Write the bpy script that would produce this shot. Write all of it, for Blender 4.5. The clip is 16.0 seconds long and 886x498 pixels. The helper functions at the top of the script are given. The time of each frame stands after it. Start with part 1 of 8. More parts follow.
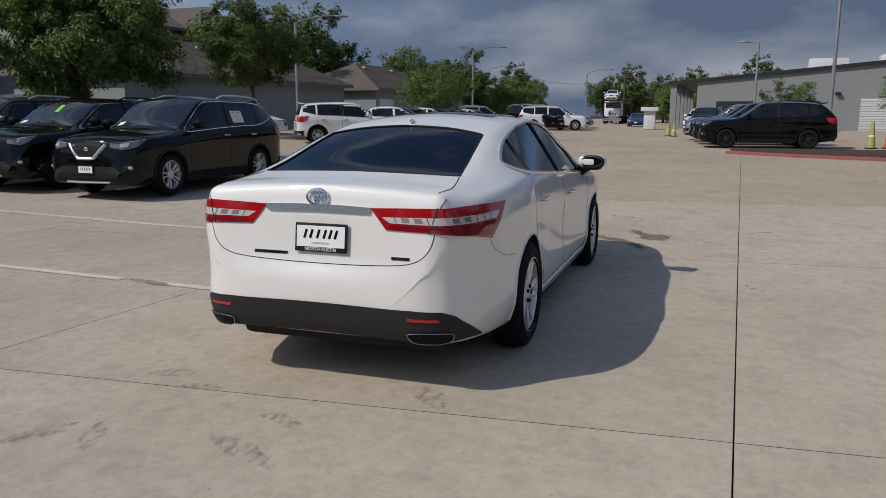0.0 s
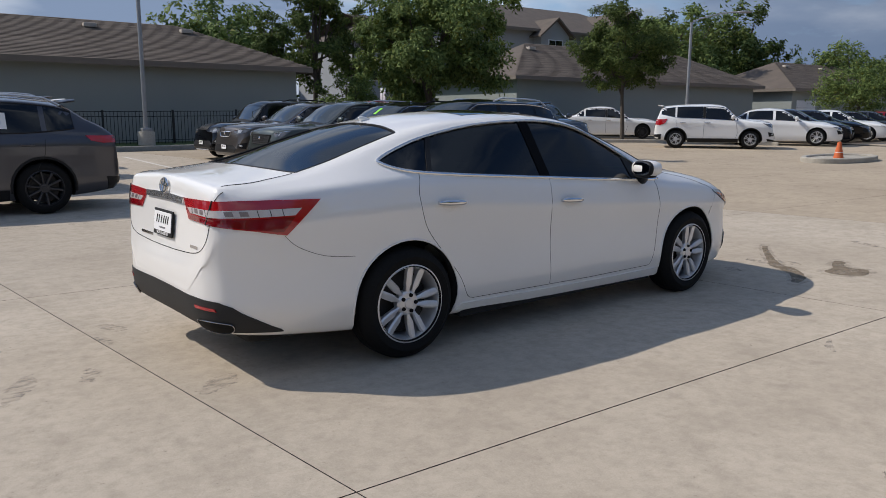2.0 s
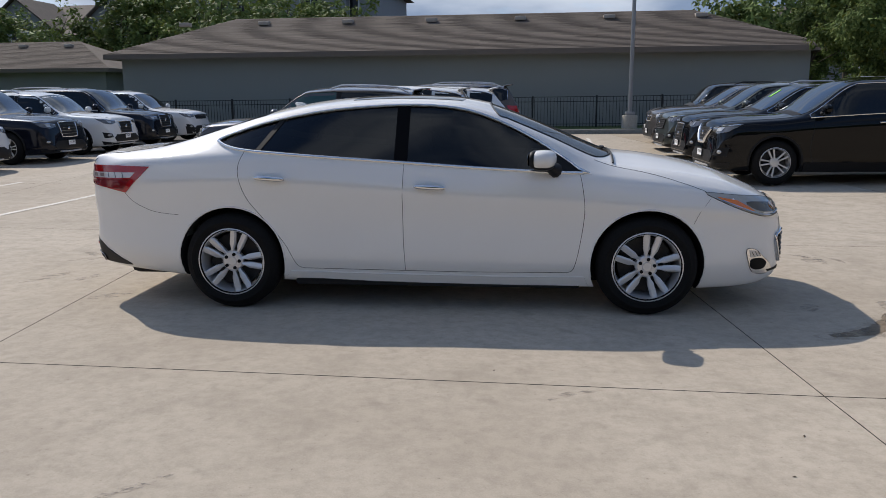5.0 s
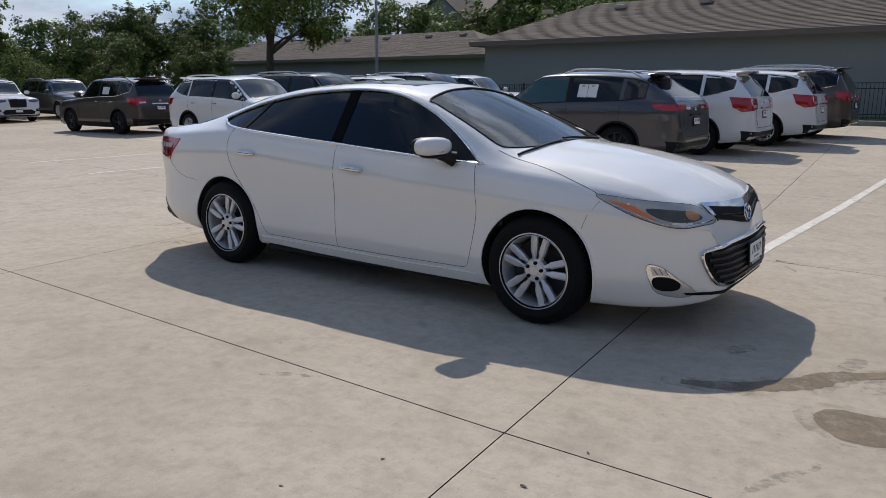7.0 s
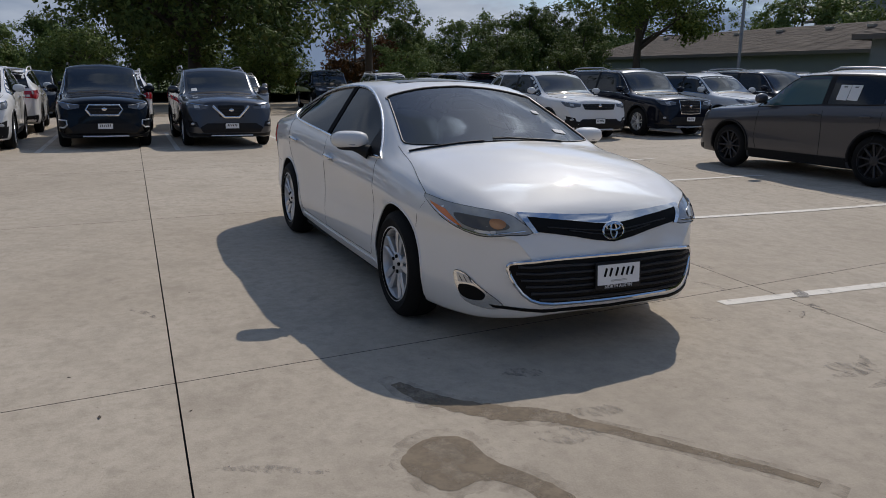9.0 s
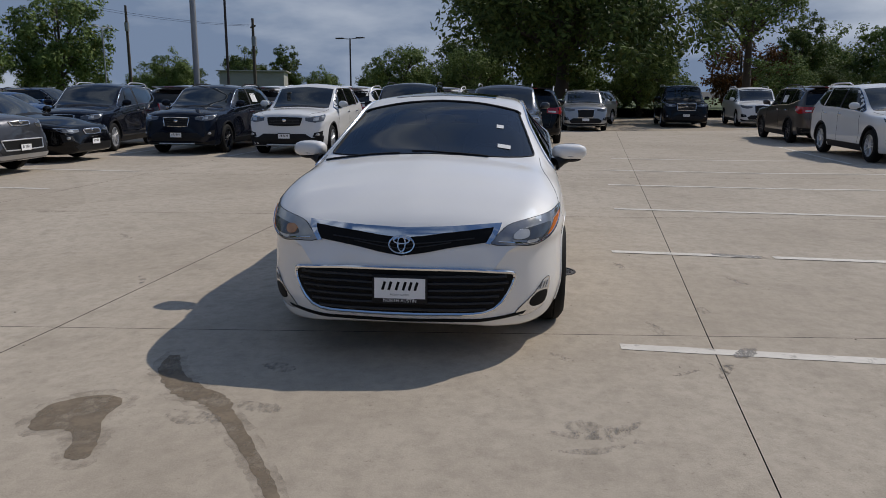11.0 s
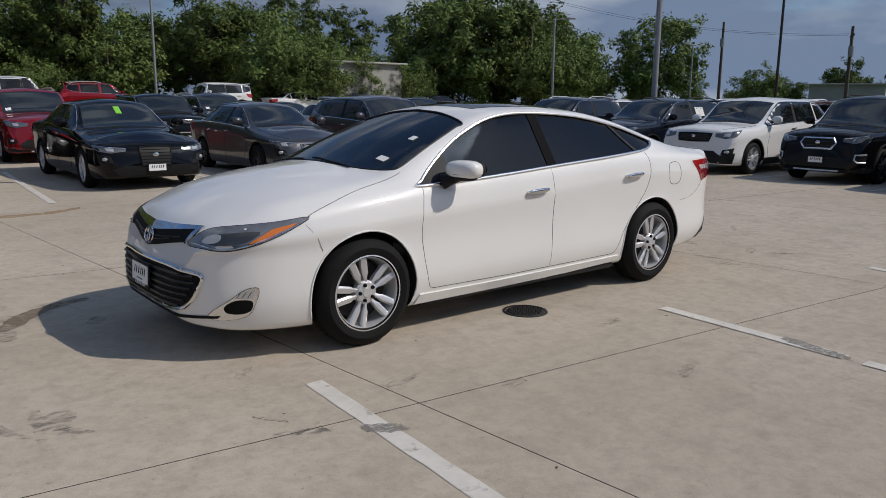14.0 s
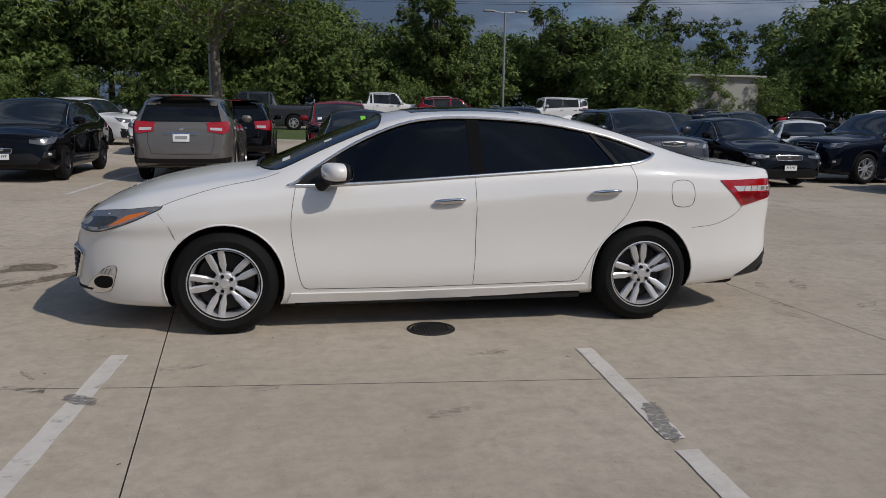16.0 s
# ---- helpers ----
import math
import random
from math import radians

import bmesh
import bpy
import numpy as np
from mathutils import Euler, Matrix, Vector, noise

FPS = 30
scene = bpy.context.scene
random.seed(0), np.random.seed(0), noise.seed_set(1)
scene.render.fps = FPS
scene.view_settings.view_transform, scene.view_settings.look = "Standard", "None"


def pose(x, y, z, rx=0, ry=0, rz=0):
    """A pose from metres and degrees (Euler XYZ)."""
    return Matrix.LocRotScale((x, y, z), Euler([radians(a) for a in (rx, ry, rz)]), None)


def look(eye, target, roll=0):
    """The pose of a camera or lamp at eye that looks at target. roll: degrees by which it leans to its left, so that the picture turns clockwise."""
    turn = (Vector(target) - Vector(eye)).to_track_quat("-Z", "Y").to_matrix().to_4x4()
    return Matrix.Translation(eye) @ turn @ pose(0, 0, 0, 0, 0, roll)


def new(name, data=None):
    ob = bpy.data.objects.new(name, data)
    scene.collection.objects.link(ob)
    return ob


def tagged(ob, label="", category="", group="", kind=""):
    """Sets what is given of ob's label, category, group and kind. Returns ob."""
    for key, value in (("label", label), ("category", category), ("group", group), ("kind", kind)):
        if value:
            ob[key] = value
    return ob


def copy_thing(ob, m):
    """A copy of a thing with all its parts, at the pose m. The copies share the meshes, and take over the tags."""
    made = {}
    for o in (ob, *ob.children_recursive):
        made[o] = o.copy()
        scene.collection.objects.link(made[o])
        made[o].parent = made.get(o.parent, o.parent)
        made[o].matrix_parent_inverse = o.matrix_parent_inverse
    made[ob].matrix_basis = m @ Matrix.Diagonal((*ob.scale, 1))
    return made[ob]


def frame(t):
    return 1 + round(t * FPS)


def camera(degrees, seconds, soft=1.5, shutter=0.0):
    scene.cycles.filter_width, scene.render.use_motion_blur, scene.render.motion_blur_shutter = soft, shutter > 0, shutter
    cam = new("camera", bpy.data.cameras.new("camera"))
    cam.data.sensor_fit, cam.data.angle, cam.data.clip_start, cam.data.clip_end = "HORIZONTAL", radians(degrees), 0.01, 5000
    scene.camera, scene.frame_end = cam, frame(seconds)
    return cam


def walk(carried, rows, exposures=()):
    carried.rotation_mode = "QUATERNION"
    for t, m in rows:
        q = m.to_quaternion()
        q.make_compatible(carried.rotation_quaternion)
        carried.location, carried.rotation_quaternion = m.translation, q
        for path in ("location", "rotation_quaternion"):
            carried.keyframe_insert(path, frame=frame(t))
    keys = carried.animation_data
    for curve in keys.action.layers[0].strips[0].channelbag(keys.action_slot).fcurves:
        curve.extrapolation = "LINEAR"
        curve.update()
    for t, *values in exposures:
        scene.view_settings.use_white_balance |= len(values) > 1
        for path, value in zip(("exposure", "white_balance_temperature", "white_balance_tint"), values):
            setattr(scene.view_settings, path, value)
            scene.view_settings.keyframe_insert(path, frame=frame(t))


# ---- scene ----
# the camera goes once round the white car, carried at chest height
cam = camera(60.5, 16.0, soft=0.8)
PATH = [
    (0, (-5.996, -1.885, 1.442), (-4.132, -1.249, 1.094), 0.2),
    (0.5, (-5.690, -2.638, 1.448), (-3.933, -1.739, 1.124), 0.1),
    (1, (-5.210, -3.276, 1.455), (-3.596, -2.134, 1.156), 0.2),
    (1.5, (-4.661, -3.913, 1.415), (-3.217, -2.566, 1.101), 0.4),
    (2, (-3.982, -4.397, 1.412), (-2.745, -2.864, 1.070), 0.2),
    (2.5, (-3.314, -4.864, 1.403), (-2.307, -3.171, 1.054), -0.1),
    (3, (-2.594, -5.212, 1.422), (-1.820, -3.402, 1.069), -0.3),
    (3.5, (-1.861, -5.519, 1.403), (-1.307, -3.630, 1.050), -0.5),
    (4.4, (-0.466, -5.898, 1.408), (-0.344, -3.900, 1.039), -0.4),
    (5.1, (0.673, -5.896, 1.415), (0.442, -3.911, 1.023), -0.3),
    (6, (2.071, -5.501, 1.420), (1.402, -3.662, 1.011), -0.2),
    (6.5, (2.816, -5.230, 1.396), (1.911, -3.499, 0.965), -0.1),
    (7, (3.529, -4.813, 1.415), (2.396, -3.220, 0.996), 0.1),
    (7.5, (4.167, -4.366, 1.417), (2.825, -2.936, 1.026), 0.3),
    (8, (4.783, -3.818, 1.451), (3.264, -2.576, 1.065), 0.8),
    (8.5, (5.299, -3.217, 1.453), (3.637, -2.184, 1.040), 0.9),
    (9, (5.701, -2.524, 1.464), (3.924, -1.717, 1.024), 0.9),
    (9.5, (6.003, -1.776, 1.479), (4.130, -1.225, 1.044), 1.0),
    (10, (6.169, -0.984, 1.481), (4.236, -0.693, 1.058), 0.5),
    (10.6, (6.354, -0.014, 1.483), (4.364, -0.030, 1.063), 0.4),
    (11.2, (6.338, 0.992, 1.486), (4.361, 0.678, 1.067), 0.2),
    (11.8, (6.103, 1.954, 1.487), (4.204, 1.353, 1.071), -0.1),
    (12.5, (5.531, 2.910, 1.485), (3.800, 1.998, 1.073), -0.2),
    (13, (5.046, 3.555, 1.474), (3.440, 2.432, 1.079), 0.1),
    (13.5, (4.474, 4.091, 1.455), (3.037, 2.754, 1.071), 0.3),
    (14, (3.863, 4.628, 1.476), (2.624, 3.106, 1.092), 0.5),
    (14.5, (3.179, 5.024, 1.439), (2.154, 3.347, 1.066), 0.5),
    (15, (2.449, 5.396, 1.447), (1.644, 3.601, 1.087), 0.8),
    (15.5, (1.710, 5.603, 1.440), (1.126, 3.723, 1.086), 0.9),
    (16, (0.932, 5.752, 1.429), (0.565, 3.819, 1.073), 0.9),
]
walk(cam, [(t, look(eye, target, roll)) for t, eye, target, roll in PATH],
     [(t, e, w, 10) for t, e, w in ((0, -0.12, 6600), (0.5, -0.09, 6600), (1.5, 0.18, 6620), (3.5, 0.36, 6640), (7, 0.30, 6640), (8.0, 0.20, 6640), (9.5, -0.20, 6640), (11, -0.14, 6620), (12.5, 0.03, 6580), (13.5, -0.05, 6580), (14, -0.15, 6580), (14.5, -0.35, 6570), (16, -0.40, 6560))])

# ---- world, sun, exposure ----
SUN_FROM = Vector((-0.75, 0.77, 1.02)).normalized()   # towards the sun
world = bpy.data.worlds.new("sky")
scene.world = world
world.use_nodes = True
wn, wl = world.node_tree.nodes, world.node_tree.links
wn.clear()
sky = wn.new("ShaderNodeTexSky")
sky.sky_type, sky.sun_disc = "NISHITA", False
sky.sun_elevation = math.asin(SUN_FROM.z)
sky.sun_rotation = math.atan2(SUN_FROM.x, SUN_FROM.y)
sky.dust_density, sky.ozone_density = 0.8, 3.0
co = wn.new("ShaderNodeTexCoord")
mp = wn.new("ShaderNodeMapping")
mp.inputs["Scale"].default_value = (1.0, 1.0, 3.2)
wl.new(co.outputs["Generated"], mp.inputs["Vector"])
cl = wn.new("ShaderNodeTexNoise")
cl.inputs["Scale"].default_value, cl.inputs["Detail"].default_value, cl.inputs["Roughness"].default_value = 2.3, 9.0, 0.56
wl.new(mp.outputs[0], cl.inputs["Vector"])
cr = wn.new("ShaderNodeValToRGB")
cr.color_ramp.elements[0].position, cr.color_ramp.elements[1].position = 0.45, 0.57
low = wn.new("ShaderNodeSeparateXYZ")
wl.new(co.outputs["Generated"], low.inputs[0])
thick = wn.new("ShaderNodeMapRange")
thick.inputs["From Min"].default_value, thick.inputs["From Max"].default_value = 0.0, 0.34
thick.inputs["To Min"].default_value, thick.inputs["To Max"].default_value = 0.17, 0.0
wl.new(low.outputs["Z"], thick.inputs["Value"])
cover = wn.new("ShaderNodeMath")
cover.operation = "ADD"
wl.new(cl.outputs["Fac"], cover.inputs[0])
wl.new(thick.outputs[0], cover.inputs[1])
wl.new(cover.outputs[0], cr.inputs[0])
gr = wn.new("ShaderNodeTexNoise")
gr.inputs["Scale"].default_value, gr.inputs["Detail"].default_value = 3.1, 6.0
wl.new(mp.outputs[0], gr.inputs["Vector"])
gc = wn.new("ShaderNodeValToRGB")
gc.color_ramp.elements[0].position, gc.color_ramp.elements[1].position = 0.43, 0.64
gc.color_ramp.elements[0].color, gc.color_ramp.elements[1].color = (1.22, 1.66, 2.50, 1), (3.2, 3.6, 4.3, 1)
wl.new(gr.outputs["Fac"], gc.inputs[0])
mx = wn.new("ShaderNodeMix")
mx.data_type = "RGBA"
wl.new(cr.outputs[0], mx.inputs["Factor"])
tone = wn.new("ShaderNodeMix")
tone.data_type, tone.blend_type = "RGBA", "MULTIPLY"
tone.inputs["Factor"].default_value = 1.0
tone.inputs[7].default_value = (0.48, 0.56, 0.66, 1)
wl.new(sky.outputs[0], tone.inputs[6])
wl.new(tone.outputs[2], mx.inputs[6])
# clouds brighten towards the sun, in banks
nd = wn.new("ShaderNodeVectorMath")
nd.operation = "DOT_PRODUCT"
wl.new(co.outputs["Generated"], nd.inputs[0])
nd.inputs[1].default_value = SUN_FROM
pw = wn.new("ShaderNodeMath")
pw.operation = "POWER"
mz = wn.new("ShaderNodeMath")
mz.operation, mz.inputs[1].default_value = "MAXIMUM", 0.0
wl.new(nd.outputs["Value"], mz.inputs[0])
wl.new(mz.outputs[0], pw.inputs[0])
pw.inputs[1].default_value = 34.0
ma = wn.new("ShaderNodeMath")
ma.operation = "MULTIPLY_ADD"
ma.inputs[1].default_value, ma.inputs[2].default_value = 9.0, 1.0
bank = wn.new("ShaderNodeTexNoise")
bank.inputs["Scale"].default_value, bank.inputs["Detail"].default_value = 4.2, 7.0
wl.new(co.outputs["Generated"], bank.inputs["Vector"])
patch = wn.new("ShaderNodeMapRange")
patch.inputs["From Min"].default_value, patch.inputs["From Max"].default_value = 0.47, 0.60
patch.inputs["To Min"].default_value, patch.inputs["To Max"].default_value = 0.1, 1.3
wl.new(bank.outputs["Fac"], patch.inputs["Value"])
banked = wn.new("ShaderNodeMath")
banked.operation = "MULTIPLY"
wl.new(pw.outputs[0], banked.inputs[0])
wl.new(patch.outputs[0], banked.inputs[1])
wl.new(banked.outputs[0], ma.inputs[0])
# heavier blue-grey cloud on the side away from the sun
away = wn.new("ShaderNodeMapRange")
away.inputs["From Min"].default_value, away.inputs["From Max"].default_value = -0.36, 0.14
wl.new(nd.outputs["Value"], away.inputs["Value"])
heavy = wn.new("ShaderNodeMix")
heavy.data_type = "RGBA"
wl.new(away.outputs[0], heavy.inputs["Factor"])
wl.new(gc.outputs[0], heavy.inputs[7])
hc = wn.new("ShaderNodeValToRGB")
hc.color_ramp.elements[0].position, hc.color_ramp.elements[1].position = 0.48, 0.72
hc.color_ramp.elements[0].color, hc.color_ramp.elements[1].color = (0.68, 0.96, 1.52, 1), (2.2, 2.4, 2.85, 1)
wl.new(gr.outputs["Fac"], hc.inputs[0])
wl.new(hc.outputs[0], heavy.inputs[6])
warm = wn.new("ShaderNodeMix")
warm.data_type = "RGBA"
wl.new(pw.outputs[0], warm.inputs["Factor"])
wl.new(heavy.outputs[2], warm.inputs[6])
warm.inputs[7].default_value = (2.1, 2.4, 2.7, 1)
glow = wn.new("ShaderNodeVectorMath")
glow.operation = "SCALE"
wl.new(warm.outputs[2], glow.inputs[0])
wl.new(ma.outputs[0], glow.inputs["Scale"])
wl.new(glow.outputs[0], mx.inputs[7])
bg = wn.new("ShaderNodeBackground")
bg.inputs["Strength"].default_value = 0.15
wl.new(mx.outputs[2], bg.inputs[0])
wl.new(bg.outputs[0], wn.new("ShaderNodeOutputWorld").inputs[0])
sun_data = bpy.data.lights.new("sun", "SUN")
sun_data.energy, sun_data.angle, sun_data.color = 2.98, radians(0.55), (1.0, 0.935, 0.865)
sun = new("sun", sun_data)
sun.matrix_world = look(SUN_FROM * 60, (0, 0, 0))
scene.view_settings.exposure = 0.0

# ---- materials ----
def surface(name, base, rough=0.5, metal=0.0, var=0.12, scale=4.0, fine=60.0, bump=0.0, coat=0.0, tint=None, spec=0.5, flake=0.0):
    """A principled material with broad and fine variation of its colour, fine relief and a clear coat where wanted."""
    m = bpy.data.materials.new(name)
    m.use_nodes = True
    n, l = m.node_tree.nodes, m.node_tree.links
    b = n["Principled BSDF"]
    b.inputs["Roughness"].default_value, b.inputs["Metallic"].default_value = rough, metal
    b.inputs["Specular IOR Level"].default_value = spec
    b.inputs["Coat Weight"].default_value, b.inputs["Coat Roughness"].default_value = coat, 0.03
    pos = n.new("ShaderNodeTexCoord")
    def noise_at(s, detail):
        t = n.new("ShaderNodeTexNoise")
        t.inputs["Scale"].default_value, t.inputs["Detail"].default_value = s, detail
        l.new(pos.outputs["Object"], t.inputs["Vector"])
        return t
    if var:
        tint = tint or tuple(c * 0.72 for c in base)
        broad, grain = noise_at(scale, 5), noise_at(fine, 3)
        add = n.new("ShaderNodeMath"); add.operation = "MULTIPLY_ADD"
        l.new(grain.outputs["Fac"], add.inputs[0]); add.inputs[1].default_value = 0.5
        l.new(broad.outputs["Fac"], add.inputs[2])
        rng = n.new("ShaderNodeMapRange")
        rng.inputs["From Min"].default_value, rng.inputs["From Max"].default_value = 0.45, 1.05
        rng.inputs["To Max"].default_value = min(1.0, var * 5)
        l.new(add.outputs[0], rng.inputs["Value"])
        mix = n.new("ShaderNodeMix"); mix.data_type = "RGBA"
        mix.inputs[6].default_value, mix.inputs[7].default_value = (*base, 1), (*tint, 1)
        l.new(rng.outputs[0], mix.inputs["Factor"])
        l.new(mix.outputs[2], b.inputs["Base Color"])
        rr = n.new("ShaderNodeMapRange")
        rr.inputs["To Min"].default_value, rr.inputs["To Max"].default_value = rough * 0.85, min(1, rough * 1.15)
        l.new(grain.outputs["Fac"], rr.inputs["Value"]); l.new(rr.outputs[0], b.inputs["Roughness"])
    else:
        b.inputs["Base Color"].default_value = (*base, 1)
    if bump:
        bp = n.new("ShaderNodeBump")
        bp.inputs["Strength"].default_value, bp.inputs["Distance"].default_value = min(1, bump * 20), bump
        l.new(noise_at(fine * 1.5, 4).outputs["Fac"], bp.inputs["Height"]); l.new(bp.outputs[0], b.inputs["Normal"])
    return m


def paint(name, base, metallic=0.0, rough=0.35, clear=1.5):
    """Automotive paint: base coat under a clear coat, with faint dust."""
    m = surface(name, base, rough, metallic, var=0.03, scale=2.0, fine=300.0, coat=1.0, spec=0.0)
    m.node_tree.nodes["Principled BSDF"].inputs["Coat IOR"].default_value = clear if max(base) > 0.1 else 1.36
    return m


def glass(name, clear, gloss_rough=0.02, tint=(0.8, 0.9, 0.85), ior=1.55):
    """Thin tinted glazing: lets a share of the light through and reflects by Fresnel."""
    m = bpy.data.materials.new(name)
    m.use_nodes = True
    n, l = m.node_tree.nodes, m.node_tree.links
    n.remove(n["Principled BSDF"])
    t, g, mix, fr = n.new("ShaderNodeBsdfTransparent"), n.new("ShaderNodeBsdfGlossy"), n.new("ShaderNodeMixShader"), n.new("ShaderNodeFresnel")
    t.inputs[0].default_value = (*[c * clear for c in tint], 1)
    g.inputs["Roughness"].default_value = gloss_rough
    fr.inputs["IOR"].default_value = ior
    l.new(fr.outputs[0], mix.inputs[0]); l.new(t.outputs[0], mix.inputs[1]); l.new(g.outputs[0], mix.inputs[2])
    l.new(mix.outputs[0], n["Material Output"].inputs[0])
    return m


def concrete(name, base, stain, seed, rough=0.85, joints=0.0):
    """Broom-finished concrete: broad stains, mottling, dark specks and fine tyre scuffs, by place."""
    m = bpy.data.materials.new(name)
    m.use_nodes = True
    n, l = m.node_tree.nodes, m.node_tree.links
    b = n["Principled BSDF"]
    b.inputs["Roughness"].default_value, b.inputs["Specular IOR Level"].default_value, b.inputs["Diffuse Roughness"].default_value = rough, 0.2, 0.15
    geo = n.new("ShaderNodeNewGeometry")
    mapg = n.new("ShaderNodeMapping"); mapg.inputs["Location"].default_value = (seed, seed * 1.7, 0)
    l.new(geo.outputs["Position"], mapg.inputs["Vector"])
    def tex(scale, detail, stretch=None, ro=0.55):
        t = n.new("ShaderNodeTexNoise")
        t.inputs["Scale"].default_value, t.inputs["Detail"].default_value, t.inputs["Roughness"].default_value = scale, detail, ro
        src = mapg
        if stretch:
            src = n.new("ShaderNodeMapping"); src.inputs["Scale"].default_value = stretch
            src.inputs["Rotation"].default_value = (0, 0, 0.35)
            l.new(mapg.outputs[0], src.inputs["Vector"])
        l.new(src.outputs[0], t.inputs["Vector"])
        return t
    def ramp(t, lo, hi, a, z):
        r = n.new("ShaderNodeMapRange")
        r.inputs["From Min"].default_value, r.inputs["From Max"].default_value = lo, hi
        r.inputs["To Min"].default_value, r.inputs["To Max"].default_value = a, z
        l.new(t.outputs["Fac"] if "Fac" in t.outputs else t.outputs[0], r.inputs["Value"])
        return r
    def mixc(fac, a, c, blend="MIX"):
        x = n.new("ShaderNodeMix"); x.data_type = "RGBA"; x.blend_type = blend
        l.new(fac.outputs[0], x.inputs["Factor"])
        for sock, v in ((x.inputs[6], a), (x.inputs[7], c)):
            if isinstance(v, tuple):
                sock.default_value = (*v, 1)
            else:
                l.new(v.outputs[2], sock)
        return x
    col = mixc(ramp(tex(0.33, 6), 0.40, 0.66, 0.0, 0.75), base, stain)
    col = mixc(ramp(tex(2.2, 8, ro=0.65), 0.50, 0.74, 0.0, 0.55), col, tuple(c * 0.70 for c in stain))
    col = mixc(ramp(tex(1.1, 4, (0.35, 2.2, 1)), 0.60, 0.76, 0.0, 0.2), col, tuple(c * 0.62 for c in stain))
    col = mixc(ramp(tex(4.0, 5), 0.62, 0.74, 0.0, 0.4), col, tuple(c * 0.5 for c in stain))
    col = mixc(ramp(tex(14, 6, ro=0.7), 0.46, 0.70, 0.0, 0.34), col, tuple(c * 0.72 for c in stain))
    col = mixc(ramp(tex(3.0, 6, (0.6, 1.6, 1), 0.7), 0.56, 0.70, 0.0, 0.2), col, tuple(c * 0.66 for c in stain))
    col = mixc(ramp(tex(8.5, 9, ro=0.78), 0.44, 0.66, 0.0, 0.50), col, tuple(c * 0.70 for c in stain))
    col = mixc(ramp(tex(34, 3), 0.69, 0.76, 0.0, 0.6), col, tuple(c * 0.4 for c in stain))
    col = mixc(ramp(tex(24, 9, (1, 2.4, 1), 0.78), 0.62, 0.68, 0.0, 0.5), col, tuple(c * 0.5 for c in stain))
    col = mixc(ramp(tex(140, 2), 0.35, 0.7, 0.0, 0.16), col, tuple(min(1, c * 1.25) for c in base))
    info = n.new("ShaderNodeObjectInfo")
    rnd = n.new("ShaderNodeMapRange"); rnd.inputs["To Max"].default_value = 0.14
    l.new(info.outputs["Random"], rnd.inputs["Value"])
    col = mixc(rnd, col, tuple(c * 0.7 for c in stain))
    l.new(col.outputs[2], b.inputs["Base Color"])
    bp = n.new("ShaderNodeBump"); bp.inputs["Strength"].default_value, bp.inputs["Distance"].default_value = 0.35, 0.004
    l.new(tex(95, 5).outputs["Fac"], bp.inputs["Height"]); l.new(bp.outputs[0], b.inputs["Normal"])
    return m


def leafage(name, dark, light, warm=(0.12, 0.13, 0.02)):
    """Leaves: colour by leaf, some light passing through."""
    m = bpy.data.materials.new(name)
    m.use_nodes = True
    n, l = m.node_tree.nodes, m.node_tree.links
    b = n["Principled BSDF"]
    b.inputs["Roughness"].default_value, b.inputs["Specular IOR Level"].default_value = 0.65, 0.14
    geo = n.new("ShaderNodeNewGeometry")
    r = n.new("ShaderNodeValToRGB")
    r.color_ramp.elements[0].color, r.color_ramp.elements[1].color = (*dark, 1), (*light, 1)
    r.color_ramp.elements[1].position = 0.86
    e = r.color_ramp.elements.new(0.97); e.color = (*warm, 1)
    l.new(geo.outputs["Random Per Island"], r.inputs[0])
    l.new(r.outputs[0], b.inputs["Base Color"])
    tr = n.new("ShaderNodeBsdfTranslucent"); l.new(r.outputs[0], tr.inputs[0])
    mix = n.new("ShaderNodeMixShader"); mix.inputs[0].default_value = 0.20
    l.new(b.outputs[0], mix.inputs[1]); l.new(tr.outputs[0], mix.inputs[2])
    l.new(mix.outputs[0], n["Material Output"].inputs[0])
    return m


PEARL = paint("pearl_white_paint", (0.84, 0.826, 0.795), 0.06, 0.5, 1.75)
WHITE = paint("white_paint", (0.76, 0.76, 0.75), 0.0, 0.3)
BLACK = paint("black_paint", (0.0035, 0.0035, 0.0042), 0.0, 0.3)
GREY = paint("grey_metallic_paint", (0.080, 0.082, 0.090), 0.7, 0.30)
GUN = paint("gunmetal_paint", (0.088, 0.088, 0.098), 0.7, 0.30)
SILVER = paint("silver_metallic_paint", (0.42, 0.42, 0.42), 0.7, 0.36)
GREENGREY = paint("green_grey_paint", (0.075, 0.085, 0.078), 0.6, 0.32)
BROWN = paint("brown_grey_metallic_paint", (0.10, 0.088, 0.080), 0.6, 0.32)
RED = paint("dark_red_paint", (0.22, 0.008, 0.014), 0.2, 0.3)
SLATE = paint("slate_blue_paint", (0.085, 0.105, 0.13), 0.6, 0.32)
NAVY = paint("navy_paint", (0.007, 0.009, 0.017), 0.3, 0.3)
BLUE = paint("blue_paint", (0.02, 0.06, 0.16), 0.3, 0.3)
TAUPE = paint("taupe_metallic_paint", (0.19, 0.176, 0.16), 0.5, 0.4)
CHROME = surface("chrome", (0.72, 0.72, 0.73), 0.06, 1.0, var=0)
ALLOY = surface("machined_alloy", (0.70, 0.70, 0.71), 0.32, 0.55, var=0.05, fine=200)
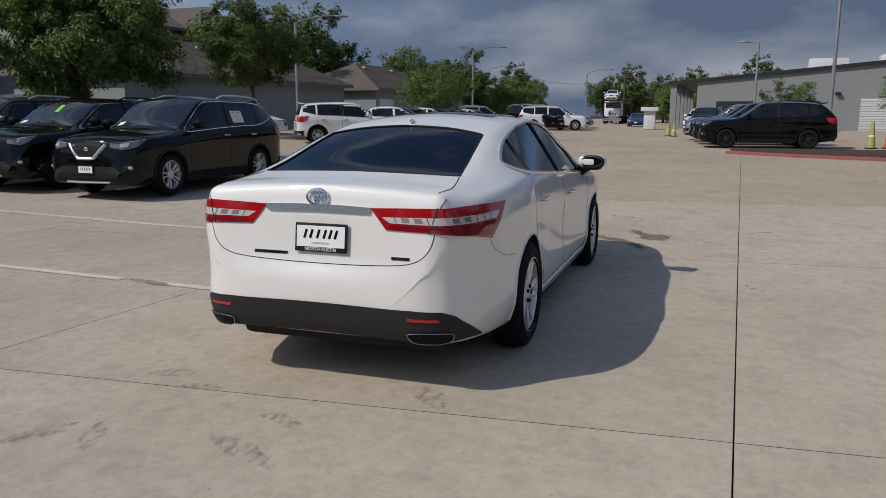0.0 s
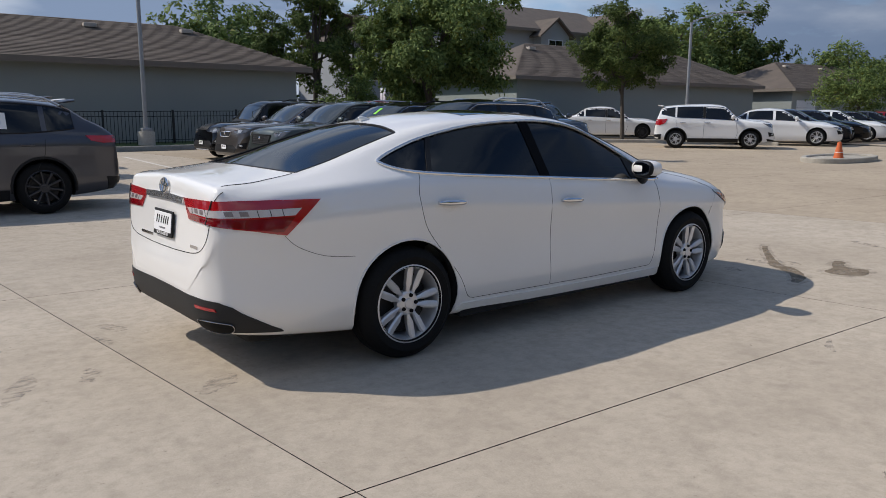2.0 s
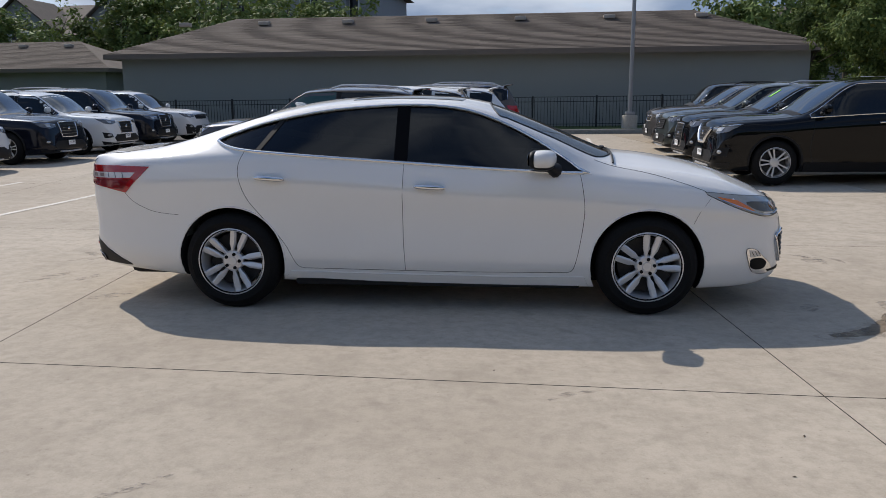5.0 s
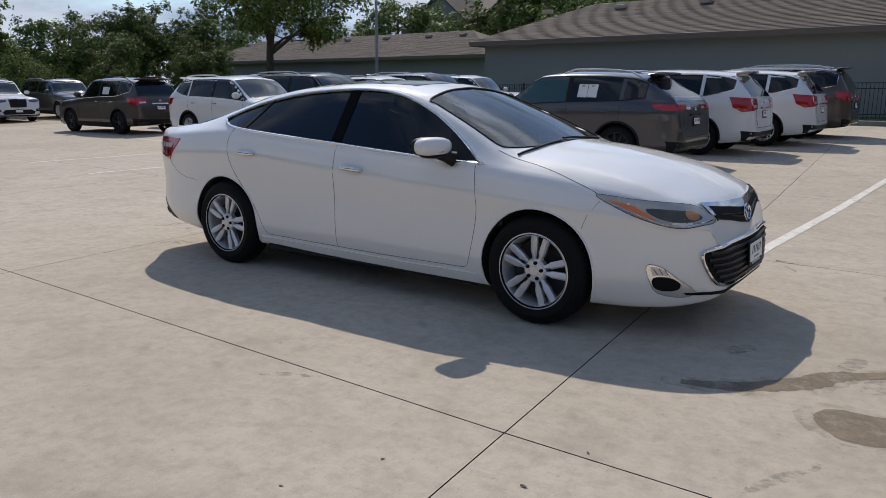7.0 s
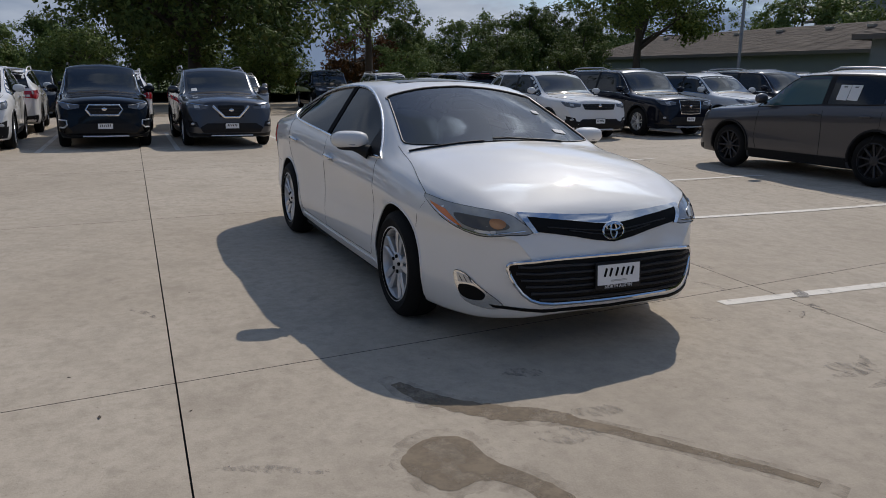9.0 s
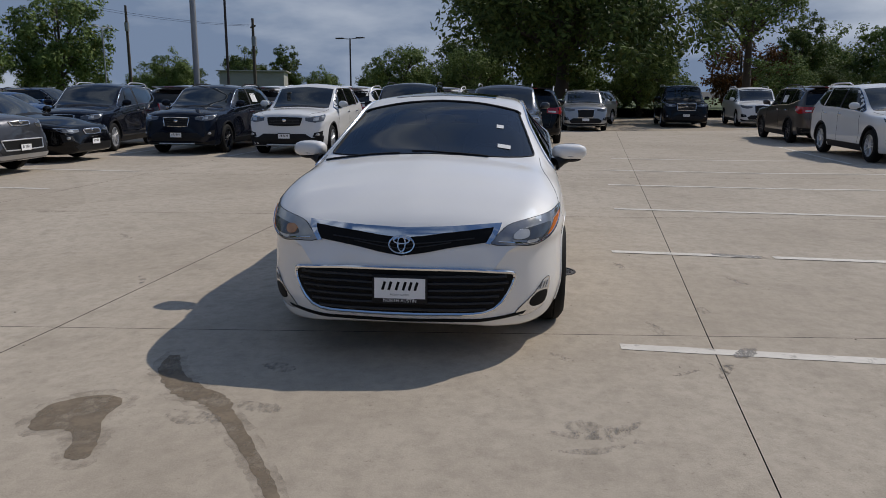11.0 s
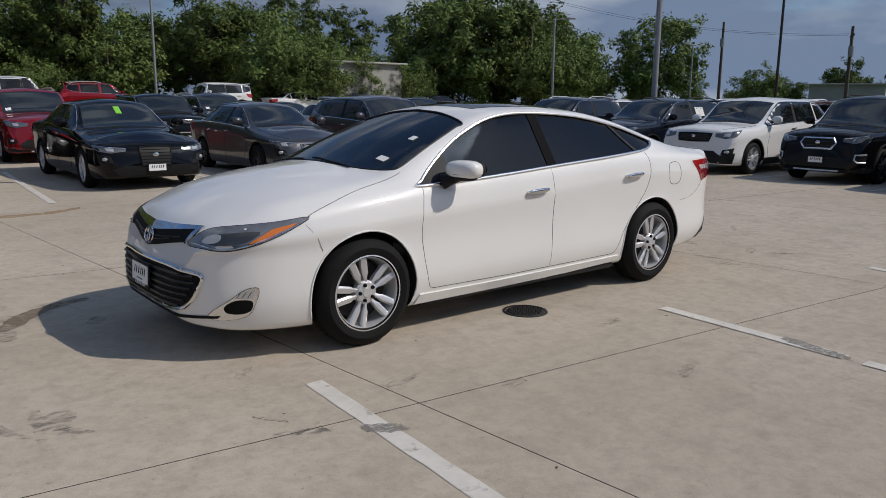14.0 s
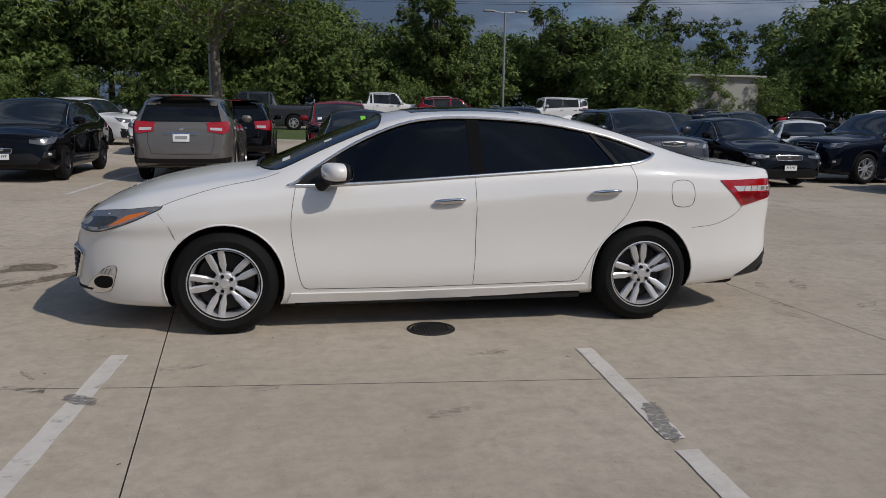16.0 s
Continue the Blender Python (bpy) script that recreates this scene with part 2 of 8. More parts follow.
DARKALLOY = surface("dark_alloy", (0.05, 0.05, 0.055), 0.35, 0.6, var=0.04)
RUBBER = surface("tyre_rubber", (0.008, 0.008, 0.008), 0.75, 0, var=0.12, scale=9, bump=0.001, spec=0.2)
TRIM = surface("black_plastic_trim", (0.012, 0.012, 0.013), 0.55, 0, var=0.1, fine=180, bump=0.0004, spec=0.25)
VALANCE = surface("grey_black_valance_plastic", (0.026, 0.026, 0.027), 0.6, 0, var=0.1, fine=180, bump=0.0004, spec=0.3)
GAP = surface("panel_gap", (0.02, 0.02, 0.02), 0.9, 0, var=0)
WELL = surface("wheel_well_liner", (0.012, 0.012, 0.012), 0.9, 0, var=0.1)
TINT = glass("privacy_glass", 0.045, ior=1.56)
SLAT = surface("grey_grille_slat", (0.024, 0.024, 0.026), 0.4, 0.2, var=0.05)
DULLCHROME = surface("dull_chrome", (0.32, 0.32, 0.33), 0.2, 1.0, var=0.05)
MIRROR = surface("mirror_glass", (0.12, 0.125, 0.13), 0.03, 1.0, var=0)
TEALGLASS = surface("green_tinted_glass", (0.035, 0.085, 0.082), 0.05, 0, var=0.1, scale=1.5, spec=0.7)
BANDLENS = surface("dim_clear_lens", (0.74, 0.70, 0.69), 0.15, 0.2, var=0.12, scale=22, fine=90, coat=1.0)
PILLAR = surface("matt_black_pillar", (0.006, 0.006, 0.007), 0.7, 0, var=0, spec=0.05)
SMOKEDLAMP = surface("smoked_headlamp_lens", (0.30, 0.30, 0.305), 0.1, 0.5, var=0.25, scale=16, coat=1.0)
LAMPGLASS = surface("headlamp_housing", (0.15, 0.15, 0.155), 0.12, 0.35, var=0.3, scale=20, coat=1.0)
SCREEN = glass("windscreen_glass", 0.34, tint=(0.80, 0.97, 0.90), ior=2.0)
DARKGLASS = surface("dark_tinted_glass", (0.006, 0.007, 0.008), 0.03, 0, var=0, spec=0.5)
SCREENGLASS = surface("windscreen_tinted_glass", (0.012, 0.016, 0.018), 0.03, 0, var=0, spec=1.0)
BRIGHT = surface("bright_window_trim", (0.80, 0.80, 0.80), 0.24, 1.0, var=0)
DEEPRED = surface("deep_red_lens", (0.21, 0.003, 0.007), 0.12, 0, var=0.1, scale=14, fine=90, coat=1.0)
# the bulb's orange glow is put into this colour
GLOWBOWL = surface("bulb_glow_reflector", (0.62, 0.27, 0.09), 0.2, 0.3, var=0.2, scale=20, coat=1.0)
REDLENS = surface("red_lamp_lens", (0.40, 0.006, 0.011), 0.10, 0, var=0.05, fine=120, coat=1.0)
CLEARLENS = surface("clear_lamp_lens", (0.55, 0.55, 0.54), 0.12, 0.35, var=0.10, scale=18, fine=90, coat=1.0)
CELL = surface("lamp_cell", (0.34, 0.28, 0.28), 0.15, 0.2, var=0.2, scale=30, coat=1.0)
SMOKELENS = surface("smoked_lamp_bowl", (0.055, 0.055, 0.055), 0.12, 0.2, var=0.05, coat=1.0)
HAZELENS = surface("hazed_headlamp_lens", (0.50, 0.48, 0.43), 0.2, 0.3, var=0.15, scale=14, coat=0.6)
HAZEBOWL = surface("hazed_lamp_bowl", (0.10, 0.088, 0.07), 0.2, 0.2, var=0.2, scale=18, coat=0.6)
AMBER = surface("amber_reflector", (0.78, 0.20, 0.02), 0.2, 0, var=0.05, coat=1.0)
PAPER = surface("white_paper", (0.78, 0.78, 0.76), 0.8, 0, var=0.03)
PLATEWHITE = surface("plate_white", (0.86, 0.86, 0.86), 0.45, 0, var=0.02)
INK = surface("black_ink", (0.006, 0.006, 0.006), 0.6, 0, var=0, spec=0.15)
PALEINK = surface("pale_grey_ink", (0.30, 0.30, 0.30), 0.5, 0, var=0)
FLUOR = surface("green_sticker", (0.22, 0.62, 0.05), 0.6, 0, var=0.02)
LINER = surface("pale_cabin_lining", (0.22, 0.215, 0.19), 0.85, 0, var=0.08, fine=150)
SEAT = surface("grey_upholstery", (0.26, 0.255, 0.235), 0.8, 0, var=0.1, fine=200, bump=0.001)
DASH = surface("dashboard_vinyl", (0.14, 0.145, 0.125), 0.6, 0, var=0.1)
SLAB = concrete("lot_concrete", (0.535, 0.465, 0.374), (0.406, 0.343, 0.266), 3.0)
LANE = concrete("lane_concrete", (0.47, 0.39, 0.29), (0.37, 0.302, 0.222), 11.0)
JOINT = surface("joint_dirt", (0.04, 0.036, 0.032), 0.95, 0, var=0.2, scale=3)
LINEPAINT = surface("worn_white_line_paint", (0.70, 0.66, 0.59), 0.75, 0, var=0.13, scale=3.0, fine=22, tint=(0.42, 0.39, 0.34))
KERB = concrete("kerb_concrete", (0.46, 0.43, 0.37), (0.36, 0.33, 0.28), 7.0)
REDKERB = surface("red_kerb_paint", (0.33, 0.105, 0.09), 0.8, 0, var=0.15, scale=2)
GRASS = surface("grass", (0.085, 0.115, 0.030), 0.9, 0, var=0.2, scale=0.8, fine=30, bump=0.02, tint=(0.05, 0.085, 0.02))
MULCH = surface("mulch", (0.075, 0.045, 0.03), 0.95, 0, var=0.2, scale=6, fine=60, bump=0.02)
CRUMB = surface("dry_leaf", (0.075, 0.055, 0.035), 0.8, 0, var=0.3, scale=60, fine=200)
STAIN = surface("damp_concrete", (0.240, 0.188, 0.132), 0.8, 0, var=0.15, scale=5, fine=40, tint=(0.17, 0.14, 0.105), spec=0.15)
DRY = surface("scuff", (0.215, 0.192, 0.162), 0.85, 0, var=0.2, scale=9, fine=60, tint=(0.29, 0.26, 0.22))


def worn(m, scale, lo, hi, stretch=(1, 1, 1)):
    """Lets the surface below show through in worn places."""
    n, l = m.node_tree.nodes, m.node_tree.links
    g, mp, t, r = n.new("ShaderNodeNewGeometry"), n.new("ShaderNodeMapping"), n.new("ShaderNodeTexNoise"), n.new("ShaderNodeMapRange")
    mp.inputs["Scale"].default_value = stretch
    t.inputs["Scale"].default_value, t.inputs["Detail"].default_value, t.inputs["Roughness"].default_value = scale, 6, 0.65
    l.new(g.outputs["Position"], mp.inputs[0]); l.new(mp.outputs[0], t.inputs["Vector"]); l.new(t.outputs["Fac"], r.inputs["Value"])
    r.inputs["From Min"].default_value, r.inputs["From Max"].default_value = lo, hi
    l.new(r.outputs[0], n["Principled BSDF"].inputs["Alpha"])


worn(DRY, 11, 0.44, 0.90, (1, 2.2, 1))
SCUFFED = surface("rubber_scuff", (0.26, 0.245, 0.225), 0.85, 0, var=0.2, scale=9, fine=60)
worn(SCUFFED, 26, 0.30, 0.66, (1, 2.2, 1))
IRON = surface("cast_iron", (0.035, 0.033, 0.032), 0.6, 0.3, var=0.2, scale=20, fine=80, bump=0.002)
STUCCO = surface("grey_green_stucco", (0.26, 0.285, 0.275), 0.9, 0, var=0.08, scale=0.7, fine=30, bump=0.002, tint=(0.225, 0.245, 0.236))
STUCCO2 = surface("pale_stucco", (0.29, 0.305, 0.315), 0.9, 0, var=0.08, scale=0.7, fine=30, tint=(0.25, 0.265, 0.275))
SHINGLE = surface("brown_asphalt_shingle", (0.128, 0.104, 0.084), 0.95, 0, var=0.18, scale=1.5, fine=18, bump=0.006, tint=(0.085, 0.07, 0.06))
FASCIA = surface("taupe_fascia", (0.17, 0.145, 0.12), 0.8, 0, var=0.08)
VENT = surface("pale_roof_vent", (0.45, 0.40, 0.34), 0.6, 0, var=0.1)
FENCE = surface("black_iron_fence", (0.016, 0.017, 0.017), 0.55, 0.2, var=0.08)
GALV = surface("galvanised_pole", (0.34, 0.35, 0.36), 0.5, 0.5, var=0.12, scale=2)
DARKPOLE = surface("dark_bronze_pole", (0.035, 0.033, 0.032), 0.5, 0.3, var=0.1)
WOODPOLE = surface("weathered_wood_pole", (0.10, 0.08, 0.06), 0.9, 0, var=0.2, fine=40)
PALEBARK = surface("pale_tree_bark", (0.24, 0.21, 0.17), 0.95, 0, var=0.2, scale=4, fine=30, bump=0.012, tint=(0.10, 0.085, 0.07))
BARK = surface("tree_bark", (0.085, 0.07, 0.055), 0.95, 0, var=0.2, scale=5, fine=40, bump=0.012)
LEAF_A = leafage("mid_green_leaves", (0.055, 0.092, 0.026), (0.205, 0.275, 0.085))
LEAF_B = leafage("bright_green_leaves", (0.050, 0.080, 0.022), (0.18, 0.24, 0.062))
LEAF_C = leafage("dark_oak_leaves", (0.038, 0.064, 0.019), (0.140, 0.190, 0.053), (0.105, 0.115, 0.030))
LEAF_D = leafage("rusty_leaves", (0.06, 0.035, 0.015), (0.14, 0.065, 0.025), (0.16, 0.07, 0.02))
METALWALL = surface("white_ribbed_metal", (0.40, 0.39, 0.35), 0.6, 0.1, var=0.12, scale=1)
CONEMAT = surface("traffic_cone_orange", (0.62, 0.13, 0.035), 0.7, 0, var=0.1)
CONEYEL = surface("yellow_green_cone", (0.40, 0.42, 0.12), 0.7, 0, var=0.1)
DOORSHADE = surface("doorway_shade_paint", (0.02, 0.022, 0.024), 0.6, 0, var=0.1)
PALEWALL = surface("grey_panel_wall", (0.26, 0.27, 0.275), 0.8, 0, var=0.06, scale=0.5, fine=12)
WHITEWALL = surface("white_panel", (0.66, 0.67, 0.68), 0.6, 0, var=0.05)
GREENBIN = surface("green_dumpster_paint", (0.03, 0.14, 0.09), 0.6, 0.1, var=0.15)
worn(LINEPAINT, 11, 0.18, 0.44)
worn(STAIN, 7, 0.20, 0.62)
STAIN_EDGE = surface("drying_concrete", (0.31, 0.265, 0.21), 0.85, 0, var=0.15, scale=5, fine=40, spec=0.15)
worn(STAIN_EDGE, 9, 0.42, 1.1)
RUST = surface("rust_stain", (0.46, 0.30, 0.15), 0.85, 0, var=0.15, scale=5, fine=40)
worn(RUST, 15, 0.22, 0.75)

# ---- building blocks ----
from mathutils.bvhtree import BVHTree


def rise(x, y):
    """Height of the gently tilted lot."""
    return 0.012 * min(24, max(0, x - 2)) + 0.0125 * min(40, max(0, y - 5)) - 0.006 * min(60, max(0, -x - 2)) + 0.075 * min(8, max(0, -y - 28.5))


def link(name, bm, materials, parent=None, label="", smooth=40):
    """One bmesh as one object; smooth: the angle in degrees past which edges stay sharp."""
    me = bpy.data.meshes.new(name)
    bm.to_mesh(me)
    bm.free()
    for m in materials if isinstance(materials, (list, tuple)) else [materials]:
        me.materials.append(m)
    if smooth:
        me.shade_smooth()
        me.set_sharp_from_angle(angle=radians(smooth))
    ob = new(name, me)
    ob.parent = parent
    return tagged(ob, label) if label else ob


def part(name, bm, material, parent, label="", smooth=40):
    return link(name, bm, material, parent, label, smooth)


def thing(name, label, category, group="", kind="", at=None):
    ob = tagged(new(name), label, category, group, kind)
    ob.empty_display_size = 0.2
    if at:
        ob.matrix_basis = at
    return ob


def twin(name, source, parent, m=None):
    """Another object on the mesh of source."""
    ob = new(name, source.data)
    ob.parent = parent
    if m:
        ob.matrix_basis = m
    return ob


def add_box(bm, lo, hi, bevel=0.0, m=None, seg=2):
    v = bmesh.ops.create_cube(bm, size=1)["verts"]
    c, s = [(a + b) / 2 for a, b in zip(lo, hi)], [b - a for a, b in zip(lo, hi)]
    for p in v:
        p.co = Vector([c[i] + p.co[i] * s[i] for i in range(3)])
    if bevel:
        e = list({e for p in v for e in p.link_edges})
        v = list(set(v) | {x for x in bmesh.ops.bevel(bm, geom=e, offset=bevel, segments=seg, affect="EDGES", profile=0.5)["verts"]})
        v = [p for p in v if p.is_valid]
    if m:
        bmesh.ops.transform(bm, matrix=m, verts=v)
    return v


def box(lo, hi, bevel=0.0, m=None, seg=2):
    bm = bmesh.new()
    add_box(bm, lo, hi, bevel, m, seg)
    return bm


def tube(points, radius, sides=6, closed=False, bm=None):
    """A tube along points; radius may be a list."""
    bm = bm or bmesh.new()
    pts = [Vector(p) for p in points]
    n = len(pts)
    rad = radius if isinstance(radius, (list, tuple)) else [radius] * n
    rings, normal = [], None
    for i, p in enumerate(pts):
        a = pts[(i - 1) % n] if (closed or i) else p
        b = pts[(i + 1) % n] if (closed or i < n - 1) else p
        t = (b - a).normalized()
        if normal is None:
            normal = t.orthogonal().normalized()
        normal = (normal - t * normal.dot(t)).normalized()
        side = t.cross(normal)
        rings.append([bm.verts.new(p + (normal * math.cos(k) + side * math.sin(k)) * rad[i]) for k in [2 * math.pi * s / sides for s in range(sides)]])
    for i in range(n if closed else n - 1):
        r, s = rings[i], rings[(i + 1) % n]
        for k in range(sides):
            bm.faces.new((r[k], r[(k + 1) % sides], s[(k + 1) % sides], s[k]))
    if not closed:
        bm.faces.new(rings[0][::-1])
        bm.faces.new(rings[-1])
    return bm


def lathe(profile, sides=40, bm=None, close=False):
    """Revolves (radius, y) pairs about the y axis."""
    bm = bm or bmesh.new()
    rings = []
    for k in range(sides):
        a = 2 * math.pi * k / sides
        rings.append([bm.verts.new((r * math.cos(a), y, r * math.sin(a))) for r, y in profile])
    m = len(profile)
    for k in range(sides):
        r, s = rings[k], rings[(k + 1) % sides]
        for i in range(m if close else m - 1):
            j = (i + 1) % m
            bm.faces.new((r[i], s[i], s[j], r[j]))
    return bm


def curve(keys):
    """A monotone cubic through (x, value) keys."""
    k = sorted(keys)
    x, y = np.array([a for a, _ in k], float), np.array([b for _, b in k], float)
    h, d = np.diff(x), np.diff(y) / np.diff(x)
    m = np.zeros(len(x))
    for i in range(1, len(x) - 1):
        if d[i - 1] * d[i] > 0:
            w1, w2 = 2 * h[i] + h[i - 1], h[i] + 2 * h[i - 1]
            m[i] = (w1 + w2) / (w1 / d[i - 1] + w2 / d[i])
    m[0], m[-1] = d[0], d[-1]

    def at(v):
        v = min(max(v, x[0]), x[-1])
        i = min(int(np.searchsorted(x, v, "right")) - 1, len(h) - 1)
        s = (v - x[i]) / h[i]
        return float((2 * s**3 - 3 * s**2 + 1) * y[i] + (s**3 - 2 * s**2 + s) * h[i] * m[i] + (-2 * s**3 + 3 * s**2) * y[i + 1] + (s**3 - s**2) * h[i] * m[i + 1])
    return at


def rounded(pts, radii, straight, corner):
    """A polyline with its inner corners rounded, always of the same count of points."""
    pts = [Vector(p) for p in pts]
    out, last = [pts[0]], pts[0]
    for i in range(1, len(pts)):
        if i < len(pts) - 1:
            u, v = pts[i - 1] - pts[i], pts[i + 1] - pts[i]
            r = min(radii[i], 0.48 * u.length, 0.48 * v.length)
            a, b = pts[i] + u.normalized() * r, pts[i] + v.normalized() * r
        else:
            a = b = pts[i]
        n = straight[i - 1]
        out += [last.lerp(a, k / n) for k in range(1, n + 1)]
        if i < len(pts) - 1:
            for k in range(1, corner + 1):
                s = k / corner
                out.append(a * (1 - s) ** 2 + pts[i] * 2 * s * (1 - s) + b * s * s)
        last = b
    return out


def prism(poly, axis, near, far):
    """A closed prism over a polygon of (u, v): axis "y" takes (x, z), axis "z" takes (x, y), axis "x" takes (y, z)."""
    bm = bmesh.new()
    def place(u, v, w):
        return {"y": (u, w, v), "z": (u, v, w), "x": (w, u, v)}[axis]
    a = [bm.verts.new(place(u, v, near)) for u, v in poly]
    b = [bm.verts.new(place(u, v, far)) for u, v in poly]
    n = len(poly)
    bm.faces.new(a)
    bm.faces.new(b[::-1])
    for i in range(n):
        bm.faces.new((a[i], b[i], b[(i + 1) % n], a[(i + 1) % n]))
    bmesh.ops.recalc_face_normals(bm, faces=bm.faces)
    return bm


def cut_away(ob, cutters):
    """Takes closed bmeshes with their material away from ob's mesh."""
    made = []
    for bm, material in cutters:
        c = link("cutter", bm, material, ob.parent, smooth=0)
        mod = ob.modifiers.new("cut", "BOOLEAN")
        mod.operation, mod.solver, mod.object, mod.material_mode = "DIFFERENCE", "EXACT", c, "TRANSFER"
        made.append(c)
    bpy.context.view_layer.update()
    me = bpy.data.meshes.new_from_object(ob.evaluated_get(bpy.context.evaluated_depsgraph_get()))
    ob.modifiers.clear()
    ob.data = me
    me.shade_smooth()
    me.set_sharp_from_angle(angle=radians(32))
    for c in made:
        bpy.data.objects.remove(c)


class Skin:
    """Lays flat outlines onto a body's surface."""

    def __init__(self, bm, front=1.2, rear=-1.3):
        self.tree = BVHTree.FromBMesh(bm)
        self.front, self.rear = front, rear

    def drop(self, way, u, v):
        k = way[0]
        if k == "side":
            o, d = Vector((u, 3 * way[1], v)), Vector((0, -way[1], 0))
        elif k == "top":
            o, d = Vector((u, v, 4)), Vector((0, 0, -1))
        elif k == "back":
            o, d = Vector((-8, u, v)), Vector((1, 0, 0))
        else:
            a = radians(u)
            s, c = (1, self.front) if k == "front" else (-1, self.rear)
            w = Vector((s * math.cos(a), math.sin(a), 0))
            o, d = Vector((c, 0, v)) + w * 4, -w
        hit, nor, _, _ = self.tree.ray_cast(o, d)
        if hit is None:
            hit, nor, _, _ = self.tree.find_nearest(o + d * 3)
        return hit, nor

    def patch(self, way, poly, off=0.004, step=0.06, sink=0.012, bm=None):
        """A thin raised piece over an outline, with a rim that sinks into the body."""
        bm = bm or bmesh.new()
        t = bmesh.new()
        k = 0.02 if way[0] in ("front", "rear") else 1.0
        pts = []
        n = len(poly)
        for i in range(n):
            a, b = Vector((poly[i][0] * k, poly[i][1])), Vector((poly[(i + 1) % n][0] * k, poly[(i + 1) % n][1]))
            m = max(1, int((b - a).length / (step * 0.6)))
            pts += [a.lerp(b, j / m) for j in range(m)]
        t.faces.new([t.verts.new((p.x, p.y, 0)) for p in pts])
        lo = [min(p[i] for p in pts) for i in (0, 1)]
        hi = [max(p[i] for p in pts) for i in (0, 1)]
        for i in (0, 1):
            c = lo[i] + step
            while c < hi[i] - 0.2 * step:
                co, no = Vector((0, 0, 0)), Vector((0, 0, 0))
                co[i], no[i] = c, 1
                bmesh.ops.bisect_plane(t, geom=t.verts[:] + t.edges[:] + t.faces[:], plane_co=co, plane_no=no)
                c += step
        where, low = {}, {}
        facing = 0.0
        for v in t.verts:
            p, nrm = self.drop(way, v.co.x / k, v.co.y)
            where[v] = bm.verts.new(p + nrm * off)
            low[v] = (p - nrm * sink, nrm)
        for f in t.faces:
            vs = [where[v] for v in f.verts]
            g = bm.faces.new(vs)
            g.normal_update()
            facing += g.normal.dot(low[f.verts[0]][1])
        flip = facing < 0
        for e in [e for e in t.edges if e.is_boundary]:
            a, b = e.verts
            c, d = bm.verts.new(low[b][0]), bm.verts.new(low[a][0])
            f = e.link_faces[0]
            order = [v for v in f.verts]
            i = order.index(a)
            ab = order[(i + 1) % len(order)] == b
            vs = (where[b], where[a], d, c) if ab else (where[a], where[b], c, d)
            bm.faces.new(vs)
        if flip:
            bmesh.ops.reverse_faces(bm, faces=bm.faces)
        bmesh.ops.remove_doubles(bm, verts=bm.verts, dist=0.0002)
        t.free()
        return bm

    def line(self, way, pts, radius, closed=False, off=0.0, step=0.05, sides=6, bm=None):
        """A thin round strip along an outline."""
        k = 0.02 if way[0] in ("front", "rear") else 1.0
        out, n = [], len(pts)
        for i in range(n if closed else n - 1):
            a, b = Vector((pts[i][0] * k, pts[i][1])), Vector((pts[(i + 1) % n][0] * k, pts[(i + 1) % n][1]))
            m = max(1, int((b - a).length / step))
            out += [a.lerp(b, j / m) for j in range(m)]
        if not closed:
            out.append(Vector((pts[-1][0] * k, pts[-1][1])))
        p3 = []
        for p in out:
            h, nrm = self.drop(way, p.x / k, p.y)
            p3.append(h + nrm * off)
        return tube(p3, radius, sides, closed, bm)


def smooth_line(pts, n=6, closed=False):
    """Catmull-Rom through 2D points."""
    out, m = [], len(pts)
    for i in range(m if closed else m - 1):
        p = [Vector(pts[(i + j) % m] if closed else pts[min(max(i + j, 0), m - 1)]) for j in (-1, 0, 1, 2)]
        for k in range(n):
            s = k / n
            out.append(tuple(0.5 * (2 * p[1] + (p[2] - p[0]) * s + (2 * p[0] - 5 * p[1] + 4 * p[2] - p[3]) * s * s + (3 * p[1] - p[0] - 3 * p[2] + p[3]) * s**3)))
    if not closed:
        out.append(tuple(pts[-1]))
    return out


def lettering(text, size, m, parent, material, name="lettering"):
    """Raised letters in the built-in font."""
    c = bpy.data.curves.new(name, "FONT")
    c.body, c.size, c.extrude, c.align_x, c.align_y = text, size, 0.0012, "CENTER", "CENTER"
    o = new(name, c)
    bpy.context.view_layer.update()
    me = bpy.data.meshes.new_from_object(o.evaluated_get(bpy.context.evaluated_depsgraph_get()))
    bpy.data.objects.remove(o)
    me.materials.clear()
    me.materials.append(material)
    ob = new(name, me)
    ob.parent = parent
    ob.matrix_basis = m
    return ob

